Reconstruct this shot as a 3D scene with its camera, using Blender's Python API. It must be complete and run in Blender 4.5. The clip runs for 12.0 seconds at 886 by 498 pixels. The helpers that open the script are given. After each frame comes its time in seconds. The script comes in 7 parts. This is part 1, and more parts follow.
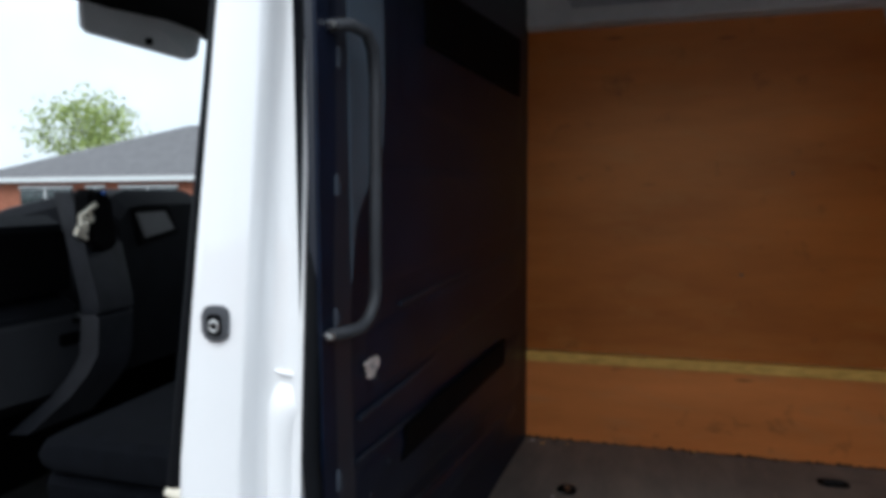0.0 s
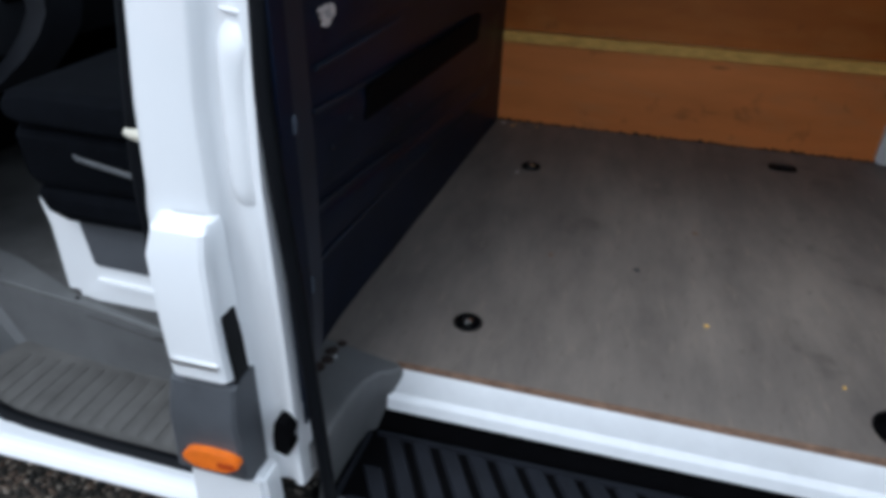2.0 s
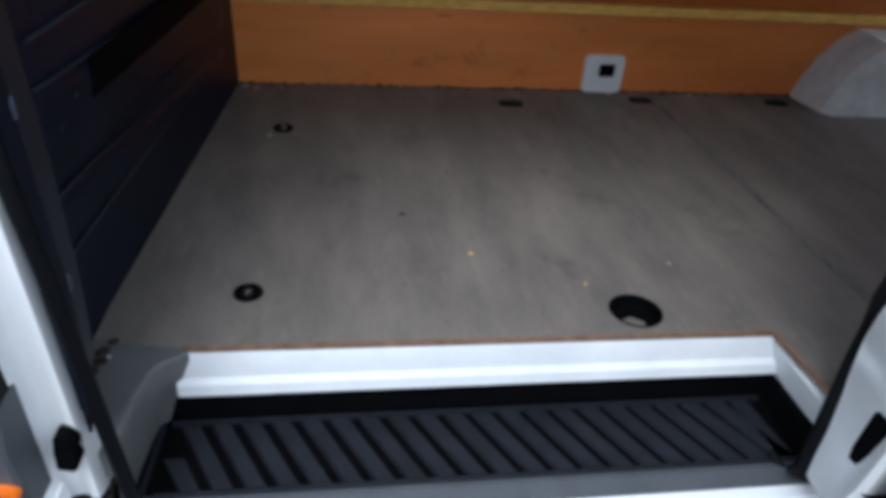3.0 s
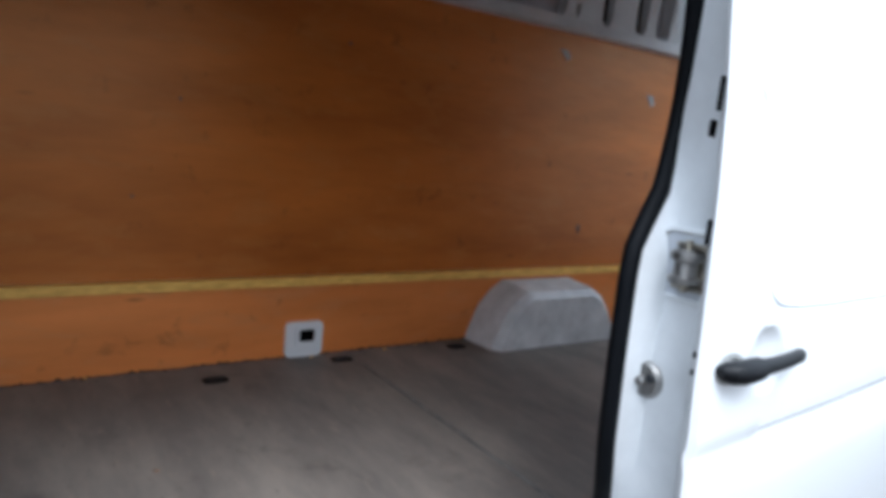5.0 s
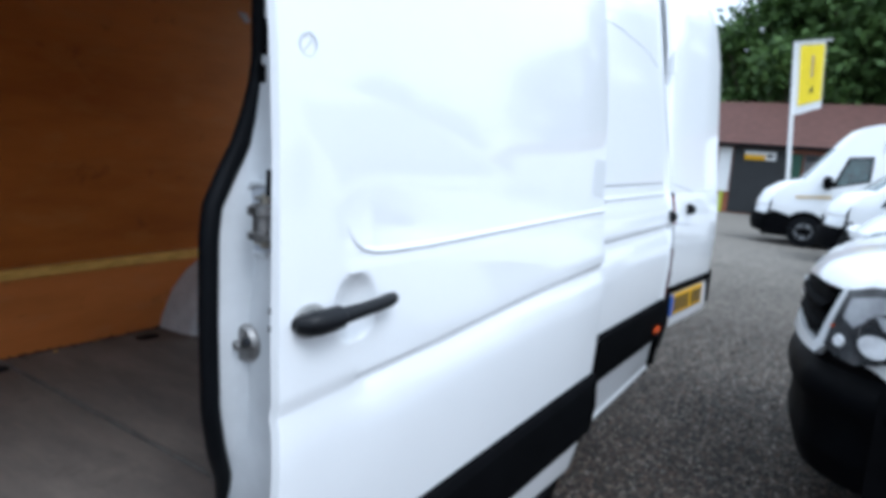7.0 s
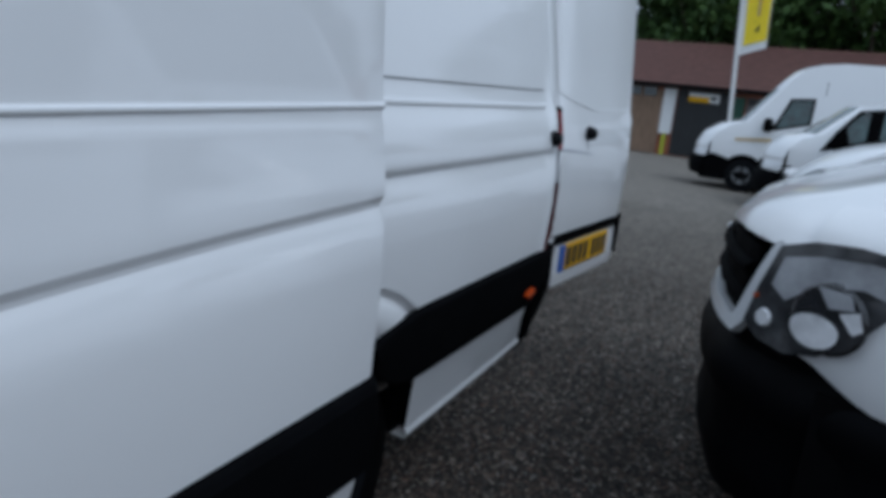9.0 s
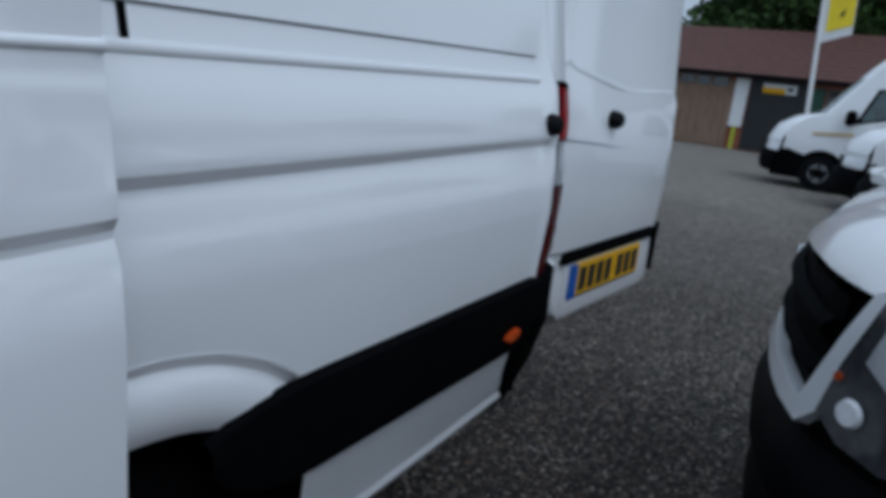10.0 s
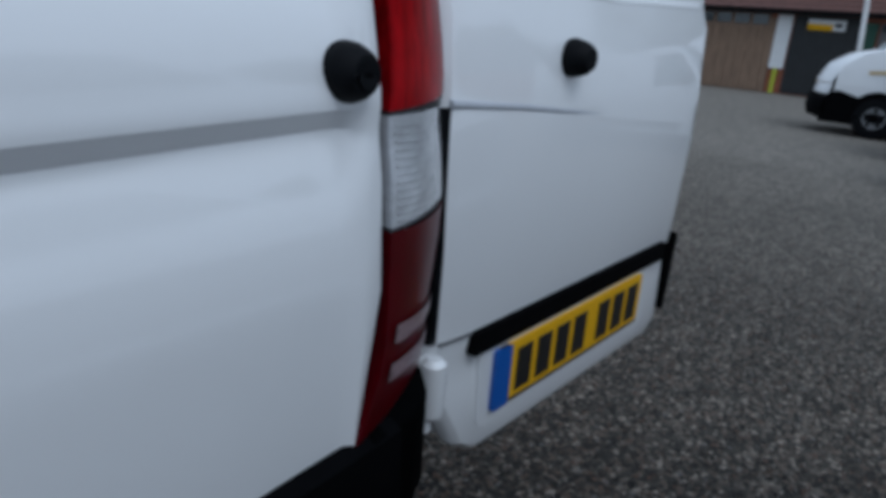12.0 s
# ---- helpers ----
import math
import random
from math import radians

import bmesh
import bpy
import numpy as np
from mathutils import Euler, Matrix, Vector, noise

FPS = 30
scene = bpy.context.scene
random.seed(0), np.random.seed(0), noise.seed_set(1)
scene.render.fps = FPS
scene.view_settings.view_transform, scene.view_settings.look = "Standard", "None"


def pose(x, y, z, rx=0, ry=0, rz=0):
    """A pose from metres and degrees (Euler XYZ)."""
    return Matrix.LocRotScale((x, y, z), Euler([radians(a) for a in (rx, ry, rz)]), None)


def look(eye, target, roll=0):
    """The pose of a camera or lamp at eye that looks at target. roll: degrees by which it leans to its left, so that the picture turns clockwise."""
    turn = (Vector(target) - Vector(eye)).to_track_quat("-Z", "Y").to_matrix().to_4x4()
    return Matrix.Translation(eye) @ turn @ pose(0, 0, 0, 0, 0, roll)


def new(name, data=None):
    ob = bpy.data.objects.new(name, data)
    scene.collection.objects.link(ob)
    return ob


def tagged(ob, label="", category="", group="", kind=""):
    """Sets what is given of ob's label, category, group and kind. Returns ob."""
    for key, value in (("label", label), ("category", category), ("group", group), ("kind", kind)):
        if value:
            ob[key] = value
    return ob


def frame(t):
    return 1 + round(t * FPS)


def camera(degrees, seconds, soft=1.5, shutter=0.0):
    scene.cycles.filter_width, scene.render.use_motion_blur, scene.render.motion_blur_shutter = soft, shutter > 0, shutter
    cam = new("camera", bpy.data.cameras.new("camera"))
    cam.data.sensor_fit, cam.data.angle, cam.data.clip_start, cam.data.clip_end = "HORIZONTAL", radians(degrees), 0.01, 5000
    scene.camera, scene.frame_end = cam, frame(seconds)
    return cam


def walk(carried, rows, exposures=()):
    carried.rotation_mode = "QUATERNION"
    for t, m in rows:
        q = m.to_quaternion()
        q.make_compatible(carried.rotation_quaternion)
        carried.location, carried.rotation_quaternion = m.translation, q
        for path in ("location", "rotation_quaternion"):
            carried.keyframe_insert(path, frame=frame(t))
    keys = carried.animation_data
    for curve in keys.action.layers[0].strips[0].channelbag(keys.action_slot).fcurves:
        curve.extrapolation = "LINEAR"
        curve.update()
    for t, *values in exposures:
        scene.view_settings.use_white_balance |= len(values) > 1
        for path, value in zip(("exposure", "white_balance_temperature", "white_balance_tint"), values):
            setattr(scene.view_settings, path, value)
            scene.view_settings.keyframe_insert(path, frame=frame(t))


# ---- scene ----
# ---- camera ----
cam = camera(67.0, 12.0, soft=4.8)
PATH = [
    (0, (0.38, -0.661, 1.44), (-0.162, 1.257, 1.274), -0.3),
    (0.5, (0.398, -0.648, 1.422), (-0.12, 1.253, 1.077), -0.3),
    (1, (0.403, -0.651, 1.406), (-0.111, 1.184, 0.798), 0.5),
    (1.5, (0.413, -0.658, 1.39), (-0.099, 1.091, 0.567), 1.3),
    (2, (0.416, -0.657, 1.377), (0.002, 1.021, 0.37), 2.0),
    (2.5, (0.438, -0.677, 1.391), (0.335, 1.018, 0.334), 3.3),
    (3, (0.406, -0.69, 1.383), (0.684, 0.974, 0.309), 4.5),
    (3.2, (0.393, -0.692, 1.383), (0.79, 0.942, 0.301), 4.9),
    (4.8, (0.307, -0.68, 1.446), (1.39, 0.935, 0.977), 6.4),
    (5, (0.325, -0.672, 1.451), (1.455, 0.946, 1.129), 5.7),
    (5.5, (0.323, -0.694, 1.471), (1.613, 0.833, 1.409), 4.1),
    (6, (0.34, -0.723, 1.471), (1.789, 0.649, 1.332), 3.1),
    (6.5, (0.452, -0.793, 1.459), (2.064, 0.366, 1.217), 3.3),
    (7, (0.579, -0.839, 1.436), (2.203, 0.28, 1.103), 3.8),
    (7.5, (0.747, -0.857, 1.409), (2.431, 0.141, 0.999), 3.1),
    (7.7, (0.829, -0.838, 1.383), (2.545, 0.094, 0.953), 3.3),
    (9.3, (1.733, -0.759, 1.301), (3.404, 0.209, 0.782), 5.9),
    (9.5, (1.863, -0.731, 1.298), (3.514, 0.247, 0.735), 4.7),
    (10, (2.185, -0.706, 1.265), (3.765, 0.395, 0.725), 6.0),
    (10.5, (2.459, -0.625, 1.235), (4.022, 0.46, 0.618), 6.2),
    (11, (2.735, -0.534, 1.216), (4.254, 0.557, 0.509), 3.3),
    (11.5, (2.994, -0.504, 1.218), (4.448, 0.696, 0.549), 4.8),
    (12, (3.234, -0.396, 1.2), (4.732, 0.745, 0.525), 3.9),
]

# ---- world, sun, exposure ----
EXPO = [(0.0, 0.62, 6000, 7), (0.5, 0.45, 5850, 7), (1.0, 0.42, 5750, 7), (2.0, 0.45, 5600, 7), (3.0, 0.74, 5600, 7), (5.0, 1.25, 5700, 7), (5.75, 1.15, 5600, 7), (6.5, 0.78, 5450, 7), (7.0, 0.62, 5500, 7), (7.5, 0.18, 5550, 7), (9.5, -0.66, 5400, 7), (12.0, -0.70, 5400, 7)]
walk(cam, [(t, look(eye, target, roll)) for t, eye, target, roll in PATH], EXPO)

world = bpy.data.worlds.new("overcast_sky")
scene.world = world
world.use_nodes = True
wn = world.node_tree.nodes
wn.clear()
sky = wn.new("ShaderNodeTexSky")
sky.sky_type = "NISHITA"
sky.sun_disc = False
sky.sun_elevation = radians(52)
sky.sun_rotation = radians(200)
sky.air_density = 1.0
sky.dust_density = 6.0
sky.ozone_density = 1.0
# high cloud: the sky's blue is mostly whitened
tcw = wn.new("ShaderNodeTexCoord")
cln = wn.new("ShaderNodeTexNoise")
cln.inputs["Scale"].default_value = 2.2
cln.inputs["Detail"].default_value = 5
world.node_tree.links.new(tcw.outputs["Generated"], cln.inputs["Vector"])
clr = wn.new("ShaderNodeValToRGB")
clr.color_ramp.elements[0].position = 0.3
clr.color_ramp.elements[0].color = (9.0, 9.8, 10.6, 1)
clr.color_ramp.elements[1].position = 0.7
clr.color_ramp.elements[1].color = (13.5, 14.0, 14.6, 1)
world.node_tree.links.new(cln.outputs["Fac"], clr.inputs["Fac"])
mixw = wn.new("ShaderNodeMix")
mixw.data_type = "RGBA"
mixw.inputs["Factor"].default_value = 0.85
world.node_tree.links.new(sky.outputs["Color"], mixw.inputs["A"])
world.node_tree.links.new(clr.outputs["Color"], mixw.inputs["B"])
sepw = wn.new("ShaderNodeSeparateXYZ")
world.node_tree.links.new(tcw.outputs["Generated"], sepw.inputs["Vector"])
rise = wn.new("ShaderNodeMapRange")
rise.inputs["From Min"].default_value, rise.inputs["From Max"].default_value = 0.0, 0.9
rise.inputs["To Min"].default_value, rise.inputs["To Max"].default_value = 0.80, 1.25
world.node_tree.links.new(sepw.outputs["Z"], rise.inputs["Value"])
dome = wn.new("ShaderNodeVectorMath")
dome.operation = "SCALE"
world.node_tree.links.new(mixw.outputs["Result"], dome.inputs[0])
world.node_tree.links.new(rise.outputs["Result"], dome.inputs["Scale"])
bgn = wn.new("ShaderNodeBackground")
bgn.inputs["Strength"].default_value = 0.09
won = wn.new("ShaderNodeOutputWorld")
world.node_tree.links.new(dome.outputs["Vector"], bgn.inputs["Color"])
world.node_tree.links.new(bgn.outputs["Background"], won.inputs["Surface"])

sun_data = bpy.data.lights.new("sun", "SUN")
sun_data.energy = 1.0
sun_data.angle = radians(25)
sun_data.color = (1.0, 0.97, 0.93)
sun = new("sun", sun_data)
sun.matrix_world = look((-6, -16, 24), (0, 0, 0))


# ---- materials ----
def mat(name, base, rough=0.5, metal=0.0, vary=0.12, scale=8.0, bump=0.0, bscale=120.0, spec=0.5, coat=0.0, stretch=(1, 1, 1), second=None, coord="Object"):
    """A surface with mottling at two scales and fine relief."""
    m = bpy.data.materials.new(name)
    m.use_nodes = True
    nt = m.node_tree
    b = nt.nodes["Principled BSDF"]
    tc = nt.nodes.new("ShaderNodeTexCoord")
    mp = nt.nodes.new("ShaderNodeMapping")
    mp.inputs["Scale"].default_value = stretch
    nt.links.new(tc.outputs[coord], mp.inputs["Vector"])
    n1 = nt.nodes.new("ShaderNodeTexNoise")
    n1.inputs["Scale"].default_value = scale
    n1.inputs["Detail"].default_value = 6
    n1.inputs["Roughness"].default_value = 0.65
    nt.links.new(mp.outputs["Vector"], n1.inputs["Vector"])
    r = nt.nodes.new("ShaderNodeValToRGB")
    lo = tuple(c * (1 - vary) for c in base) if second is None else second
    hi = tuple(min(1.0, c * (1 + vary)) for c in base)
    r.color_ramp.elements[0].position, r.color_ramp.elements[1].position = 0.32, 0.68
    r.color_ramp.elements[0].color = (*lo, 1)
    r.color_ramp.elements[1].color = (*hi, 1)
    nt.links.new(n1.outputs["Fac"], r.inputs["Fac"])
    nt.links.new(r.outputs["Color"], b.inputs["Base Color"])
    b.inputs["Roughness"].default_value = rough
    b.inputs["Metallic"].default_value = metal
    b.inputs["Specular IOR Level"].default_value = spec
    b.inputs["Coat Weight"].default_value = coat
    b.inputs["Coat Roughness"].default_value = 0.06
    if bump:
        n2 = nt.nodes.new("ShaderNodeTexNoise")
        n2.inputs["Scale"].default_value = bscale
        n2.inputs["Detail"].default_value = 4
        nt.links.new(mp.outputs["Vector"], n2.inputs["Vector"])
        bp = nt.nodes.new("ShaderNodeBump")
        bp.inputs["Strength"].default_value = bump
        bp.inputs["Distance"].default_value = 0.004
        nt.links.new(n2.outputs["Fac"], bp.inputs["Height"])
        nt.links.new(bp.outputs["Normal"], b.inputs["Normal"])
    return m


WHITE = mat("white_paint", (0.80, 0.81, 0.82), 0.45, vary=0.012, scale=3, spec=0.3, coat=1.0)
WHITE.node_tree.nodes["Principled BSDF"].inputs["Coat IOR"].default_value = 1.7
WHITE_DULL = mat("dull_white_paint", (0.70, 0.715, 0.73), 0.5, vary=0.1, scale=5, bump=0.08)
NAVY = mat("dark_bulkhead_liner", (0.0040, 0.0072, 0.0175), 0.42, vary=0.4, scale=5, bump=0.12, bscale=260, spec=0.12)
BLUEGREY = mat("blue_grey_steel", (0.060, 0.082, 0.108), 0.5, vary=0.2, scale=6, bump=0.08)
PAPER = mat("torn_paper", (0.46, 0.39, 0.36), 0.8, vary=0.25, scale=60)
WORN_PALE = mat("scuffed_steel_edge", (0.055, 0.068, 0.090), 0.5, vary=0.4, scale=30)
FRAMEBLUE = mat("dark_blue_steel", (0.0065, 0.0105, 0.020), 0.5, vary=0.3, scale=7, bump=0.06)
GREY_TRIM = mat("mid_grey_trim", (0.062, 0.066, 0.074), 0.55, vary=0.15, scale=9, bump=0.12, bscale=400)
PALE_BLUE = mat("pale_blue_grey_edge", (0.010, 0.0150, 0.026), 0.5, vary=0.5, scale=12)
ROLLER = mat("dull_steel_roller", (0.34, 0.33, 0.32), 0.4, 0.9, vary=0.3, scale=40)
LEVER = mat("worn_grey_lever", (0.07, 0.073, 0.078), 0.5, vary=0.2, scale=30)
GRIME = mat("dark_grime", (0.020, 0.012, 0.009), 0.9, vary=0.4, scale=60)
REFLEX = mat("dull_reflex_lens", (0.26, 0.185, 0.195), 0.3, vary=0.5, scale=60, spec=0.4, stretch=(1, 1, 5))
BLACK = mat("black_plastic", (0.0025, 0.0025, 0.003), 0.75, vary=0.25, scale=14, bump=0.12, bscale=400, spec=0.03)
TRIM = mat("black_trim_plastic", (0.0022, 0.0024, 0.003), 0.75, vary=0.2, scale=10, bump=0.1, bscale=500, spec=0.03)
RUBBER = mat("black_rubber", (0.0024, 0.0030, 0.0044), 0.6, vary=0.2, scale=20, spec=0.12)
GREY = mat("grey_plastic", (0.108, 0.109, 0.110), 0.6, vary=0.12, scale=9, bump=0.15, bscale=350)
GREY_DK = mat("dark_grey_plastic", (0.020, 0.022, 0.027), 0.6, vary=0.15, scale=9, bump=0.1, bscale=350)
PANELGREY = mat("grey_white_panel", (0.48, 0.50, 0.54), 0.55, vary=0.15, scale=5, bump=0.06)
GREY_PALE = mat("pale_grey_primer", (0.33, 0.345, 0.37), 0.6, vary=0.15, scale=4, bump=0.08)
GREY_MID = mat("grey_primer", (0.17, 0.175, 0.18), 0.6, vary=0.2, scale=4, bump=0.1)
FABRIC = mat("black_seat_fabric", (0.0028, 0.0034, 0.005), 0.9, vary=0.3, scale=30, bump=0.4, bscale=900, spec=0.05)
CHROME = mat("bright_metal", (0.75, 0.75, 0.74), 0.3, 1.0, vary=0.15, scale=20)
JOINT = mat("dull_joint_strip", (0.20, 0.19, 0.18), 0.65, vary=0.35, scale=14, bump=0.1, bscale=200, spec=0.2)
GASKET = mat("beige_grey_gasket", (0.33, 0.33, 0.32), 0.6, vary=0.15, scale=20)
BRASS = mat("zinc_plated_steel", (0.52, 0.48, 0.40), 0.4, 1.0, vary=0.3, scale=40)
AMBER = mat("amber_lens", (0.75, 0.16, 0.01), 0.2, vary=0.1, scale=60, coat=0.5)
YELLOW = mat("yellow_reflective", (0.74, 0.41, 0.003), 0.6, vary=0.04, scale=30, spec=0.15)
FLAGYEL = mat("yellow_cloth", (0.85, 0.66, 0.02), 0.8, vary=0.05, scale=6)
BLUE = mat("blue_band", (0.015, 0.10, 0.42), 0.45, vary=0.05)
INK = mat("black_ink", (0.012, 0.012, 0.012), 0.5, vary=0.1)
RED = mat("red_lens", (0.075, 0.0008, 0.0035), 0.3, vary=0.25, scale=14, spec=0.12)
RED_UP = mat("bright_red_lens", (0.26, 0.0015, 0.004), 0.3, vary=0.55, scale=22, spec=0.03, stretch=(2.5, 1, 0.7))
AMBER_DK = mat("dark_amber_lens", (0.42, 0.055, 0.004), 0.25, vary=0.2, scale=60, coat=0.4)
RIB = mat("grey_black_rib_plastic", (0.012, 0.0135, 0.018), 0.6, vary=0.3, scale=16, bump=0.1, spec=0.2)
CABBLACK = mat("black_cab_plastic", (0.006, 0.0068, 0.009), 0.75, vary=0.25, scale=9, bump=0.1, bscale=350, spec=0.08)
CLEAR = mat("clear_lens", (0.48, 0.49, 0.51), 0.15, vary=0.30, scale=14, coat=0.8, stretch=(1, 1, 3))
PINE = mat("pine_batten", (0.86, 0.52, 0.125), 0.6, vary=0.2, scale=14, second=(0.62, 0.33, 0.06), stretch=(1.0, 4, 4), bump=0.1)
TAPE = mat("pale_tape", (0.55, 0.56, 0.55), 0.7, vary=0.1)


def ply_material(name, a, b, c):
    m = mat(name, a, 0.36, vary=0.2, scale=1.6, second=b, stretch=(0.35, 1, 1.6), bump=0.06, bscale=60, spec=1.0)
    m.node_tree.nodes["Principled BSDF"].inputs["Specular Tint"].default_value = (1.0, 0.64, 0.34, 1)
    nt = m.node_tree
    bs = nt.nodes["Principled BSDF"]
    ramp = nt.nodes["Color Ramp"]
    mp = nt.nodes["Mapping"]
    g = nt.nodes.new("ShaderNodeTexNoise")
    g.inputs["Scale"].default_value = 5
    g.inputs["Detail"].default_value = 8
    g.inputs["Roughness"].default_value = 0.7
    m2 = nt.nodes.new("ShaderNodeMapping")
    m2.inputs["Scale"].default_value = (0.9, 1, 9)
    tc = nt.nodes["Texture Coordinate"]
    nt.links.new(tc.outputs["Object"], m2.inputs["Vector"])
    nt.links.new(m2.outputs["Vector"], g.inputs["Vector"])
    mx = nt.nodes.new("ShaderNodeMix")
    mx.data_type = "RGBA"
    mx.blend_type = "MIX"
    sc = nt.nodes.new("ShaderNodeMath")
    sc.operation = "MULTIPLY_ADD"
    sc.inputs[1].default_value = 1.2
    sc.inputs[2].default_value = -0.65
    sc.use_clamp = True
    nt.links.new(g.outputs["Fac"], sc.inputs[0])
    nt.links.new(sc.outputs[0], mx.inputs["Factor"])
    nt.links.new(ramp.outputs["Color"], mx.inputs["A"])
    mx.inputs["B"].default_value = (*c, 1)
    # dark knots
    v = nt.nodes.new("ShaderNodeTexVoronoi")
    v.inputs["Scale"].default_value = 5.0
    nt.links.new(mp.outputs["Vector"], v.inputs["Vector"])
    kn = nt.nodes.new("ShaderNodeValToRGB")
    kn.color_ramp.elements[0].position, kn.color_ramp.elements[1].position = 0.01, 0.075
    kn.color_ramp.elements[0].color = (0.45, 0.42, 0.4, 1)
    nt.links.new(v.outputs["Distance"], kn.inputs["Fac"])
    ml = nt.nodes.new("ShaderNodeMix")
    ml.data_type = "RGBA"
    ml.blend_type = "MULTIPLY"
    ml.inputs["Factor"].default_value = 1.0
    nt.links.new(mx.outputs["Result"], ml.inputs["A"])
    nt.links.new(kn.outputs["Color"], ml.inputs["B"])
    nt.links.new(ml.outputs["Result"], bs.inputs["Base Color"])
    return m


PLY = ply_material("reddish_plywood", (0.53, 0.158, 0.027), (0.30, 0.077, 0.0115), (0.44, 0.127, 0.022))
PLY_LOW = ply_material("red_plywood_low", (0.70, 0.230, 0.062), (0.49, 0.150, 0.036), (0.61, 0.200, 0.054))
FLOORPLY = mat("worn_grey_brown_floor", (0.185, 0.160, 0.139), 0.6, vary=0.2, scale=3.0, second=(0.120, 0.106, 0.096), stretch=(2.2, 0.7, 1), bump=0.12, bscale=90, spec=0.35)


def wear(m, marks, streak, scale, dirt, dscale, dirt_at=(0.60, 0.74), streak_at=(0.60, 0.70)):
    """Adds thin worn streaks of one colour and dark patches to a surface."""
    nt = m.node_tree
    bs = nt.nodes["Principled BSDF"]
    old = bs.inputs["Base Color"].links[0].from_socket
    tc = nt.nodes["Texture Coordinate"]
    for colour, sc, n, lim in ((marks, streak, scale, streak_at), (dirt, (1, 1, 1), dscale, dirt_at)):
        mp = nt.nodes.new("ShaderNodeMapping")
        mp.inputs["Scale"].default_value = sc
        nt.links.new(tc.outputs["Object"], mp.inputs["Vector"])
        t = nt.nodes.new("ShaderNodeTexNoise")
        t.inputs["Scale"].default_value = n
        t.inputs["Detail"].default_value = 5
        t.inputs["Roughness"].default_value = 0.6
        t.inputs["Distortion"].default_value = 0.3
        nt.links.new(mp.outputs["Vector"], t.inputs["Vector"])
        r = nt.nodes.new("ShaderNodeMapRange")
        r.inputs["From Min"].default_value, r.inputs["From Max"].default_value = lim
        r.inputs["To Max"].default_value = 0.75
        nt.links.new(t.outputs["Fac"], r.inputs["Value"])
        mx = nt.nodes.new("ShaderNodeMix")
        mx.data_type = "RGBA"
        nt.links.new(r.outputs["Result"], mx.inputs["Factor"])
        nt.links.new(old, mx.inputs["A"])
        mx.inputs["B"].default_value = (*colour, 1)
        old = mx.outputs["Result"]
    nt.links.new(old, bs.inputs["Base Color"])


wear(FLOORPLY, (0.235, 0.198, 0.163), (9, 1.4, 1), 6.0, (0.060, 0.050, 0.044), 5.0, (0.62, 0.78))
wear(FLOORPLY, (0.105, 0.088, 0.074), (16, 3, 1), 9.0, (0.085, 0.066, 0.052), 60.0, (0.66, 0.76), (0.60, 0.72))
wear(NAVY, (0.008, 0.012, 0.024), (1, 1.2, 5), 3.5, (0.005, 0.0055, 0.008), 4.0)
wear(PLY, (0.53, 0.195, 0.050), (0.9, 1, 2.4), 4.5, (0.13, 0.038, 0.010), 9.0, (0.62, 0.80), (0.52, 0.75))
wear(PLY_LOW, (0.62, 0.25, 0.095), (0.9, 1, 2.8), 5.0, (0.17, 0.055, 0.020), 9.0, (0.62, 0.80), (0.52, 0.75))
PLYEDGE = mat("raw_plywood_edge", (0.19, 0.115, 0.075), 0.8, vary=0.3, scale=30)


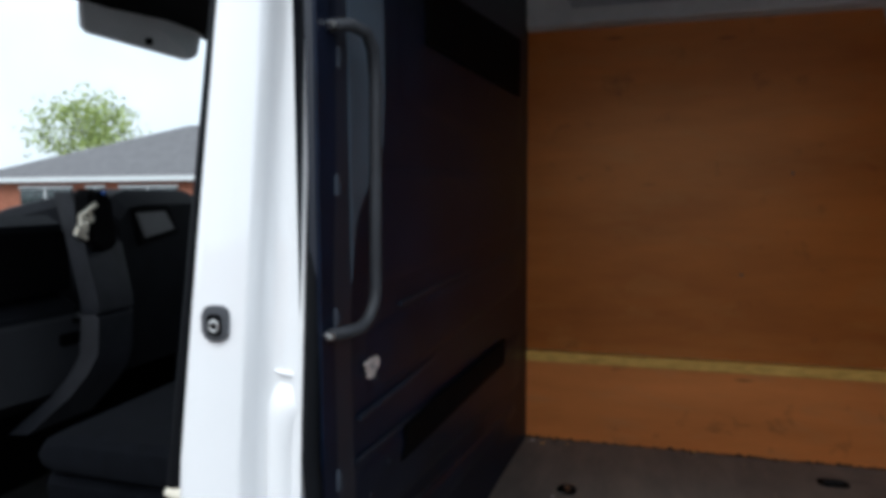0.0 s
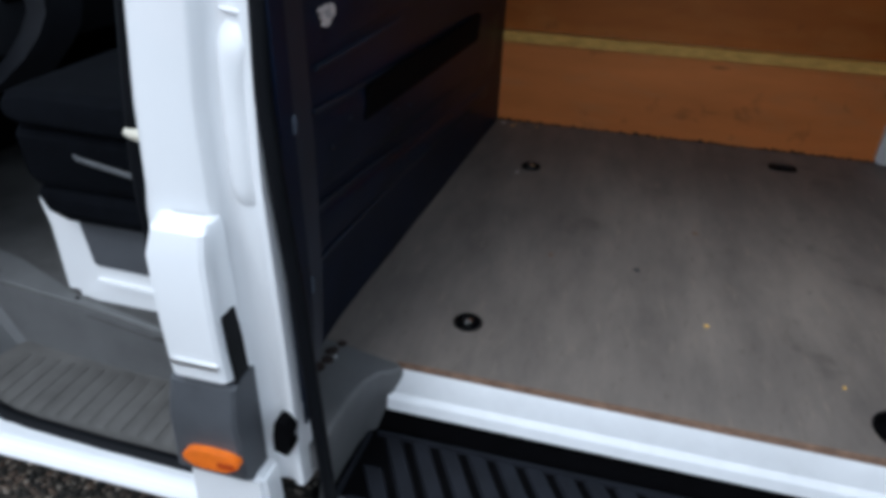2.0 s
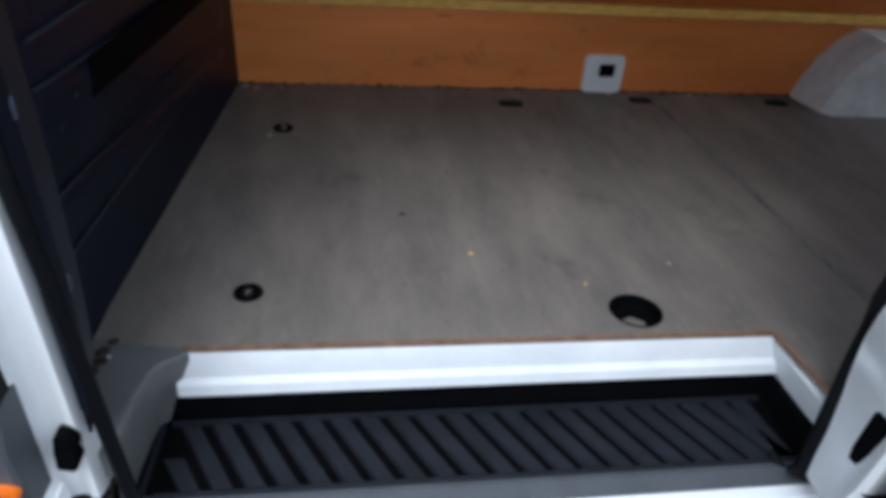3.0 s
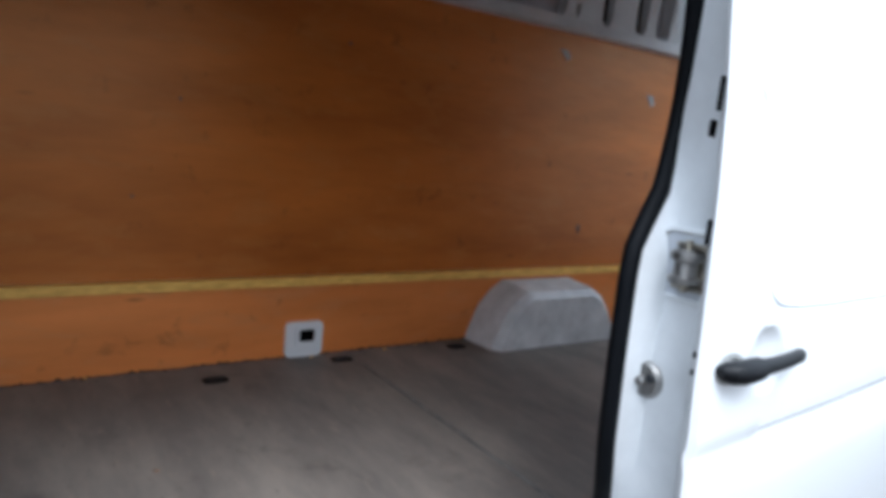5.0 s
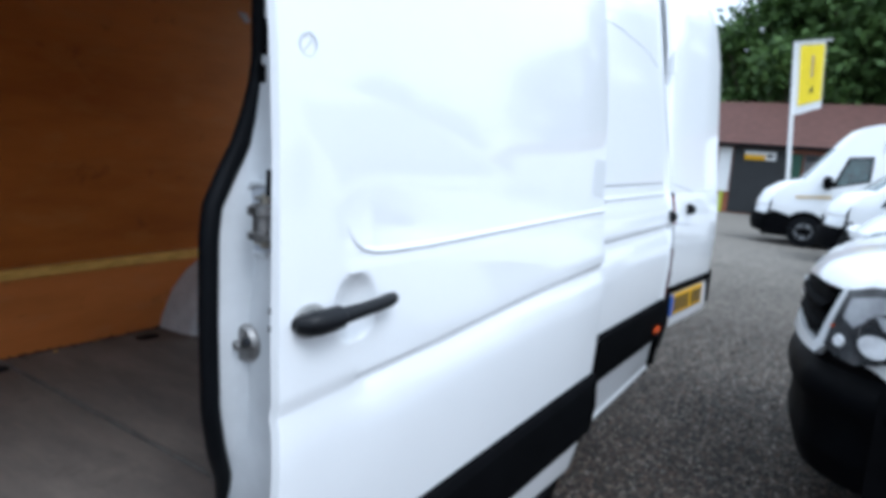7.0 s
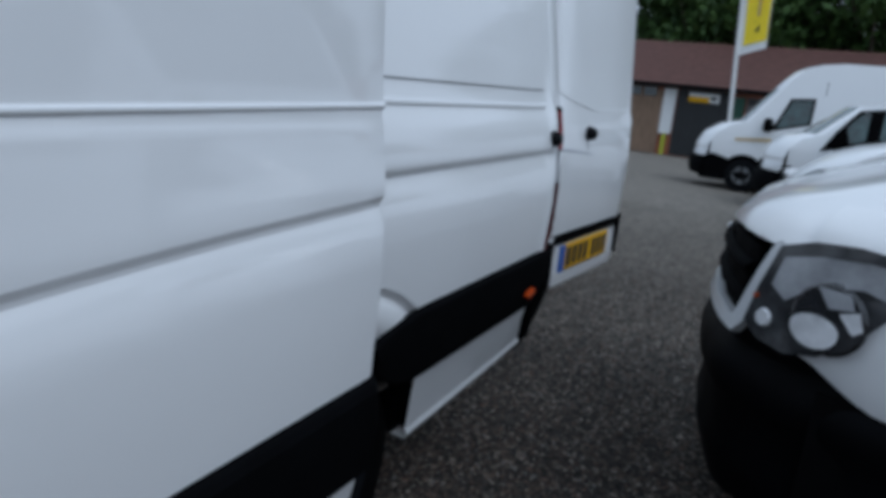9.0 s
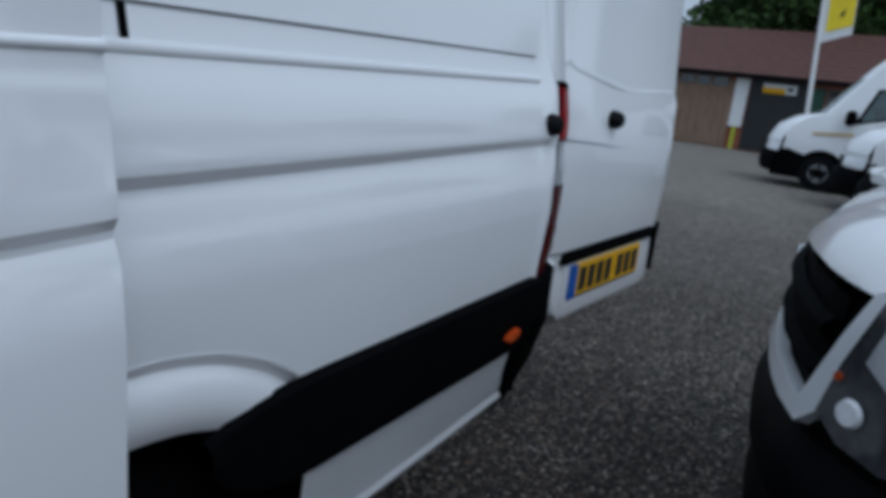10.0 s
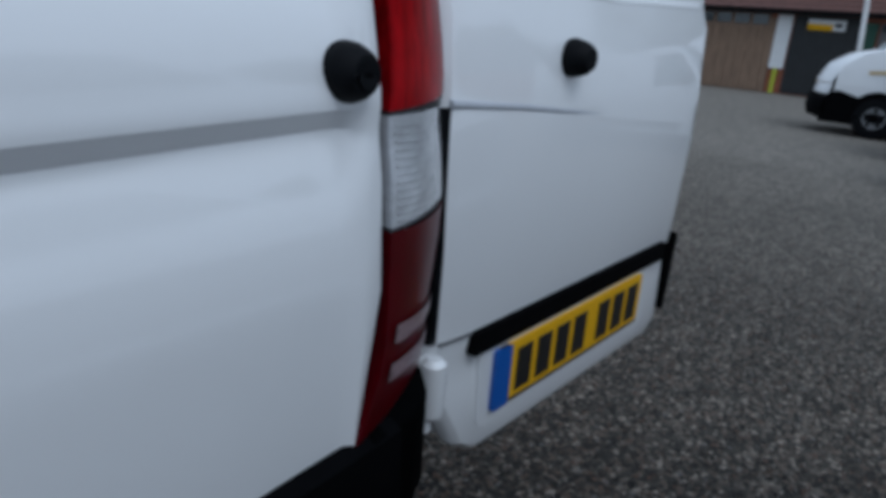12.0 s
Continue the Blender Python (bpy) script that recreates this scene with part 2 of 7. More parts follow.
def gravel_material():
    m = bpy.data.materials.new("fine_gravel")
    m.use_nodes = True
    nt = m.node_tree
    b = nt.nodes["Principled BSDF"]
    tc = nt.nodes.new("ShaderNodeTexCoord")
    v = nt.nodes.new("ShaderNodeTexVoronoi")
    v.inputs["Scale"].default_value = 78
    nt.links.new(tc.outputs["Object"], v.inputs["Vector"])
    sep = nt.nodes.new("ShaderNodeSeparateColor")
    nt.links.new(v.outputs["Color"], sep.inputs["Color"])
    r = nt.nodes.new("ShaderNodeValToRGB")
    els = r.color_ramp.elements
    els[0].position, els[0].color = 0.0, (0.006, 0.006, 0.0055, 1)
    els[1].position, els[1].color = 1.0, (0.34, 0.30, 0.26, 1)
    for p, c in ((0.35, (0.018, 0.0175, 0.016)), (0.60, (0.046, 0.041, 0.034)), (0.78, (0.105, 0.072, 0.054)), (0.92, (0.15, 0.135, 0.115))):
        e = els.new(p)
        e.color = (*c, 1)
    nt.links.new(sep.outputs["Red"], r.inputs["Fac"])
    big = nt.nodes.new("ShaderNodeTexNoise")
    big.inputs["Scale"].default_value = 0.7
    big.inputs["Detail"].default_value = 5
    nt.links.new(tc.outputs["Object"], big.inputs["Vector"])
    br = nt.nodes.new("ShaderNodeValToRGB")
    br.color_ramp.elements[0].position, br.color_ramp.elements[1].position = 0.3, 0.7
    br.color_ramp.elements[0].color = (0.64, 0.62, 0.60, 1)
    br.color_ramp.elements[1].color = (1.02, 0.97, 0.92, 1)
    nt.links.new(big.outputs["Fac"], br.inputs["Fac"])
    ml = nt.nodes.new("ShaderNodeMix")
    ml.data_type = "RGBA"
    ml.blend_type = "MULTIPLY"
    ml.inputs["Factor"].default_value = 1.0
    nt.links.new(r.outputs["Color"], ml.inputs["A"])
    nt.links.new(br.outputs["Color"], ml.inputs["B"])
    # paler with distance: the grazing-light brightness of far gravel put into colour
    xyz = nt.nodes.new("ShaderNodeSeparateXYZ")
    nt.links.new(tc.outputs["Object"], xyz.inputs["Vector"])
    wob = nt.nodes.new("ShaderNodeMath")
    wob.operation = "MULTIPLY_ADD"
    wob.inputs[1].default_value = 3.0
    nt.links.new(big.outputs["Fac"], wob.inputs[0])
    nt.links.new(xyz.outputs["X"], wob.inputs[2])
    grazing_tint = nt.nodes.new("ShaderNodeMapRange")
    grazing_tint.inputs["From Min"].default_value, grazing_tint.inputs["From Max"].default_value = 5.0, 14.0
    grazing_tint.inputs["To Min"].default_value, grazing_tint.inputs["To Max"].default_value = 0.0, 0.85
    nt.links.new(wob.outputs[0], grazing_tint.inputs["Value"])
    mid = nt.nodes.new("ShaderNodeTexNoise")
    mid.inputs["Scale"].default_value = 7.0
    mid.inputs["Detail"].default_value = 8
    mid.inputs["Roughness"].default_value = 0.8
    nt.links.new(tc.outputs["Object"], mid.inputs["Vector"])
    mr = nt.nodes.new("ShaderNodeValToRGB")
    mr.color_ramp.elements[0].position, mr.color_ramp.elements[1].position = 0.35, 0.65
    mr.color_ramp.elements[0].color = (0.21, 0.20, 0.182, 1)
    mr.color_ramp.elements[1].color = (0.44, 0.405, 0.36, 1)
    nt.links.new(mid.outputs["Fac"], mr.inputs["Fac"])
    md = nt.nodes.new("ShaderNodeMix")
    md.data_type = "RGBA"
    nt.links.new(grazing_tint.outputs["Result"], md.inputs["Factor"])
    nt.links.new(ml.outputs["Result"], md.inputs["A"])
    gr = nt.nodes.new("ShaderNodeValToRGB")
    gr.color_ramp.elements[0].color, gr.color_ramp.elements[1].color = (0.30, 0.30, 0.29, 1), (1.0, 0.98, 0.95, 1)
    nt.links.new(sep.outputs["Red"], gr.inputs["Fac"])
    mg = nt.nodes.new("ShaderNodeMix")
    mg.data_type = "RGBA"
    mg.blend_type = "MULTIPLY"
    mg.inputs["Factor"].default_value = 1.0
    nt.links.new(mr.outputs["Color"], mg.inputs["A"])
    nt.links.new(gr.outputs["Color"], mg.inputs["B"])
    nt.links.new(mg.outputs["Result"], md.inputs["B"])
    nt.links.new(md.outputs["Result"], b.inputs["Base Color"])
    b.inputs["Roughness"].default_value = 0.9
    b.inputs["Specular IOR Level"].default_value = 0.25
    bp = nt.nodes.new("ShaderNodeBump")
    bp.inputs["Strength"].default_value = 0.9
    bp.inputs["Distance"].default_value = 0.012
    bp.invert = True
    nt.links.new(v.outputs["Distance"], bp.inputs["Height"])
    nt.links.new(bp.outputs["Normal"], b.inputs["Normal"])
    return m


GRAVEL = gravel_material()


def glass_material(name, tint):
    """A thin clear sheet: lets light straight through and mirrors a little of it."""
    m = bpy.data.materials.new(name)
    m.use_nodes = True
    nt = m.node_tree
    clear = nt.nodes.new("ShaderNodeBsdfTransparent")
    clear.inputs["Color"].default_value = (*tint, 1)
    gloss = nt.nodes.new("ShaderNodeBsdfGlossy")
    gloss.inputs["Roughness"].default_value = 0.03
    mix = nt.nodes.new("ShaderNodeMixShader")
    mix.inputs["Fac"].default_value = 0.04
    nt.links.new(clear.outputs["BSDF"], mix.inputs[1])
    nt.links.new(gloss.outputs["BSDF"], mix.inputs[2])
    nt.links.new(mix.outputs["Shader"], nt.nodes["Material Output"].inputs["Surface"])
    return m


GLASS = glass_material("thin_glass", (0.94, 0.97, 0.97))
DARKGLASS = mat("dark_vehicle_glass", (0.035, 0.05, 0.052), 0.06, vary=0.5, scale=2.5, coat=1.0)


# ---- mesh helpers ----
def part(name, bm, material, parent=None, label="", smooth=False, bevel=0.0, segs=2):
    me = bpy.data.meshes.new(name)
    if bevel:
        bmesh.ops.bevel(bm, geom=list(bm.edges), offset=bevel, segments=segs, affect="EDGES", clamp_overlap=True)
    bmesh.ops.recalc_face_normals(bm, faces=list(bm.faces))
    bm.to_mesh(me)
    bm.free()
    me.materials.append(material)
    for p in me.polygons:
        p.use_smooth = True
    me.set_sharp_from_angle(angle=radians(50 if smooth else 24))
    ob = new(name, me)
    if parent is not None:
        ob.parent = parent
    if label:
        tagged(ob, label)
    return ob


def empty(name, at, label, category, group="", kind=""):
    ob = new(name)
    ob.matrix_basis = at
    ob.empty_display_size = 0.1
    return tagged(ob, label, category, group, kind)


def box(x0, x1, y0, y1, z0, z1, bm=None):
    bm = bm or bmesh.new()
    vs = [bm.verts.new(p) for p in ((x0, y0, z0), (x1, y0, z0), (x1, y1, z0), (x0, y1, z0), (x0, y0, z1), (x1, y0, z1), (x1, y1, z1), (x0, y1, z1))]
    for f in ((0, 3, 2, 1), (4, 5, 6, 7), (0, 1, 5, 4), (1, 2, 6, 5), (2, 3, 7, 6), (3, 0, 4, 7)):
        bm.faces.new([vs[i] for i in f])
    return bm


def prism(outline, axis, a, b, bm=None):
    """A solid from an outline in the two other axes, run along axis from a to b."""
    bm = bm or bmesh.new()

    def at(p, v):
        return {"x": (v, p[0], p[1]), "y": (p[0], v, p[1]), "z": (p[0], p[1], v)}[axis]

    lo = [bm.verts.new(at(p, a)) for p in outline]
    hi = [bm.verts.new(at(p, b)) for p in outline]
    n = len(outline)
    bm.faces.new(lo)
    bm.faces.new(hi[::-1])
    for i in range(n):
        bm.faces.new((lo[i], lo[(i + 1) % n], hi[(i + 1) % n], hi[i]))
    return bm


def loft(rows, closed=False, caps=False, bm=None):
    """A skin through rows of points of equal number."""
    bm = bm or bmesh.new()
    vs = [[bm.verts.new(p) for p in row] for row in rows]
    n = len(rows[0])
    for a, b in zip(vs, vs[1:]):
        for i in range(n if closed else n - 1):
            j = (i + 1) % n
            bm.faces.new((a[i], a[j], b[j], b[i]))
    if caps:
        bm.faces.new(vs[0])
        bm.faces.new(vs[-1][::-1])
    return bm


def tube(points, radius, sides=10, bm=None):
    """A round bar along a line of points."""
    rows = []
    pts = [Vector(p) for p in points]
    u = None
    for i, p in enumerate(pts):
        d = (pts[min(i + 1, len(pts) - 1)] - pts[max(i - 1, 0)]).normalized()
        if u is None:
            u = d.cross(Vector((0, 0, 1)) if abs(d.z) < 0.9 else Vector((1, 0, 0)))
        u = (u - d * u.dot(d)).normalized()
        v = d.cross(u)
        r = radius[i] if isinstance(radius, (list, tuple)) else radius
        rows.append([p + u * (r * math.cos(a)) + v * (r * math.sin(a)) for a in (2 * math.pi * k / sides for k in range(sides))])
    return loft(rows, True, True, bm)


def disc(c, axis, r, depth, sides=24, bm=None, r2=None):
    """A drum about an axis, from c on."""
    d = Vector({"x": (1, 0, 0), "y": (0, 1, 0), "z": (0, 0, 1)}[axis]) * depth
    return tube([Vector(c), Vector(c) + d], [r, r if r2 is None else r2], sides, bm)


def ring(c, axis, r, thick, sides=24, bm=None):
    bm = bm or bmesh.new()
    rows = []
    for k in range(sides + 1):
        a = 2 * math.pi * k / sides
        row = []
        for j in range(8):
            b = 2 * math.pi * j / 8
            q, h = r + thick * math.cos(b), thick * math.sin(b)
            p = {"z": (q * math.cos(a), q * math.sin(a), h), "y": (q * math.cos(a), h, q * math.sin(a)), "x": (h, q * math.cos(a), q * math.sin(a))}[axis]
            row.append(Vector(c) + Vector(p))
        rows.append(row)
    loft(rows, True, False, bm)
    bmesh.ops.remove_doubles(bm, verts=bm.verts, dist=1e-5)
    return bm


def rounded(x0, x1, z0, z1, r, n=5):
    """The outline of a rectangle with rounded corners."""
    out = []
    for cx, cz, a0 in ((x1 - r, z1 - r, 0), (x0 + r, z1 - r, 90), (x0 + r, z0 + r, 180), (x1 - r, z0 + r, 270)):
        for k in range(n + 1):
            a = radians(a0 + 90 * k / n)
            out.append((cx + r * math.cos(a), cz + r * math.sin(a)))
    return out


def curve(profile, v):
    """Linear reading of a table of (v, value) rows."""
    return float(np.interp(v, [p[0] for p in profile], [p[1] for p in profile]))


# ---- ground, sheds, trees ----
def lie(x):
    """Height of the yard, which falls gently away behind the van."""
    return -0.034 * max(0.0, min(x, 60.0) - 5.5) * min(1.0, max(0.0, x - 5.5) / 1.5)


def build_ground():
    bm = bmesh.new()
    xs = [-900, -120, -40, -10, -4, 0, 3, 5.5, 6, 6.5, 7, 10, 15, 20, 30, 60, 200, 900]
    ys = [-900, -120, -40, -10, -4, 0, 3, 6, 10, 15, 20, 30, 60, 200, 900]
    loft([[(x, y, lie(x)) for y in ys] for x in xs], bm=bm)
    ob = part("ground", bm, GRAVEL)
    tagged(ob, "grey mixed fine gravel yard, compacted by vehicles", "ground", kind="structure")


build_ground()

# ---- the panel van ----
van = empty("panel_van", pose(1.8, 1.0, 0), "white high-roof panel van with sliding and rear doors open on gravel", "van")
VM = van.matrix_basis.inverted()


def vpart(name, bm, material, parent=None, label="", **kw):
    bm.transform(VM)
    ob = part(name, bm, material, parent or van, label, **kw)
    return ob


BODY = [(0.30, 0.100), (0.42, 0.075), (0.52, 0.055), (0.75, 0.037), (0.93, 0.025), (1.045, 0.031), (1.078, 0.047), (1.093, 0.051), (1.112, 0.036), (1.127, 0.035), (1.205, 0.053), (1.228, 0.068),
        (1.57, 0.133), (1.84, 0.183), (2.02, 0.215), (2.25, 0.27), (2.42, 0.345), (2.53, 0.465), (2.59, 0.645), (2.61, 0.875), (2.615, 1.0)]
DOOR = [(0.40, -0.06), (0.50, -0.085), (0.70, -0.104), (0.90, -0.116), (0.968, -0.110), (0.993, -0.098), (1.001, -0.098), (1.015, -0.108), (1.03, -0.108), (1.205, -0.096), (1.225, -0.0905), (1.24, -0.0895), (1.40, -0.0815), (1.55, -0.0695),
        (1.75, -0.0460), (1.90, -0.0190)]
CX = 0.9965


def skin(profile, x0, x1, zs, thick=0.0, mirror=False, xs=None):
    xs = xs or [x0, x1]
    rows = []
    for x in xs:
        row = [(x, curve(profile, z), z) for z in zs]
        rows.append([(x, 2 * CX - y, z) for x, y, z in row] if mirror else row)
    bm = loft(rows)
    if thick:
        bmesh.ops.solidify(bm, geom=list(bm.faces), thickness=thick)
    return bm


ZS = sorted(set([p[0] for p in BODY] + [1.3, 1.4, 1.5, 1.65, 1.75, 1.93, 2.12, 2.34, 2.48]))
REAR = 3.735
PEND = 3.69


def lampy(z):
    """Outer face of the tail lamp and of the panel beside it."""
    return curve([(0.70, 0.030), (0.80, 0.022), (0.98, 0.020), (1.04, 0.024), (1.09, 0.031), (1.115, 0.028), (1.16, 0.034), (1.26, 0.056)], z)


def lampl(z):
    """Front edge of the tail lamp."""
    return curve([(0.70, 3.640), (0.76, 3.660), (0.83, 3.688), (0.88, 3.696), (1.0, 3.697), (1.11, 3.697), (1.25, 3.708)], z)


def build_body():
    # nearside rear quarter panel, with the wheel arch cut out
    bm = bmesh.new()
    cx, cz, r = 2.59, 0.421, 0.434
    xs = sorted(set([1.42, 1.8, 2.05] + [cx + r * math.cos(radians(a)) for a in range(0, 181, 12)] + [3.0, 3.2, 3.45, 3.60, 3.635, 3.647, 3.66, 3.672, PEND]))
    zs = [z for z in ZS if z >= 0.72] + [0.72]
    zs = sorted(set(zs))
    rows = []
    for x in xs:
        d = abs(x - cx)
        low = cz + math.sqrt(max(0, r * r - d * d)) if d < r else 0.72
        low = max(low, 0.40) if d < r else 0.55
        row = []
        for z in [low] + [max(z, low + 0.005 * (k + 1)) for k, z in enumerate(zs)]:
            y = curve(BODY, z)
            u = min(1.0, max(0.0, (x - 3.635) / 0.035))
            if z < 1.24:
                y += (min(y, lampy(z) + 0.0015) - y) * u * u * (3 - 2 * u)
            if x > PEND - 0.001:
                y += 0.004
            z -= 0.015 * curve([(0.93, 0.0), (1.03, 1.0), (1.14, 1.0), (1.20, 0.0)], z) * min(1.0, max(0.0, (3.66 - x) / 1.06))
            row.append((min(x, lampl(z) + 0.001 + 0.002 * (x - 3.6)) if z < 1.24 and x > 3.6 else x, y, z))
        rows.append(row)
    loft(rows, bm=bm)
    loft([[(x, y + 0.03, z) for x, y, z in row] for row in rows], bm=bm)
    vpart("rear_side_panel", bm, WHITE, smooth=False)
    # roof with its sides above the door opening
    zs = [z for z in ZS if z >= 1.93]
    far = [(1.30, 2.612), (1.62, 2.60), (1.80, 2.55), (1.88, 2.46), (1.925, 2.3), (1.95, 1.9)]
    prof = [(curve(BODY, z), z) for z in zs] + far
    bm = loft([[(x, y, z) for y, z in prof] for x in (-0.35, 0.4, 1.0, 1.43)])
    bmesh.ops.solidify(bm, geom=list(bm.faces), thickness=-0.02)
    vpart("front_roof", bm, WHITE, smooth=True)
    bm = loft([[(x, y, z) for y, z in ((0.28, 2.31), (0.36, 2.42), (0.47, 2.51), (0.65, 2.565), (1.0, 2.585), (1.5, 2.575), (1.75, 2.52), (1.83, 2.42))] for x in (0.0, 1.2, 2.4, REAR - 0.03)])
    vpart("roof_inner_skin", bm, GREY_PALE, label="bare grey underside of the roof", smooth=True)
    half = [(curve(BODY, z), z) for z in zs if z > 2.5]
    prof = half + far
    bm = loft([[(x, y, z) for y, z in prof] for x in (1.43, 2.2, 3.0, REAR)])
    bmesh.ops.solidify(bm, geom=list(bm.faces), thickness=-0.02)
    vpart("rear_roof", bm, WHITE, smooth=True)
    # far side wall and the open rear door beyond it
    vpart("offside_panel", prism([(1.95, 0.40), (1.99, 0.42), (1.99, 1.1), (1.975, 1.92), (1.95, 1.92)], "x", -0.35, REAR), WHITE)
    vpart("front_cap", prism([(0.2, 2.0), (1.92, 2.0), (1.85, 2.48), (1.6, 2.585), (0.6, 2.57), (0.3, 2.36)], "x", -0.36, -0.33), WHITE)
    vpart("inner_sill", box(2.95, REAR, 0.08, 0.14, 0.46, 0.485), BLACK)
    bm = prism([(REAR + 0.06, 0.52), (REAR + 0.88, 0.52), (REAR + 0.90, 2.05), (REAR + 0.78, 2.36), (REAR + 0.06, 2.36)], "y", 1.93, 1.98)
    vpart("offside_rear_door", bm, WHITE, label="white rear door leaf standing open")
    # arch flare: a raised lip round the wheel opening
    rows = []
    for k in range(0, 27):
        a = radians(38 + 150 * k / 26)
        row = []
        for u, o in ((0.0, 0.045), (0.01, 0.010), (0.08, 0.000), (0.35, -0.003), (0.62, -0.002), (0.74, 0.008), (0.84, 0.017), (0.95, 0.012), (1.02, 0.002)):
            rr, zc = 0.350 + 0.084 * u, 0.380 + 0.041 * u
            x, z = cx + rr * math.cos(a), zc + rr * math.sin(a)
            row.append((x, curve(BODY, max(z, 0.45)) + o - 0.004, z))
        rows.append(row)
    vpart("arch_flare", loft(rows), WHITE, label="pressed white wheel-arch lip", smooth=True)
    # wheel well and wheel
    rows = []
    cz = 0.380
    for k in range(15):
        a = radians(180 * k / 14)
        rows.append([(cx + 0.349 * math.cos(a), y, cz + 0.349 * math.sin(a)) for y in (0.055, 0.36)])
    bm = loft(rows)
    rows = [[(cx + 0.352 * math.cos(a), 0.36, cz + 0.352 * math.sin(a)), (cx + 0.352 * math.cos(a), 0.36, 0.1)] for a in (radians(180 * k / 14) for k in range(15))]
    loft(rows, bm=bm)
    vpart("wheel_well", bm, BLACK)
    for x in (2.59, -1.35):
        bm = tube([(x, y, 0.335) for y in (0.10, 0.11, 0.14, 0.28, 0.31)], [0.25, 0.31, 0.333, 0.333, 0.30], 36)
        tyre = vpart("wheel", bm, BLACK, smooth=True)
        bm = tube([(x, y, 0.335) for y in (0.098, 0.094, 0.12)], [0.215, 0.20, 0.06], 28)
        p = part("rim", bm, CABBLACK, tyre)
        p.data.transform(VM)
    for x in (2.59, -1.35):
        bm = tube([(x, y, 0.335) for y in (1.72, 1.75, 1.90, 1.93)], [0.30, 0.333, 0.333, 0.25], 30)
        vpart("wheel", bm, RUBBER, smooth=True)
    # black rubbing strip behind the wheel, running into the bumper corner
    rows = []
    for x, z0, z1 in ((2.70, 0.64, 0.700), (2.735, 0.60, 0.720), (2.80, 0.565, 0.735), (2.86, 0.548, 0.744), (2.93, 0.548, 0.747), (3.2, 0.558, 0.752), (3.45, 0.567, 0.757), (3.58, 0.572, 0.760), (3.72, 0.565, 0.763)):
        rows.append([(x, curve(BODY, z1) - 0.002, z1), (x, curve(BODY, z1) - 0.022, z1 - 0.008), (x, curve(BODY, (z0 + z1) / 2) - 0.032, (z0 + z1) / 2), (x, curve(BODY, z0) - 0.024, z0 + 0.008), (x, curve(BODY, z0) + 0.02, z0)])
    vpart("rubbing_strip", loft(rows), TRIM, label="black plastic rubbing strip", smooth=False)
    # white sill skirt under it
    rows = []
    for x, zb, zt in ((2.905, 0.366, 0.558), (3.24, 0.392, 0.569), (3.60, 0.424, 0.581)):
        rows.append([(x, 0.055, zt), (x, 0.040, zt - 0.01), (x, 0.056, zb + 0.026), (x, 0.048, zb + 0.014), (x, 0.054, zb), (x, 0.10, zb)])
    bm = loft(rows)
    bmesh.ops.solidify(bm, geom=list(bm.faces), thickness=-0.01)
    vpart("skirt", bm, WHITE, label="white sill skirt with a turned lower lip")
    bm = box(2.92, 3.6, 0.11, 0.4, 0.36, 0.56)
    vpart("chassis_rail", bm, BLACK)
    # rear bumper, wrapping round the corner
    path = [(3.59, 0.055), (3.62, 0.034), (3.68, 0.016), (3.75, 0.022), (3.80, 0.045), (3.835, 0.085), (3.86, 0.15), (3.90, 0.5), (3.90, 1.5), (3.89, 1.88)]
    rows = []
    for i, (x, y) in enumerate(path):
        zt = 0.580 if i == 0 else 0.575 if i == 1 else 0.768
        zb = 0.43 if i < 2 else 0.37
        dx, dy = (0.0, 0.03) if i < 4 else (-0.02, 0.02) if i < 7 else (-0.03, 0)
        row = [(x + dx, y + dy, zt), (x, y, zt - 0.012), (x + dx * -0.3, y - dy * 0.3, (zt + zb) / 2 + 0.06), (x + dx * -0.2, y - dy * 0.2, (zt + zb) / 2 - 0.05), (x, y, zb + 0.03), (x + dx * 1.5, y + dy * 1.5, zb)]
        if i > 1:
            tuck = [max(0.0, 0.70 - p[2]) / 0.33 for p in row]
            row = [(p[0] - 0.10 * t ** 1.7, p[1] + 0.055 * t ** 1.6, p[2]) for p, t in zip(row, tuck)]
        rows.append(row)
    bm = loft(rows)
    bmesh.ops.solidify(bm, geom=list(bm.faces), thickness=-0.012)
    vpart("rear_bumper", bm, TRIM, label="black plastic rear bumper corner", smooth=False)
    vpart("side_reflector", prism([(3.527, 0.622), (3.565, 0.631), (3.573, 0.644), (3.565, 0.653), (3.527, 0.645), (3.515, 0.633)], "y", 0.000, 0.03), AMBER_DK, label="amber side reflector", bevel=0.003)
    # crease lines on the panel: swage beads
    for z, r in ((1.243, 0.005),):
        vpart("swage_line", tube([(2.45, curve(BODY, z) + 0.007, z), (3.62, curve(BODY, z) + 0.007, z)], 0.012, 12), WHITE, smooth=True)
    vpart("rail_slot", loft([[(x, curve(BODY, z) - 0.0015, z) for z in (1.250, 1.27, 1.29, 1.33, 1.40, 1.50)] for x in (2.611, 2.6225)]), BLACK, label="black end slot of the door guide rail")
    vpart("roof_gutter", tube([(2.45, curve(BODY, 1.93), 1.93), (3.2, curve(BODY, 1.90), 1.90), (3.5, curve(BODY, 1.86), 1.86), (3.66, curve(BODY, 1.80), 1.80)], 0.003, 8), WHITE_DULL, smooth=True)
    vpart("guide_rail", box(2.45, 3.60, 0.0775, 0.10, 1.2935, 1.2965), GREY_MID, label="thin dark slide-rail slot")
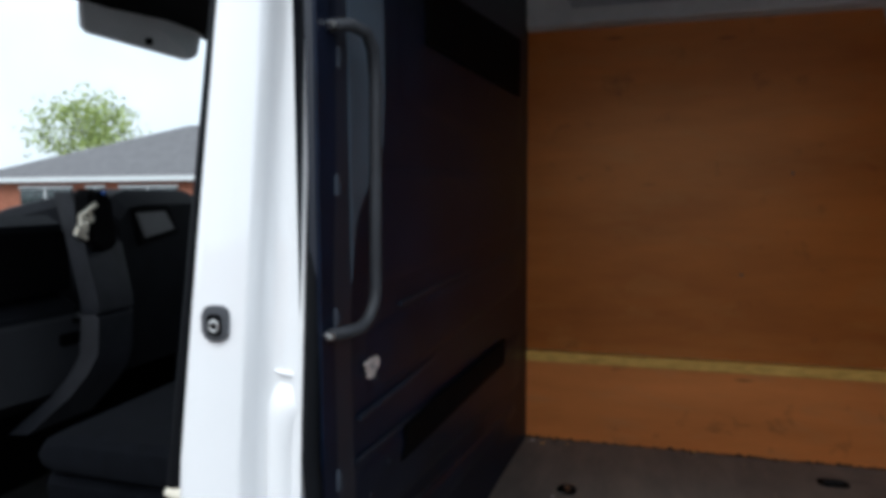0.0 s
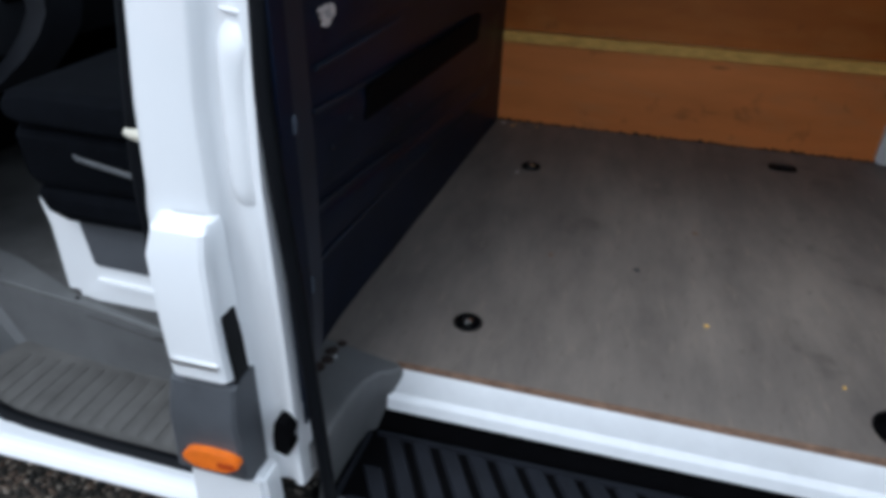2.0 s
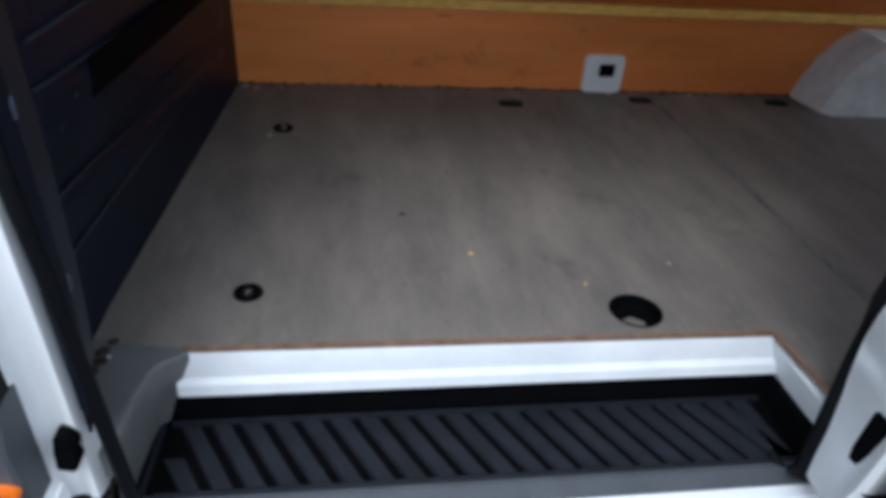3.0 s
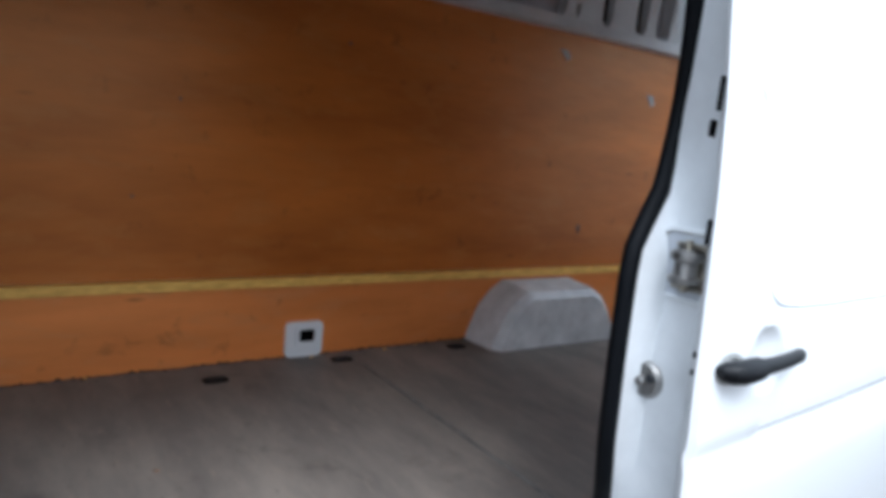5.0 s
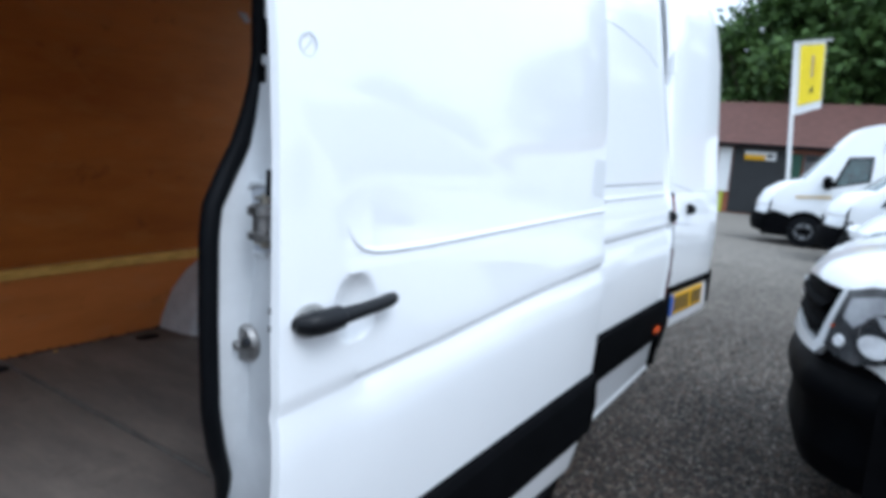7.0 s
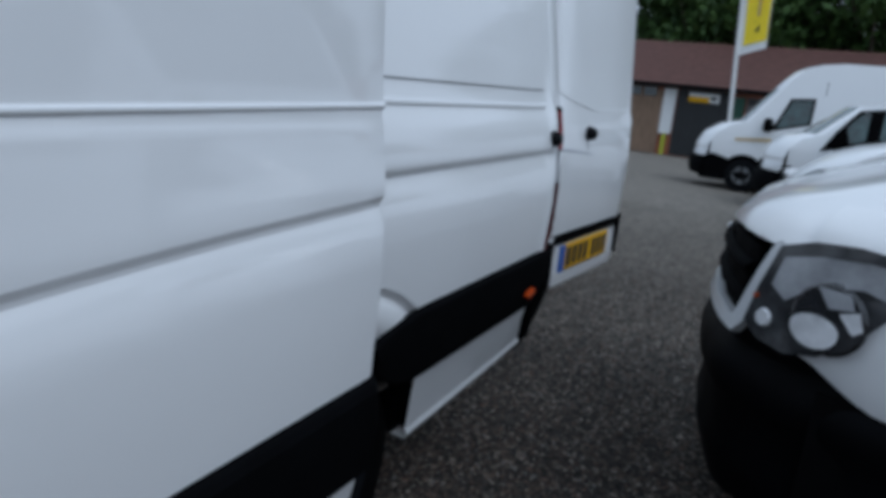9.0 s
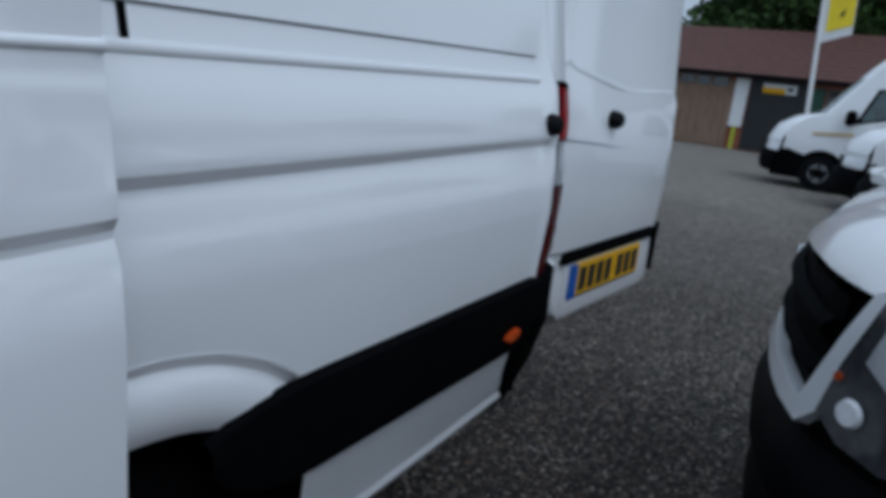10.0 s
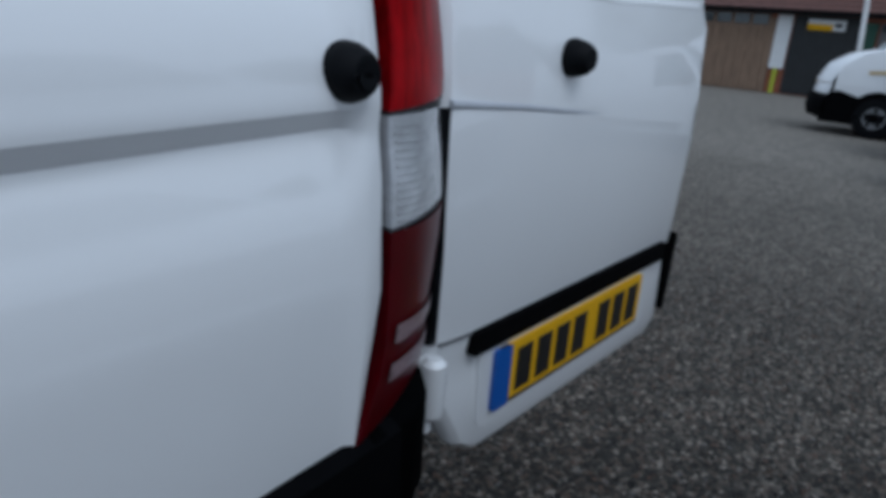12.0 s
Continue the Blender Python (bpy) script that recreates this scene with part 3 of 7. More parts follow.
    # rubber stop on the side
    knob = vpart("door_stop", tube([(3.650, y, 1.143) for y in (0.060, 0.042, 0.031, 0.020, 0.013, 0.010, 0.014)], [0.025, 0.027, 0.026, 0.022, 0.017, 0.012, 0.009], 24), RUBBER, label="round black rubber door stop", smooth=False)
    p = part("stud", tube([(3.650, y, 1.143) for y in (0.015, 0.011)], [0.007, 0.005], 14), BLACK, knob)
    p.data.transform(VM)


build_body()


HANDLE = mat("satin_black_handle", (0.0040, 0.0045, 0.006), 0.40, vary=0.2, scale=12, bump=0.05, bscale=500, spec=0.22)


def build_sliding_door():
    x0, x1 = 1.228, 2.514
    zs = sorted(set([p[0] for p in DOOR] + [0.6, 0.8, 1.3, 1.65, 1.82] + [1.070 + 0.0065 * k for k in range(21)] + [1.215 + 0.012 * k for k in range(13)]))
    cols = [(x0, 0.014), (x0 + 0.006, 0.002), (x0 + 0.02, 0.0), (1.28, 0.0), (1.31, 0.0)] + [(1.330 + 0.006 * k, 0.0) for k in range(25)] + [(1.55, 0), (1.65, 0), (1.75, 0), (1.85, 0), (1.95, 0), (2.05, 0), (2.15, 0), (2.3, 0), (x1 - 0.02, 0), (x1 - 0.006, 0.002), (x1, 0.014)]

    def lift(x, z):
        """The waist crease climbs towards the back of the door."""
        w = curve([(0.72, 0.0), (0.93, 1.0), (1.03, 1.0), (1.20, 0.0)], z)
        return z + w * curve([(1.23, 0.0), (1.65, 0.024), (1.95, 0.048), (2.15, 0.061), (2.52, 0.077)], x)

    def lean(z):
        return curve([(1.1, 0.0), (1.45, 0.0126), (1.9, 0.0126)], z)

    def dish(x, z):
        """Round finger recess behind the pull handle."""
        r2 = ((x - 1.403) / 0.053) ** 2 + ((z - 1.138) / 0.062) ** 2
        return 0.024 * (1 - r2) ** 0.8 if r2 < 1 else 0.0

    def face(x, z):
        """The door skin: flush along its front edge, pressed in behind the swage."""
        flush = curve([(0.40, -0.06), (0.50, -0.085), (0.70, -0.104), (0.90, -0.114), (0.968, -0.111), (0.993, -0.105), (1.001, -0.105), (1.015, -0.109), (1.03, -0.109), (1.205, -0.099), (1.40, -0.086), (1.55, -0.073), (1.75, -0.048), (1.90, -0.020)], z)
        u = min(1.0, max(0.0, (x - curve([(1.2, 1.36), (1.25, 1.365), (1.29, 1.350), (1.36, 1.315), (1.5, 1.26), (1.9, 1.24)], z)) / curve([(1.2, 0.10), (1.25, 0.09), (1.29, 0.11), (1.36, 0.22), (1.5, 0.38), (1.9, 0.5)], z)))
        return flush + (curve(DOOR, z) - flush) * u * u * (3 - 2 * u)

    rows = []
    for x, o in cols:
        rows.append([(x + (lean(z) if x < 1.3 else 0.0), face(x, z) + o + dish(x, z), lift(x, z)) for z in zs])
    bm = loft(rows)
    loft([[(x1, curve(DOOR, z) + 0.014, lift(x1, z)) for z in zs], [(x1 - 0.006, curve(DOOR, z) + 0.06, lift(x1, z)) for z in zs]], bm=bm)
    door = vpart("sliding_door", bm, WHITE, label="white sliding door slid fully open", smooth=False)

    def dpart(name, bm, material, label="", **kw):
        bm.transform(VM)
        return part(name, bm, material, door, label, **kw)

    # leading edge of the door: the recessed shut face between its skin and the rubber seal
    seal = [(0.30, 0.080), (0.36, 0.092), (0.42, 0.101), (0.46, 0.106), (0.50, 0.116), (0.58, 0.138), (0.66, 0.150), (0.70, 0.150), (0.73, 0.142), (0.80, 0.112), (0.87, 0.087), (0.95, 0.078), (1.10, 0.078), (1.25, 0.080), (1.35, 0.088), (1.40, 0.092), (1.45, 0.112), (1.50, 0.126), (1.55, 0.130), (1.65, 0.122), (1.75, 0.112), (1.95, 0.135)]
    sx = [(0.28, 1.268), (0.36, 1.286), (0.42, 1.297), (0.46, 1.301), (0.50, 1.310), (0.58, 1.328), (0.66, 1.341), (0.70, 1.338), (0.73, 1.325), (0.80, 1.299), (0.87, 1.264), (0.95, 1.245), (1.10, 1.240), (1.25, 1.241), (1.30, 1.250), (1.35, 1.278), (1.40, 1.310), (1.45, 1.345), (1.50, 1.370), (1.55, 1.380), (1.65, 1.372), (1.75, 1.354), (1.95, 1.345)]
    deep = [(0.40, 1.278), (0.55, 1.296), (0.70, 1.305), (0.90, 1.300), (1.02, 1.296), (1.12, 1.296), (1.18, 1.304), (1.24, 1.312), (1.33, 1.318), (1.40, 1.322), (1.50, 1.352), (1.60, 1.358), (1.95, 1.345)]
    fz = [0.36, 0.38] + [0.40 + 0.03 * k for k in range(51)]
    rows = []
    for z in fz:
        a, b = face(1.22, z) + 0.012, curve(seal, z)
        e, f, d = lean(z), curve(sx, z), curve(deep, z)
        rows.append([(1.233 + e, a, z), (1.238 + e, a + 0.014, z), (1.254 + e, a + 0.026, z), (d - 0.02, a + 0.045, z), (d, a + 0.065, z), (d + 0.002, b - 0.034, z), ((d + f) / 2 + 0.004, b - 0.018, z), (f + 0.006, b - 0.004, z), (f + 0.05, b + 0.008, z)])
    dpart("shut_face", loft(rows), WHITE_DULL, "white painted shut face of the door", smooth=True)
    line = [(curve(sx, z), curve(seal, z) - 0.003, z) for z in [0.35] + [0.36 + 0.02 * k for k in range(79)]]
    dpart("door_seal", tube(line, 0.0165, 12), RUBBER, "thick black rubber door seal", smooth=True)
    dpart("bottom_seal", tube([(1.264, 0.092, 0.353), (1.280, 0.078, 0.349), (1.312, 0.056, 0.347), (1.346, 0.034, 0.346), (1.375, 0.020, 0.346)], [0.010, 0.0085, 0.0085, 0.008, 0.007], 10), RUBBER, "thin black rubber strip under the door", smooth=True)
    # back wall of the door
    rows = [[(x, curve(seal, z) - 0.006, z) for z in fz] for x in (1.40, x1 - 0.02)]
    dpart("inner_panel", loft(rows), WHITE_DULL)
    # latch, roller bracket, holes
    dpart("door_gutter", tube([(1.252, curve(DOOR, 1.893) - 0.001, 1.893), (x1 - 0.008, curve(DOOR, 1.886) - 0.001, 1.886)], 0.0045, 8), WHITE_DULL, "pale gutter line along the door top", smooth=True)
    dpart("latch_pocket", prism(rounded(-0.040, 0.064, 1.225, 1.335, 0.022), "x", 1.3095, 1.316), PANELGREY, "shallow pressed latch pocket", bevel=0.002)
    dpart("pocket_rim", tube([(1.309, y, z) for y, z in rounded(-0.044, 0.068, 1.221, 1.339, 0.024)], 0.005, 8), WHITE_DULL, smooth=True)
    latch = dpart("roller_bracket", prism(rounded(-0.042, 0.028, 1.244, 1.320, 0.008), "x", 1.302, 1.312), BRASS, "steel roller bracket", bevel=0.003)
    for nm, prof2, m in (("roller", [(1.252, 0.018), (1.255, 0.027), (1.264, 0.028), (1.268, 0.020), (1.290, 0.020), (1.294, 0.028), (1.306, 0.028), (1.311, 0.018)], ROLLER), ("roller_pin", [(1.240, 0.007), (1.326, 0.007)], BRASS)):
        q = part(nm, tube([(1.290, 0.000, z) for z, r in prof2], [r for z, r in prof2], 20), m, latch, smooth=False)
        q.data.transform(VM)
    for z in (1.246, 1.318):
        q = part("bracket_arm", prism(rounded(1.286, 1.308, z - 0.003, z + 0.003, 0.002, 2), "y", -0.036, 0.022), BRASS, latch)
        q.data.transform(VM)
    st = dpart("striker_cup", tube([(x, 0.047, 1.068) for x in (1.298, 1.292, 1.284, 1.283)], [0.034, 0.034, 0.029, 0.020], 26), ROLLER, "round dull steel latch cup")
    q = part("striker_pin", tube([(x, 0.045, 1.068) for x in (1.284, 1.272, 1.269)], [0.010, 0.009, 0.005], 14), ROLLER, st)
    q.data.transform(VM)
    q = part("cup_bolt", tube([(x, 0.030, 1.076) for x in (1.284, 1.277)], [0.009, 0.007], 10), GREY_DK, st)
    q.data.transform(VM)
    for y, z, h in ((-0.040, 1.508, 0.013), (-0.076, 1.158, 0.005), (-0.076, 1.130, 0.005), (-0.002, 1.86, 0.009), (-0.045, 1.56, 0.026), (-0.062, 1.35, 0.020)):
        w = 0.0035 if h < 0.015 else 0.0015
        dpart("rubber_stop", box(1.238, 1.250, y - w, y + w, z - h, z + h), BLACK, bevel=0.001)
    # pull handle over its round cup: a thick pivot end and a slimmer grip
    pts = [(1.266, -0.100, 1.139), (1.269, -0.110, 1.139), (1.279, -0.120, 1.139), (1.295, -0.125, 1.140), (1.320, -0.126, 1.141), (1.338, -0.126, 1.142), (1.343, -0.126, 1.142), (1.39, -0.127, 1.144), (1.44, -0.124, 1.146), (1.468, -0.120, 1.147), (1.482, -0.115, 1.147), (1.486, -0.106, 1.147)]
    dpart("door_handle", tube(pts, [0.010, 0.015, 0.0185, 0.0200, 0.0200, 0.0190, 0.0145, 0.0125, 0.0120, 0.0125, 0.0115, 0.007], 18), HANDLE, "black plastic pull handle", smooth=False)
    dpart("handle_gasket", loft([[(1.295 + r * 1.25 * math.cos(a), y, 1.139 + r * math.sin(a)) for a in (2 * math.pi * k / 28 for k in range(28))] for r, y in ((0.0285, -0.099), (0.0275, -0.1055), (0.024, -0.1065), (0.018, -0.1060))], closed=True), GASKET, "pale grey handle gasket", smooth=True)
    # faint round mark, horizontal swage, rubbing strip
    y = face(1.303, 1.557) - 0.0012
    mark = dpart("round_mark", ring((1.303, y, 1.557), "y", 0.017, 0.0011, 24), PANELGREY, "faint round mark")
    q = part("mark_bar", tube([(1.296, y, 1.549), (1.310, y, 1.565)], 0.0011, 6), PANELGREY, mark)
    q.data.transform(VM)
    arc = [(1.372, 1.318), (1.378, 1.292), (1.388, 1.270), (1.404, 1.251), (1.426, 1.238), (1.455, 1.231), (1.50, 1.228), (1.615, 1.227), (1.955, 1.235), (x1 - 0.005, 1.247)]
    radii = [0.001, 0.0022, 0.0035, 0.0045, 0.0055, 0.006, 0.0065, 0.0065, 0.0065, 0.0065]
    dpart("swage_line", tube([(x, face(x, z) + 0.002, z) for x, z in arc], radii, 12), WHITE, smooth=True)
    rows = []
    for x in (x0 + 0.001, x0 + 0.015, 1.6, 1.9, 2.2, x1 - 0.018, x1 + 0.002):
        e = 0.012 if x in (x0 + 0.001, x1 + 0.002) else 0
        t, b = curve([(1.23, 0.690), (1.6, 0.700), (2.0, 0.720), (2.52, 0.742)], x), curve([(1.23, 0.505), (1.9, 0.528), (2.52, 0.545)], x)
        rows.append([(x, curve(DOOR, t) + 0.004, t), (x, -0.122 + e, t - 0.006), (x, -0.130 + e, t - 0.02), (x, -0.134 + e, (t + b) / 2), (x, -0.122 + e, b + 0.008), (x, -0.08, b)])
    dpart("rubbing_strip", loft(rows), TRIM, "black plastic rubbing strip")


build_sliding_door()


def build_opening():
    # pillar in front of the side door: flat outer face, stepped channel, raised lower cap
    rows = []
    for z in [0.42, 0.50, 0.56, 0.66, 0.76, 0.86, 0.92, 0.95, 0.98, 1.02, 1.1, 1.2, 1.35, 1.5, 1.65, 1.8, 1.95]:
        lean = max(0.0, z - 1.0) * 0.085
        e = curve([(0.4, -0.190), (0.6, -0.190), (0.90, -0.191), (0.94, -0.190), (1.0, -0.179), (1.05, -0.184), (1.3, -0.168), (1.65, -0.142), (1.95, -0.121)], z)
        f = curve([(0.4, 0.004), (0.7, -0.002), (1.05, -0.012), (1.65, -0.010), (1.95, -0.004)], z)
        g = curve([(0.4, -0.060), (0.7, -0.068), (0.95, -0.078), (1.1, -0.085), (1.38, -0.076), (1.95, -0.055)], z)
        rows.append([(e - 0.004, 0.12 + lean, z), (e, 0.055 + lean, z), (e + 0.008, 0.042 + lean, z), (e + 0.02, 0.040 + lean, z), (g - 0.006, 0.040 + lean, z), (g, 0.043 + lean, z), (g + 0.008, 0.060 + lean, z), (g + 0.014, 0.072 + lean, z), (g + 0.030, 0.076 + lean, z), (f - 0.022, 0.074 + lean, z), (f - 0.014, 0.066 + lean, z), (f - 0.003, 0.066 + lean, z), (f + 0.004, 0.09 + lean, z), (f, 0.15 + lean, z)])
    vpart("door_pillar", loft(rows), WHITE, label="white painted pillar between cab and side door", smooth=True)
    # pressed block low in the channel, with a shoulder above it
    rows = []
    for z, x0, x1, d in ((1.200, -0.050, -0.022, 0.0), (1.186, -0.056, -0.018, 0.016), (1.172, -0.060, -0.016, 0.025), (1.150, -0.061, -0.022, 0.026), (1.120, -0.061, -0.030, 0.026), (1.06, -0.060, -0.028, 0.026), (0.99, -0.058, -0.022, 0.025), (0.968, -0.056, -0.018, 0.016), (0.955, -0.052, -0.018, 0.0)):
        y = 0.076 + max(0.0, z - 1.0) * 0.085
        d *= 0.5
        rows.append([(x0 - 0.012, y + 0.004, z), (x0 - 0.002, y - d * 0.55, z), (x0 + 0.008, y - d, z), (x1 - 0.008, y - d, z), (x1, y - d * 0.5, z), (x1 + 0.010, y + 0.004, z)])
    vpart("pillar_boss", loft(rows), WHITE, label="pressed block in the pillar channel", smooth=True)
    vpart("pillar_bead", tube([(-0.060, 0.094, 1.214), (-0.045, 0.091, 1.212), (-0.020, 0.090, 1.209)], [0.002, 0.0035, 0.002], 10), WHITE, smooth=True)
    # lower cap with the grey corner and indicator
    rows = []
    for z, x0, x1, y in ((0.952, -0.146, -0.078, 0.036), (0.947, -0.152, -0.074, 0.018), (0.938, -0.160, -0.071, 0.006), (0.90, -0.168, -0.070, -0.004), (0.80, -0.164, -0.067, -0.010), (0.73, -0.159, -0.063, -0.013), (0.702, -0.157, -0.060, -0.012), (0.694, -0.157, -0.058, 0.01)):
        rows.append([(x0 - 0.010, 0.045, z), (x0 - 0.002, y + 0.016, z), (x0 + 0.006, y + 0.003, z), (x0 + 0.014, y, z), (x1 - 0.010, y, z), (x1 - 0.003, y + 0.004, z), (x1, y + 0.012, z), (x1 + 0.002, 0.05, z)])
    cap = vpart("pillar_cap", loft(rows), WHITE, label="white plastic pillar cover", smooth=False)
    q = part("catch", prism(rounded(-0.146, -0.070, 0.728, 0.735, 0.003), "y", -0.017, 0.0), CHROME, cap)
    q.data.transform(VM)
    rows = []
    for z, x0, x1, y in ((0.692, -0.168, -0.054, 0.010), (0.686, -0.168, -0.053, -0.008), (0.625, -0.174, -0.053, -0.020), (0.50, -0.186, -0.052, -0.012), (0.486, -0.186, -0.052, 0.0)):
        rows.append([(x0, 0.05, z), (x0 + 0.003, y + 0.006, z), (x0 + 0.010, y, z), (x1 - 0.008, y, z), (x1 - 0.002, y + 0.005, z), (x1, 0.05, z)])
    g = vpart("corner_trim", loft(rows, caps=True), GREY_TRIM, label="dark grey plastic trim block")
    lens = prism([(-0.104 + 0.050 * math.copysign(abs(math.cos(a)) ** 0.75, math.cos(a)), 0.548 + 0.019 * math.sin(a) + 0.0012 * math.cos(a)) for a in (2 * math.pi * k / 24 for k in range(24))], "y", -0.030, -0.012)
    q = part("side_indicator", lens, AMBER, g, "amber side indicator lens", bevel=0.004)
    q.data.transform(VM)
    q = part("lens_shade", prism(rounded(-0.092, -0.060, 0.538, 0.552, 0.006, 3), "y", -0.0306, -0.029), AMBER_DK, g)
    q.data.transform(VM)
    vpart("trim_foot", prism([(-0.18, 0.36), (-0.030, 0.36), (-0.036, 0.488), (-0.176, 0.488)], "y", 0.004, 0.06), WHITE, bevel=0.008)
    # black sliver in place of the dark gap beside the cap
    vpart("cap_gap", prism([(-0.062, 0.69), (-0.056, 0.69), (-0.060, 0.76), (-0.066, 0.81)], "y", 0.005, 0.042), RUBBER)
    # lock striker on the pillar
    lk = vpart("lock_striker", prism(rounded(-0.140, -0.103, 1.256, 1.301, 0.012), "y", 0.057, 0.075), GREY_TRIM, label="steel lock striker", bevel=0.002)
    q = part("striker_loop", ring((-0.120, 0.055, 1.276), "y", 0.0062, 0.0022, 16), CHROME, lk)
    q.data.transform(VM)
    q = part("striker_recess", prism(rounded(-0.130, -0.111, 1.264, 1.291, 0.006), "y", 0.054, 0.06), BLACK, lk)
    q.data.transform(VM)
    # seals: cab side and load side
    line = [(curve([(0.4, -0.206), (0.95, -0.209), (1.05, -0.205), (1.65, -0.154), (1.95, -0.128)], z), 0.075 + max(0, z - 1) * 0.085, z) for z in [0.44 + 0.05 * k for k in range(31)]]
    vpart("cab_seal", tube(line, 0.0115, 8), RUBBER, label="black rubber cab door seal", smooth=True)
    line = [(curve([(0.30, 0.060), (0.43, 0.044), (0.66, 0.030), (0.83, 0.020), (1.02, 0.004), (1.12, -0.006), (1.65, -0.002), (1.95, 0.008)], z) + 0.004, 0.066 + max(0, z - 1) * 0.085, z) for z in [0.36 + 0.05 * k for k in range(33)]]
    vpart("load_seal", tube(line, 0.0125, 8), RUBBER, label="black rubber side door seal", smooth=True)
    vpart("rubber_buffer", prism([(-0.032, 0.525), (-0.006, 0.518), (0.002, 0.535), (-0.004, 0.550), (0.004, 0.568), (-0.008, 0.590), (-0.024, 0.592), (-0.028, 0.565)], "y", 0.036, 0.07), BLACK, label="black rubber door buffer", bevel=0.003)
    vpart("rubber_buffer", prism([(1.292, 0.435), (1.325, 0.440), (1.335, 0.50), (1.320, 0.525), (1.328, 0.545), (1.310, 0.590), (1.290, 0.585), (1.284, 0.50)], "y", -0.02, 0.02), BLACK, label="black rubber door buffer", bevel=0.003)
    vpart("drain_hose", tube([(1.262, 0.150, 0.335), (1.275, 0.125, 0.318), (1.310, 0.105, 0.312), (1.36, 0.088, 0.314), (1.41, 0.070, 0.320), (1.46, 0.060, 0.325)], 0.010, 10), RUBBER, label="black rubber hose end at the step", smooth=True)
    # sill and step
    vpart("sill_riser", prism([(0.337, 0.487), (0.330, 0.470), (0.326, 0.432), (0.316, 0.420), (0.312, 0.396), (0.355, 0.396), (0.355, 0.487)], "x", 0.070, 1.36), WHITE_DULL, label="white painted riser under the load floor")
    vpart("riser_return", loft([[(1.322, 0.350, 0.474), (1.352, 0.345, 0.385), (1.46, 0.36, 0.385), (1.46, 0.36, 0.474)], [(1.318, 0.13, 0.474), (1.352, 0.13, 0.385), (1.46, 0.13, 0.385), (1.46, 0.13, 0.474)]], closed=True, caps=True), WHITE_DULL)
    # step well and ribbed tread in a shallow tray
    bm = box(-0.02, 1.40, 0.13, 0.34, 0.300, 0.318)
    box(-0.02, 1.40, 0.326, 0.345, 0.318, 0.386, bm)
    box(1.336, 1.40, 0.13, 0.326, 0.318, 0.384, bm)
    tray = vpart("step_tread", bm, BLACK, label="black ribbed plastic entrance step")
    for nm, y0, y1 in (("tray_lip", 0.306, 0.313), ("tray_lip", 0.131, 0.139)):
        q = part(nm, box(0.05, 1.325, y0, y1, 0.318, 0.3295), RIB, tray)
        q.data.transform(VM)
    bm = loft([[(0.050, 0.222, 0.318), (0.052, 0.218, 0.3275), (0.088, 0.218, 0.3275), (0.092, 0.222, 0.318)], [(0.094, 0.143, 0.318), (0.098, 0.143, 0.3275), (0.130, 0.143, 0.3275), (0.134, 0.143, 0.318)]], caps=True)
    q = part("rib", bm, RIB, tray)
    q.data.transform(VM)
    q = part("tray_lip", loft([[(0.030, 0.306, 0.318), (0.031, 0.306, 0.3295), (0.037, 0.306, 0.3295), (0.038, 0.306, 0.318)], [(0.024, 0.139, 0.318), (0.025, 0.139, 0.3295), (0.031, 0.139, 0.3295), (0.032, 0.139, 0.318)]], caps=True), RIB, tray)
    q.data.transform(VM)
    x = 0.066
    while x < 1.29:
        w, c = min(0.088, 1.318 - x - 0.04), 0.036
        bm = loft([[(x, 0.303, 0.318), (x + 0.004, 0.303, 0.3275), (x + c, 0.303, 0.3275), (x + c + 0.004, 0.303, 0.318)], [(x + w, 0.143, 0.318), (x + w + 0.004, 0.143, 0.3275), (x + w + c, 0.143, 0.3275), (x + w + c + 0.004, 0.143, 0.318)]], caps=True)
        q = part("rib", bm, RIB, tray)
        q.data.transform(VM)
        x += 0.0595
    vpart("step_edge", prism([(0.085, 0.30), (0.14, 0.30), (0.14, 0.322), (0.12, 0.326), (0.085, 0.318)], "x", 0.0, 1.42), GREY_TRIM, bevel=0.003)
    vpart("sill", prism([(0.02, 0.20), (0.10, 0.20), (0.10, 0.312), (0.06, 0.308), (0.03, 0.285), (0.015, 0.25)], "x", -0.02, 1.60), WHITE, label="white painted side sill")
    rim = [(0.098, 0.330), (0.081, 0.313), (0.060, 0.304), (0.041, 0.274), (0.031, 0.218), (0.028, 0.14), (0.030, 0.085)]
    low = [(0.080, 0.345), (0.045, 0.332), (0.024, 0.310), (0.019, 0.278), (0.014, 0.209), (0.013, 0.161), (0.014, 0.085)]
    rows = [[(x - 0.012, y + 0.004, 0.4965) for x, y in rim], [(x - 0.004, y + 0.001, 0.4975) for x, y in rim], [(x, y, 0.494) for x, y in rim], [(x + 0.001, y - 0.001, 0.486) for x, y in rim]]
    rows += [[(a + (c - a) * u, b + (d - b) * u, 0.486 - 0.176 * u) for (a, b), (c, d) in zip(rim, low)] for u in (0.3, 0.65, 1.0)]
    vpart("step_cheek", loft(rows), GREY, label="grey moulded step end", smooth=True)
    vpart("step_cheek_top", prism([(-0.13, 0.09), (0.020, 0.09), (0.018, 0.14), (0.021, 0.218), (0.031, 0.276), (0.052, 0.308), (0.075, 0.318), (0.090, 0.335), (0.085, 0.36), (-0.13, 0.385)], "z", 0.44, 0.4965), GREY)
    vpart("underfloor", box(-0.1, REAR, 0.36, 1.85, 0.36, 0.47), BLACK)
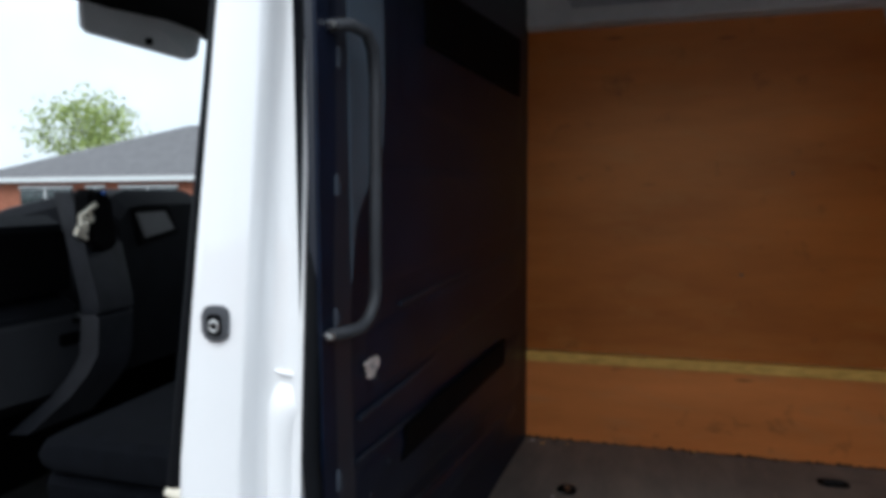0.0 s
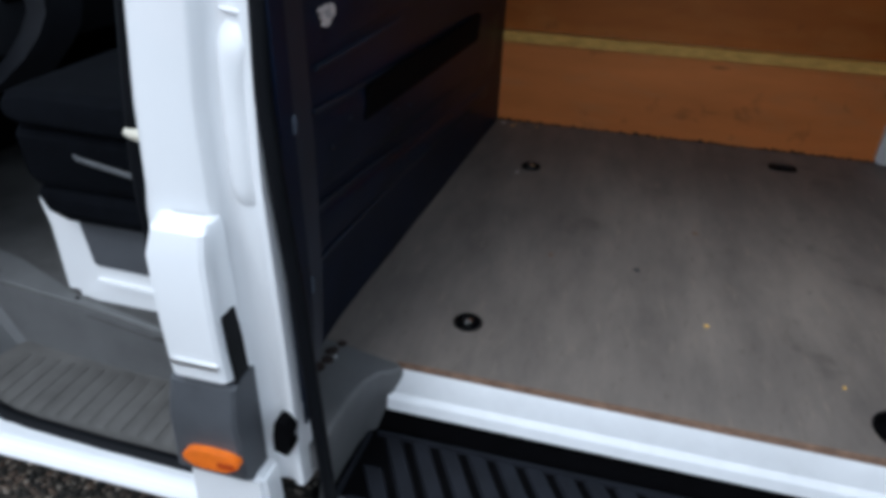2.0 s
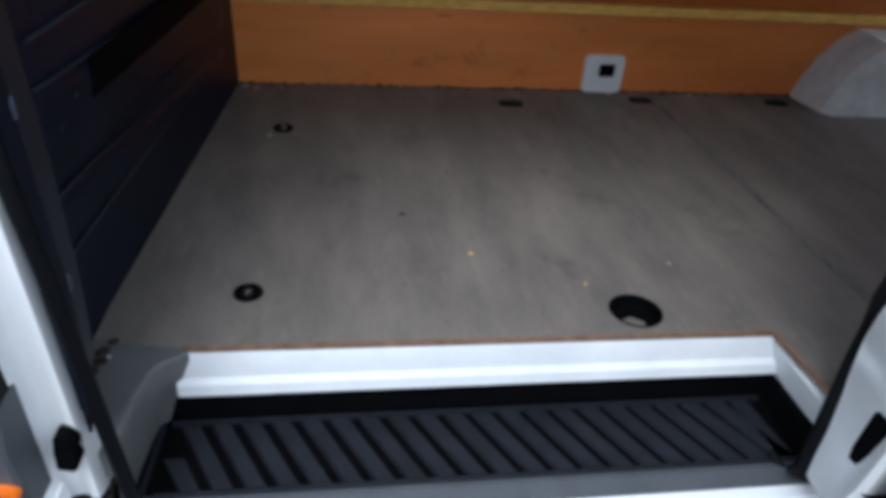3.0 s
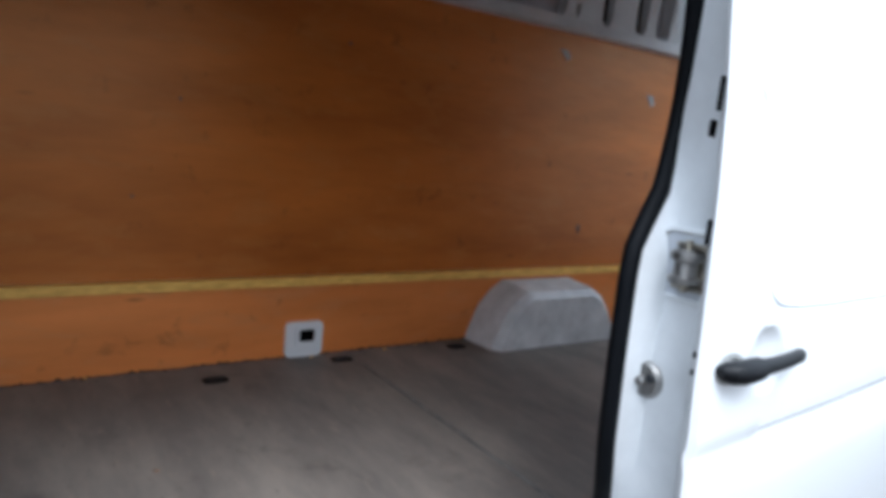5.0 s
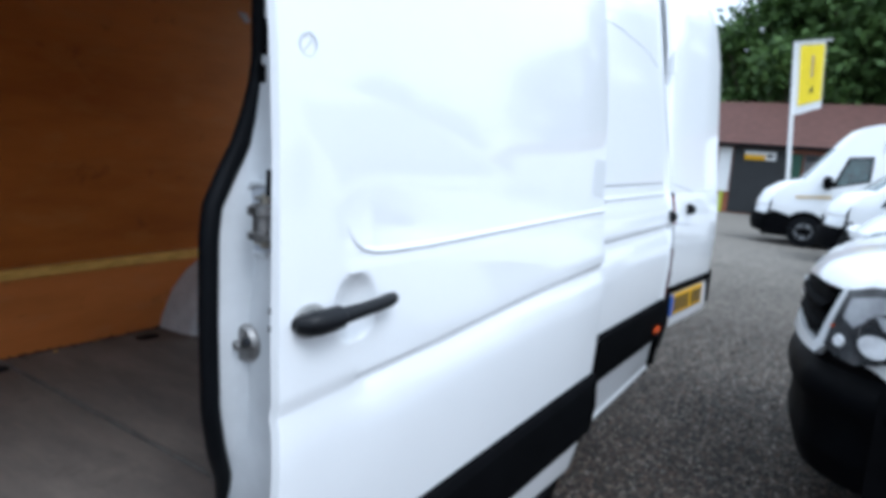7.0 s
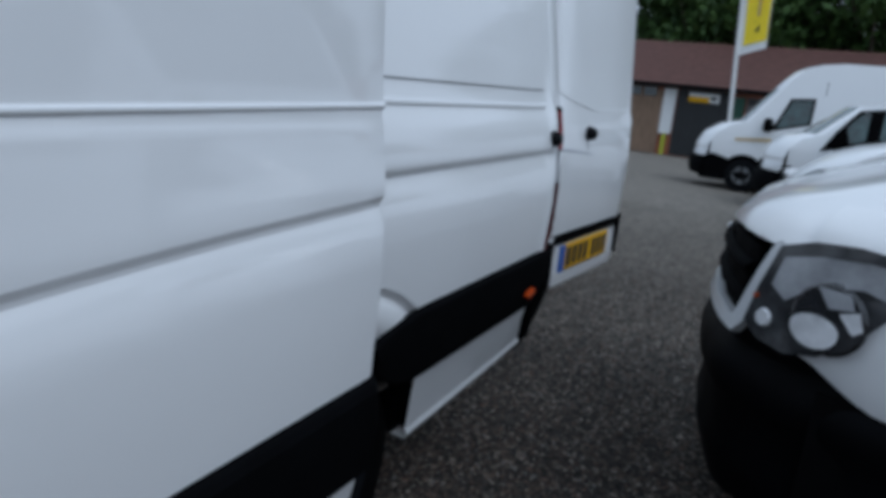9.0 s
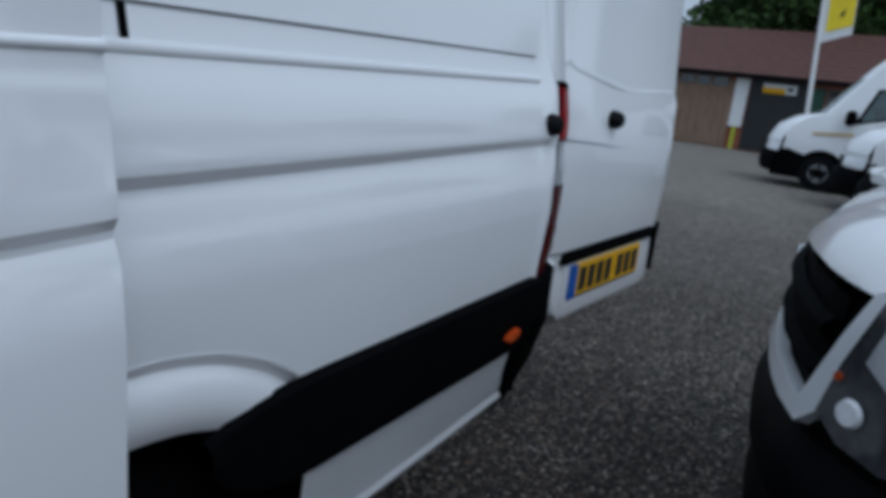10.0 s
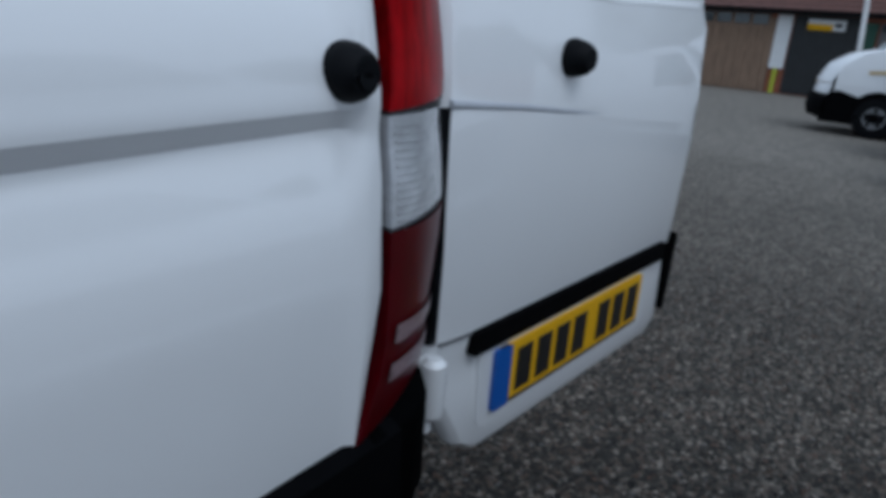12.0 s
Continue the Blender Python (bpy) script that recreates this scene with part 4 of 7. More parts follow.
    vpart("side_sill_rear", box(1.42, 2.15, 0.06, 0.2, 0.30, 0.62), BLACK)


build_opening()


def slant(bm):
    """Shifts bulkhead work forward where the foot of the bulkhead runs forward."""
    for v in bm.verts:
        v.co.x -= 0.085 * min(1, max(0, (1.86 - v.co.y) / 1.4)) * min(1, max(0, (1.1 - v.co.z) / 0.6))
    return bm


def build_load_space():
    # floor sheets with a joint between them
    hole = [(1.033 + 0.054 * math.sin(a), 0.417 - 0.054 * math.cos(a)) for a in (-2 * math.pi * k / 24 for k in range(25))]
    bm = prism([(-0.13, 0.374), (-0.047, 0.367), (0.008, 0.354), (0.082, 0.340), (1.033, 0.339)] + hole + [(1.033, 0.339), (1.322, 0.338), (1.340, 0.13), (1.609, 0.13), (1.609, 1.87), (-0.13, 1.87)], "z", 0.488, 0.500)
    vpart("floor_sheet", bm, FLOORPLY, label="worn grey-brown coated plywood floor")
    bm = prism([(1.630, 0.13), (REAR, 0.13), (REAR, 1.87), (1.630, 1.87)], "z", 0.488, 0.4995)
    vpart("floor_sheet", bm, FLOORPLY, label="worn grey-brown coated plywood floor")
    vpart("floor_joint", box(1.604, 1.632, 0.14, 1.85, 0.484, 0.4925), BLACK)
    vpart("joint_strip", prism([(1.617, 0.490), (1.6225, 0.490), (1.6225, 0.5012), (1.621, 0.5018), (1.6185, 0.5018), (1.617, 0.5012)], "y", 0.14, 1.85), JOINT, label="dull grey strip in the floor joint")
    vpart("floor_edge", prism([(0.085, 0.3375), (1.323, 0.3335), (1.323, 0.3385), (0.085, 0.3425)], "z", 0.4865, 0.5008), PLYEDGE, label="frayed raw plywood edge")
    vpart("floor_edge", prism([(1.318, 0.336), (1.334, 0.128), (1.341, 0.129), (1.324, 0.338)], "z", 0.4867, 0.5009), PLYEDGE, label="frayed raw plywood edge")
    # lashing rings and slots
    for x, y, r in ((0.190, 0.510, 0.026), (0.196, 1.418, 0.026)):
        cup = vpart("lashing_cup", ring((x, y, 0.5015), "z", r, 0.006, 28), BLACK, label="black recessed lashing point")
        q = part("cup_floor", disc((x, y, 0.5005), "z", r, 0.0012, 24), BLACK, cup)
        q.data.transform(VM)
        q = part("eye_bolt", tube([(x, y, 0.5015), (x, y, 0.508), (x, y, 0.511)], [0.011, 0.010, 0.004], 12), CHROME, cup, "bright bolt head")
        q.data.transform(VM)
    cup = vpart("lashing_cup", loft([[(1.033 + g * math.cos(a), 0.417 + g * math.sin(a), z) for a in (2 * math.pi * k / 28 for k in range(28))] for g, z in ((0.060, 0.5012), (0.0535, 0.5012), (0.053, 0.478), (0.050, 0.473), (0.001, 0.473))], closed=True), BLACK, label="open black lashing hole through the floor")
    q = part("hole_debris", prism([(1.000, 0.385), (1.018, 0.372), (1.050, 0.378), (1.055, 0.405), (1.030, 0.425), (1.004, 0.415)], "z", 0.4735, 0.4765), FLOORPLY, cup, "brown dust on the bottom of the hole")
    q.data.transform(VM)
    for x, y in ((1.02, 1.69), (1.56, 1.755), (2.15, 1.755)):
        s = vpart("floor_slot", prism(rounded(x - 0.046, x + 0.046, y - 0.030, y + 0.030, 0.022), "z", 0.4995, 0.5025), BLACK, label="black recessed floor slot")
        q = part("slot_bar", tube([(x - 0.03, y, 0.504), (x + 0.03, y, 0.504)], 0.004, 8), GREY_DK, s)
        q.data.transform(VM)
    # crumbs, paint spots and scuffs on the floor
    spots = ((0.545, 0.851, 0.010, GREY_DK), (0.70, 1.10, 0.012, PLYEDGE), (0.70, 0.655, 0.007, PINE), (1.19, 0.60, 0.005, TAPE), (0.158, 1.36, 0.008, TAPE), (0.33, 0.86, 0.009, PLYEDGE), (0.95, 0.52, 0.005, PINE), (0.07, 1.80, 0.010, PINE), (0.16, 1.815, 0.007, PINE), (0.03, 1.82, 0.012, TAPE), (-0.046, 0.362, 0.013, GRIME), (-0.056, 0.335, 0.017, GRIME), (-0.052, 0.305, 0.015, GRIME), (-0.060, 0.280, 0.016, GRIME), (-0.040, 0.318, 0.005, TAPE))
    for x, y, r, m in spots:
        bm = bmesh.new()
        bmesh.ops.create_icosphere(bm, subdivisions=2, radius=r)
        for v in bm.verts:
            v.co = v.co * (0.8 + 0.4 * noise.noise(v.co * 90 + Vector((x * 50, y * 50, 0))))
            v.co.z *= 0.25
        bm.transform(Matrix.Translation((x, y, 0.501)))
        vpart("crumb", bm, m, smooth=True)
    # plywood lining of the far side
    vpart("ply_lining", box(0.0, REAR - 0.02, 1.850, 1.862, 0.845, 2.03), PLY, label="reddish plywood wall lining")
    vpart("ply_lining", box(0.0, REAR - 0.02, 1.850, 1.862, 0.50, 0.80), PLY_LOW, label="reddish plywood kick panel")
    vpart("batten", box(0.0, REAR - 0.02, 1.838, 1.8615, 0.803, 0.842), PINE, label="pale yellow pine batten", bevel=0.003)
    rng = random.Random(5)
    bm = bmesh.new()
    low, high, x = [], [], 0.0
    while x < 2.28:
        low.append(bm.verts.new((x, 1.8485, 0.4995)))
        high.append(bm.verts.new((x, 1.8485, 0.503 + 0.010 * rng.random() ** 3)))
        x += rng.uniform(0.004, 0.012)
    for k in range(len(low) - 1):
        bm.faces.new((low[k], low[k + 1], high[k + 1], high[k]))
    vpart("grime_line", bm, GRIME, label="dark grime along the foot of the lining")
    for k in range(26):
        x = rng.uniform(0.02, 2.2)
        bm = bmesh.new()
        bmesh.ops.create_icosphere(bm, subdivisions=1, radius=rng.uniform(0.003, 0.009))
        for v in bm.verts:
            v.co *= rng.uniform(0.6, 1.2)
            v.co.z *= 0.6
        bm.transform(Matrix.Translation((x, 1.846 - rng.random() ** 2 * 0.05, 0.503)))
        vpart("crumb", bm, rng.choice((PINE, GRIME, GRIME, PLYEDGE)))
    # socket box at the foot of the wall
    sk = vpart("wall_hatch", prism(rounded(1.338, 1.500, 0.502, 0.652, 0.02), "y", 1.832, 1.851), WHITE, label="white plastic wall bezel", bevel=0.004)
    q = part("hatch_hole", prism(rounded(1.398, 1.462, 0.568, 0.618, 0.008), "y", 1.829, 1.84), BLACK, sk, "black recess")
    q.data.transform(VM)
    q = part("hatch_bar", box(1.378, 1.386, 1.826, 1.834, 0.555, 0.63), WHITE_DULL, sk)
    q.data.transform(VM)
    # boxed wheel arch
    rows = []
    for y, g in ((1.862, 0.03), (1.70, 0.012), (1.655, 0.0), (1.630, -0.03), (1.618, -0.05)):
        pts = [(2.285, 0.50), (2.297, 0.55), (2.35, 0.665), (2.415, 0.735), (2.475, 0.772), (2.54, 0.770), (2.82, 0.770), (2.91, 0.77), (2.98, 0.73), (3.05, 0.64), (3.10, 0.55), (3.11, 0.50)]
        cxx = 2.67
        s = 1.0 + g * 1.6
        rows.append([(cxx + (x - cxx) * s, y, max(0.5, 0.5 + (z - 0.5) * (1 + g * 2.2))) for x, z in pts])
    bm = loft(rows)
    bm.faces.new([v for v in bm.verts if abs(v.co.y - 1.618) < 1e-5])
    vpart("wheel_arch_box", bm, mat("scuffed_arch_paint", (0.68, 0.69, 0.70), 0.5, vary=0.15, scale=7, second=(0.50, 0.51, 0.52), bump=0.2, bscale=30), label="scuffed grey-white boxed wheel arch", smooth=False)
    # bulkhead: dark liner with pressed beads and shallow panels
    bulk = loft([[(0.0, y, z) for y in (0.09, 0.3, 0.46, 0.8, 1.2, 1.55, 1.86)] for z in (0.49, 0.6, 0.7, 0.8, 0.95, 1.1, 1.5, 2.0, 2.4, 2.585)])
    loft([[(-0.02, y, z) for y in (0.09, 0.3, 0.46, 0.8, 1.2, 1.55, 1.86)] for z in (0.49, 0.6, 0.7, 0.8, 0.95, 1.1, 1.5, 2.0, 2.4, 2.585)], bm=bulk)
    vpart("bulkhead", slant(bulk), NAVY, label="dark painted bulkhead with pressed beads")
    def rib(top, low, y0, y1, h):
        """A pressed panel between two sloping edges, given as tables of (y, z)."""
        rows = []
        for k in range(25):
            y = y0 + (y1 - y0) * k / 24
            f = min(1.0, 9 * k / 24, 9 * (24 - k) / 24)
            a, b = curve(low, y), curve(top, y)
            rows.append([(h * f * g - 0.003, y, a + (b - a) * d) for d, g in ((0, 0), (0.05, 0.1), (0.12, 0.8), (0.2, 1), (0.5, 1), (0.8, 1), (0.88, 0.8), (0.95, 0.1), (1, 0))])
        return loft(rows)

    for top, low, y0, y1, h in (([(0.2, 1.248), (1.8, 1.26)], [(0.2, 1.118), (1.8, 1.10)], 0.205, 1.76, 0.010), ([(0.2, 1.045), (0.5, 1.026), (1.8, 0.962)], [(0.2, 0.885), (0.5, 0.855), (1.8, 0.72)], 0.205, 1.76, 0.012), ([(0.2, 0.862), (0.9, 0.775), (1.8, 0.69)], [(0.2, 0.755), (0.9, 0.70), (1.8, 0.64)], 0.205, 1.70, 0.011), ([(0.2, 1.50), (1.8, 1.53)], [(0.2, 1.275), (1.8, 1.29)], 0.26, 1.76, 0.008), ([(0.2, 1.80), (1.8, 1.86)], [(0.2, 1.565), (1.8, 1.575)], 0.36, 1.76, 0.009)):
        vpart("bulkhead_bead", slant(rib(top, low, y0, y1, h)), NAVY, smooth=True)
    # thin paler blue-grey lines along the bead edges
    for line in ([(0.215, 1.049), (0.40, 1.034), (0.66, 1.018)], [(0.215, 0.872), (0.45, 0.846), (0.92, 0.782)], [(0.40, 1.253), (0.7, 1.254), (0.96, 1.252)], [(0.22, 1.114), (0.42, 1.111), (0.62, 1.110)]):
        bm = slant(tube([(0.004, y, z) for y, z in line], [0.004] + [0.0035] * (len(line) - 2) + [0.001], 8))
        vpart("pale_edge", bm, PALE_BLUE, smooth=True)
    arc = [(0.129, 0.645), (0.133, 0.680), (0.146, 0.712), (0.165, 0.732), (0.195, 0.743), (0.23, 0.744), (0.34, 0.738), (0.60, 0.722), (1.1, 0.700), (1.6, 0.680)]
    vpart("foot_bead", slant(tube([(0.002, y, z) for y, z in arc], [0.004] + [0.0045] * 8 + [0.002], 8)), PALE_BLUE, smooth=True)
    rng2 = random.Random(12)
    for k in range(9):
        y, z = rng2.uniform(0.25, 0.95), rng2.uniform(0.72, 1.02)
        vpart("paint_chip", slant(prism([(y - 0.004, z), (y, z + 0.004), (y + 0.005, z + 0.001), (y + 0.001, z - 0.004)], "x", 0.008, 0.0115)), PALE_BLUE)
    for pts in (((0.435, 0.962), (0.442, 1.030), (0.62, 1.022), (1.0, 1.002), (1.372, 0.985), (1.365, 0.908), (0.9, 0.934)), ((0.545, 1.715), (0.55, 1.83), (1.60, 1.95), (1.60, 1.76))):
        vpart("bulkhead_pad", slant(prism(pts, "x", 0.004, 0.0135)), BLACK, label="matt black pad on the bulkhead", bevel=0.002)
    vpart("bulkhead_frame", prism([(0.085, 0.60), (0.166, 0.66), (0.186, 0.80), (0.190, 1.0), (0.182, 1.20), (0.186, 1.31), (0.186, 2.2), (0.085, 2.2)], "x", -0.002, 0.0085), FRAMEBLUE, label="dark blue steel bulkhead frame edge")
    vpart("frame_panel", prism([(0.185, 1.30), (0.200, 1.395), (0.212, 1.415), (0.249, 1.450), (0.290, 1.485), (0.315, 1.515), (0.322, 1.60), (0.325, 2.2), (0.188, 2.2), (0.188, 1.5)], "x", 0.000, 0.0105), BLUEGREY, label="blue-grey steel panel behind the grab handle", bevel=0.002)
    vpart("bulkhead_edge", prism([(0.078, 0.56), (0.125, 0.62), (0.132, 0.80), (0.122, 1.03), (0.118, 1.33), (0.133, 1.48), (0.158, 2.2), (0.088, 2.2)], "x", 0.0085, 0.014), NAVY)
    for y, z in ((0.144, 1.613), (0.131, 1.45), (0.122, 1.278), (0.120, 1.064), (0.135, 0.80)):
        vpart("edge_dent", prism([(y - 0.006, z - 0.012), (y + 0.004, z - 0.014), (y + 0.007, z + 0.006), (y + 0.001, z + 0.016), (y - 0.005, z + 0.010)], "x", 0.0135, 0.0165), WORN_PALE, bevel=0.001)
    pts = [(0.012, 0.120, 1.648), (0.035, 0.138, 1.652), (0.044, 0.168, 1.648), (0.046, 0.186, 1.628), (0.046, 0.192, 1.59), (0.046, 0.188, 1.46), (0.046, 0.184, 1.36)]
    for k in range(9):
        a = math.radians(11.25 * k)
        pts.append((0.046 - 0.010 * (k / 8) ** 2, 0.184 - 0.048 * (1 - math.cos(a)), 1.315 - 0.052 * math.sin(a)))
    pts += [(0.026, 0.115, 1.2625), (0.012, 0.100, 1.262)]
    gh = vpart("grab_handle", tube(pts, 0.0085, 10), GREY_DK, label="dark grey bent-tube grab handle", smooth=True)
    for p in (pts[0], pts[-1]):
        q = part("handle_bolt", tube([(0.012, p[1] - 0.004, p[2]), (0.024, p[1] - 0.008, p[2])], [0.006, 0.004], 12), CHROME, gh, "bright bolt head")
        q.data.transform(VM)
    st = vpart("warning_sticker", prism([(0.23 + (y - 0.194) * 0.85, 1.192 + (z - 1.192) * 0.68) for y, z in ((0.194, 1.188), (0.204, 1.196), (0.214, 1.189), (0.224, 1.197), (0.236, 1.192), (0.246, 1.195), (0.256, 1.186), (0.254, 1.170), (0.240, 1.166), (0.232, 1.156), (0.218, 1.153), (0.206, 1.158), (0.214, 1.168), (0.202, 1.172), (0.206, 1.180))], "x", 0.006, 0.0115), PAPER, label="torn pale paper sticker")
    for y0, y1, z in ((0.242, 0.258, 1.186), (0.250, 0.268, 1.180)):
        q = part("print_bar", box(0.0110, 0.0125, y0, y1, z - 0.0012, z + 0.0012), GREY_MID, st)
        q.data.transform(VM)
    # unseen near-side lining, added to stop light leaks and white bounce
    for xa, xb, za in ((1.64, 2.20, 0.50), (2.20, 2.98, 0.90), (2.98, REAR - 0.06, 0.50)):
        zz = [z for z in (0.50, 0.90, 1.2, 1.57, 1.84, 2.02) if z >= za]
        bm = loft([[(x, curve(BODY, z) + 0.065, z) for z in zz] for x in (xa, xb)])
        loft([[(x, curve(BODY, z) + 0.075, z) for z in zz] for x in (xa, xb)], bm=bm)
        vpart("unseen_lining", bm, PLY)
    # upper wall frame above the lining
    vpart("upper_skin", box(-0.02, REAR - 0.03, 1.872, 1.884, 2.0, 2.55), PANELGREY)
    vpart("waist_rail", prism([(1.80, 2.035), (1.862, 2.025), (1.868, 2.09), (1.815, 2.095)], "x", 0.0, REAR - 0.03), WHITE_DULL, label="white painted waist rail", bevel=0.004)
    vpart("cant_rail", prism([(1.74, 2.40), (1.80, 2.385), (1.868, 2.36), (1.868, 2.5), (1.70, 2.50)], "x", 0.0, REAR - 0.03), WHITE_DULL, label="white painted cant rail", bevel=0.006)
    for a, b in ((0.0, 0.14), (0.95, 1.06), (1.14, 1.185), (1.44, 1.58), (1.764, 1.792), (2.05, 2.098), (2.142, 2.20), (2.645, 2.702), (2.738, 2.885), (2.965, 3.135), (3.225, 3.30), (3.42, REAR - 0.03)):
        rows = []
        for z, e, y in ((2.07, 0.03, 1.815), (2.12, 0.004, 1.812), (2.2, 0.0, 1.808), (2.3, 0.0, 1.798), (2.36, 0.006, 1.785), (2.41, 0.035, 1.765)):
            rows.append([(a - e - 0.006, 1.872, z), (a - e, y, z), (b + e, y, z), (b + e + 0.006, 1.872, z)])
        vpart("wall_post", loft(rows), WHITE_DULL, label="pressed white wall post")
    for a, b in ((1.06, 1.14), (2.098, 2.142), (2.702, 2.738)):
        vpart("post_bridge", box(a - 0.005, b + 0.005, 1.812, 1.868, 2.165, 2.185), WHITE_DULL)
        vpart("post_slot", box(a + 0.005, b - 0.003, 1.850, 1.8715, 2.10, 2.16), GREY_DK)
        vpart("post_slot", box(a + 0.005, b - 0.003, 1.850, 1.8715, 2.19, 2.31), BLACK)
    for a, b, m in ((2.895, 2.955, BLACK), (3.148, 3.208, GREY_DK)):
        vpart("post_slot", box(a, b, 1.850, 1.8718, 2.12, 2.31), m)
    for x in (0.55, 1.40, 2.15, 2.70, 3.28):
        rows = []
        for k in range(15):
            u = k / 14
            y = 0.25 + u * (1.75 - 0.25)
            z = 2.435 + 0.135 * math.sin(math.pi * u) ** 0.6
            rows.append([(x - 0.05, y, z + 0.03), (x - 0.03, y, z), (x + 0.03, y, z), (x + 0.05, y, z + 0.03)])
        vpart("roof_bow", loft(rows), WHITE_DULL, label="pressed roof cross-member", smooth=False)
    # torn tape ends under the rail, stains on the ply
    for x, z, w, h in ((1.16, 1.985, 0.016, 0.05), (1.36, 2.0, 0.02, 0.035), (2.70, 1.92, 0.03, 0.022), (3.38, 1.77, 0.028, 0.028)):
        bm = prism([(x - w, z + h), (x + w * 0.6, z + h), (x + w * 1.4, z - h * 0.6), (x + w * 0.5, z - h), (x - w * 0.2, z)], "y", 1.846, 1.850)
        vpart("tape_scrap", bm, TAPE, label="torn scrap of pale tape")
    for x, z, w, h in ((2.95, 1.05, 0.018, 0.03), (1.54, 1.79, 0.01, 0.008), (0.75, 1.15, 0.008, 0.008), (0.9, 1.5, 0.006, 0.01)):
        vpart("ply_knot", prism([(x - w, z), (x - w * 0.3, z + h), (x + w, z + h * 0.4), (x + w * 0.3, z - h)], "y", 1.8485, 1.850), PLYEDGE)


build_load_space()


def build_rear():
    # tail lamp wrapped round the corner
    def edge(z):
        return lampl(z), curve([(0.70, 3.860), (0.80, 3.862), (0.86, 3.868), (0.97, 3.884), (1.09, 3.882), (1.25, 3.884)], z)

    def strip(z0, z1, o=0.0, a=0.0, b=1.0, tilt=0.020):
        """A band of the lamp between two heights at its front edge, falling by tilt to the back."""
        rows = []
        for k in range(7):
            z = z0 + (z1 - z0) * k / 6
            l, r = edge(z)
            y0 = lampy(z)
            row = []
            for j in range(9):
                u = a + (b - a) * j / 8
                row.append((l + (r - l) * u, y0 + 0.035 * u + 0.050 * u * u - o, z - tilt * u))
            if b - a > 0.99:
                row = [(row[0][0] + 0.001, row[0][1] + 0.05, z)] + row + [(row[-1][0] - 0.004, row[-1][1] + 0.05, z - tilt)]
            rows.append(row)
        return loft(rows)

    lamp = vpart("tail_lamp", strip(0.757, 0.990), RED, label="red and clear wrap-round tail lamp", smooth=True)

    def lpart(name, bm, m, label="", **kw):
        bm.transform(VM)
        return part(name, bm, m, lamp, label, **kw)

    lpart("upper_lens", strip(1.107, 1.232, tilt=0.002), RED_UP, "dark red upper lens", smooth=True)
    lpart("clear_lens", strip(0.994, 1.103, tilt=0.010), CLEAR, "clear ribbed lens", smooth=True)
    for z, t in ((0.992, 0.015), (1.105, 0.005)):
        lpart("lens_joint", strip(z - 0.0022, z + 0.0022, -0.001, tilt=t), GREY_DK, smooth=True)
    for k in range(13):
        z = 1.000 + 0.0078 * k
        l, r = edge(z)
        lpart("lens_rib", tube([(l + (r - l) * u, lampy(z) + 0.035 * u + 0.05 * u * u + 0.0002, z - 0.02 * u) for u in (0.06, 0.2, 0.34 + 0.1 * (k % 2))], 0.0014, 6), CLEAR)
    for z in (0.866, 0.822):
        lpart("reflex_bar", strip(z, z + 0.021, 0.003, 0.10, 0.95, 0.034), REFLEX, "dull pinkish reflector bar", smooth=True)
    lpart("lamp_cap", strip(1.232, 1.246, 0.002), BLACK, smooth=True)
    lpart("lamp_housing", prism([(3.72, 0.755), (3.935, 0.755), (3.935, 1.22), (3.72, 1.22)], "y", 0.175, 0.19), RIB)
    vpart("corner_post", prism([(3.71, 0.10), (3.79, 0.13), (3.83, 0.20), (3.74, 0.22)], "z", 0.5, 1.23), WHITE_DULL)
    rows = []
    for z in [1.232, 1.3, 1.57, 1.84, 2.02, 2.25, 2.42]:
        y = curve(BODY, z)
        rows.append([(3.672, y + 0.0015, z), (3.686, y - 0.0012, z), (3.76, y + 0.004, z), (3.82, y + 0.03, z), (3.86, y + 0.080, z), (3.905, y + 0.115, z), (3.905, y + 0.17, z), (3.80, y + 0.18, z)])
    vpart("rear_pillar", loft(rows), WHITE, label="white rear corner pillar", smooth=True)
    vpart("rear_seal", tube([(3.835, curve(BODY, z) + 0.20, z) for z in (0.55, 0.9, 1.2, 1.57, 1.84, 2.02, 2.25)], 0.014, 8), RUBBER, smooth=True)
    vpart("rear_header", prism([(0.30, 2.30), (1.70, 2.30), (1.60, 2.58), (0.45, 2.58)], "x", 3.70, 3.80), WHITE_DULL)
    # open rear door, swung a little past square to the van
    prof = [(0.512, 0.122), (0.525, 0.108), (0.55, 0.103), (0.66, 0.110), (0.70, 0.114), (0.75, 0.106), (0.96, 0.101), (1.06, 0.1035), (1.195, 0.112), (1.235, 0.126), (1.48, 0.146), (1.92, 0.18), (2.12, 0.212), (2.21, 0.245), (2.25, 0.29)]
    zs = [p[0] for p in prof]

    def swing(bm):
        for v in bm.verts:
            v.co.y += 0.008 - 0.05 * (v.co.x - 3.9)
        return bm

    front = [(0.512, 0.150), (0.525, 0.112), (0.54, 0.088), (0.57, 0.062), (0.64, 0.025), (0.75, 0.005), (1.05, 0.0), (2.25, 0.0)]
    free = [(0.512, -0.03), (0.56, -0.006), (0.75, 0.004), (0.9, 0.014), (1.1, 0.012), (1.24, 0.012), (1.6, -0.002), (2.05, -0.03), (2.18, -0.07), (2.25, -0.14)]
    rows = []
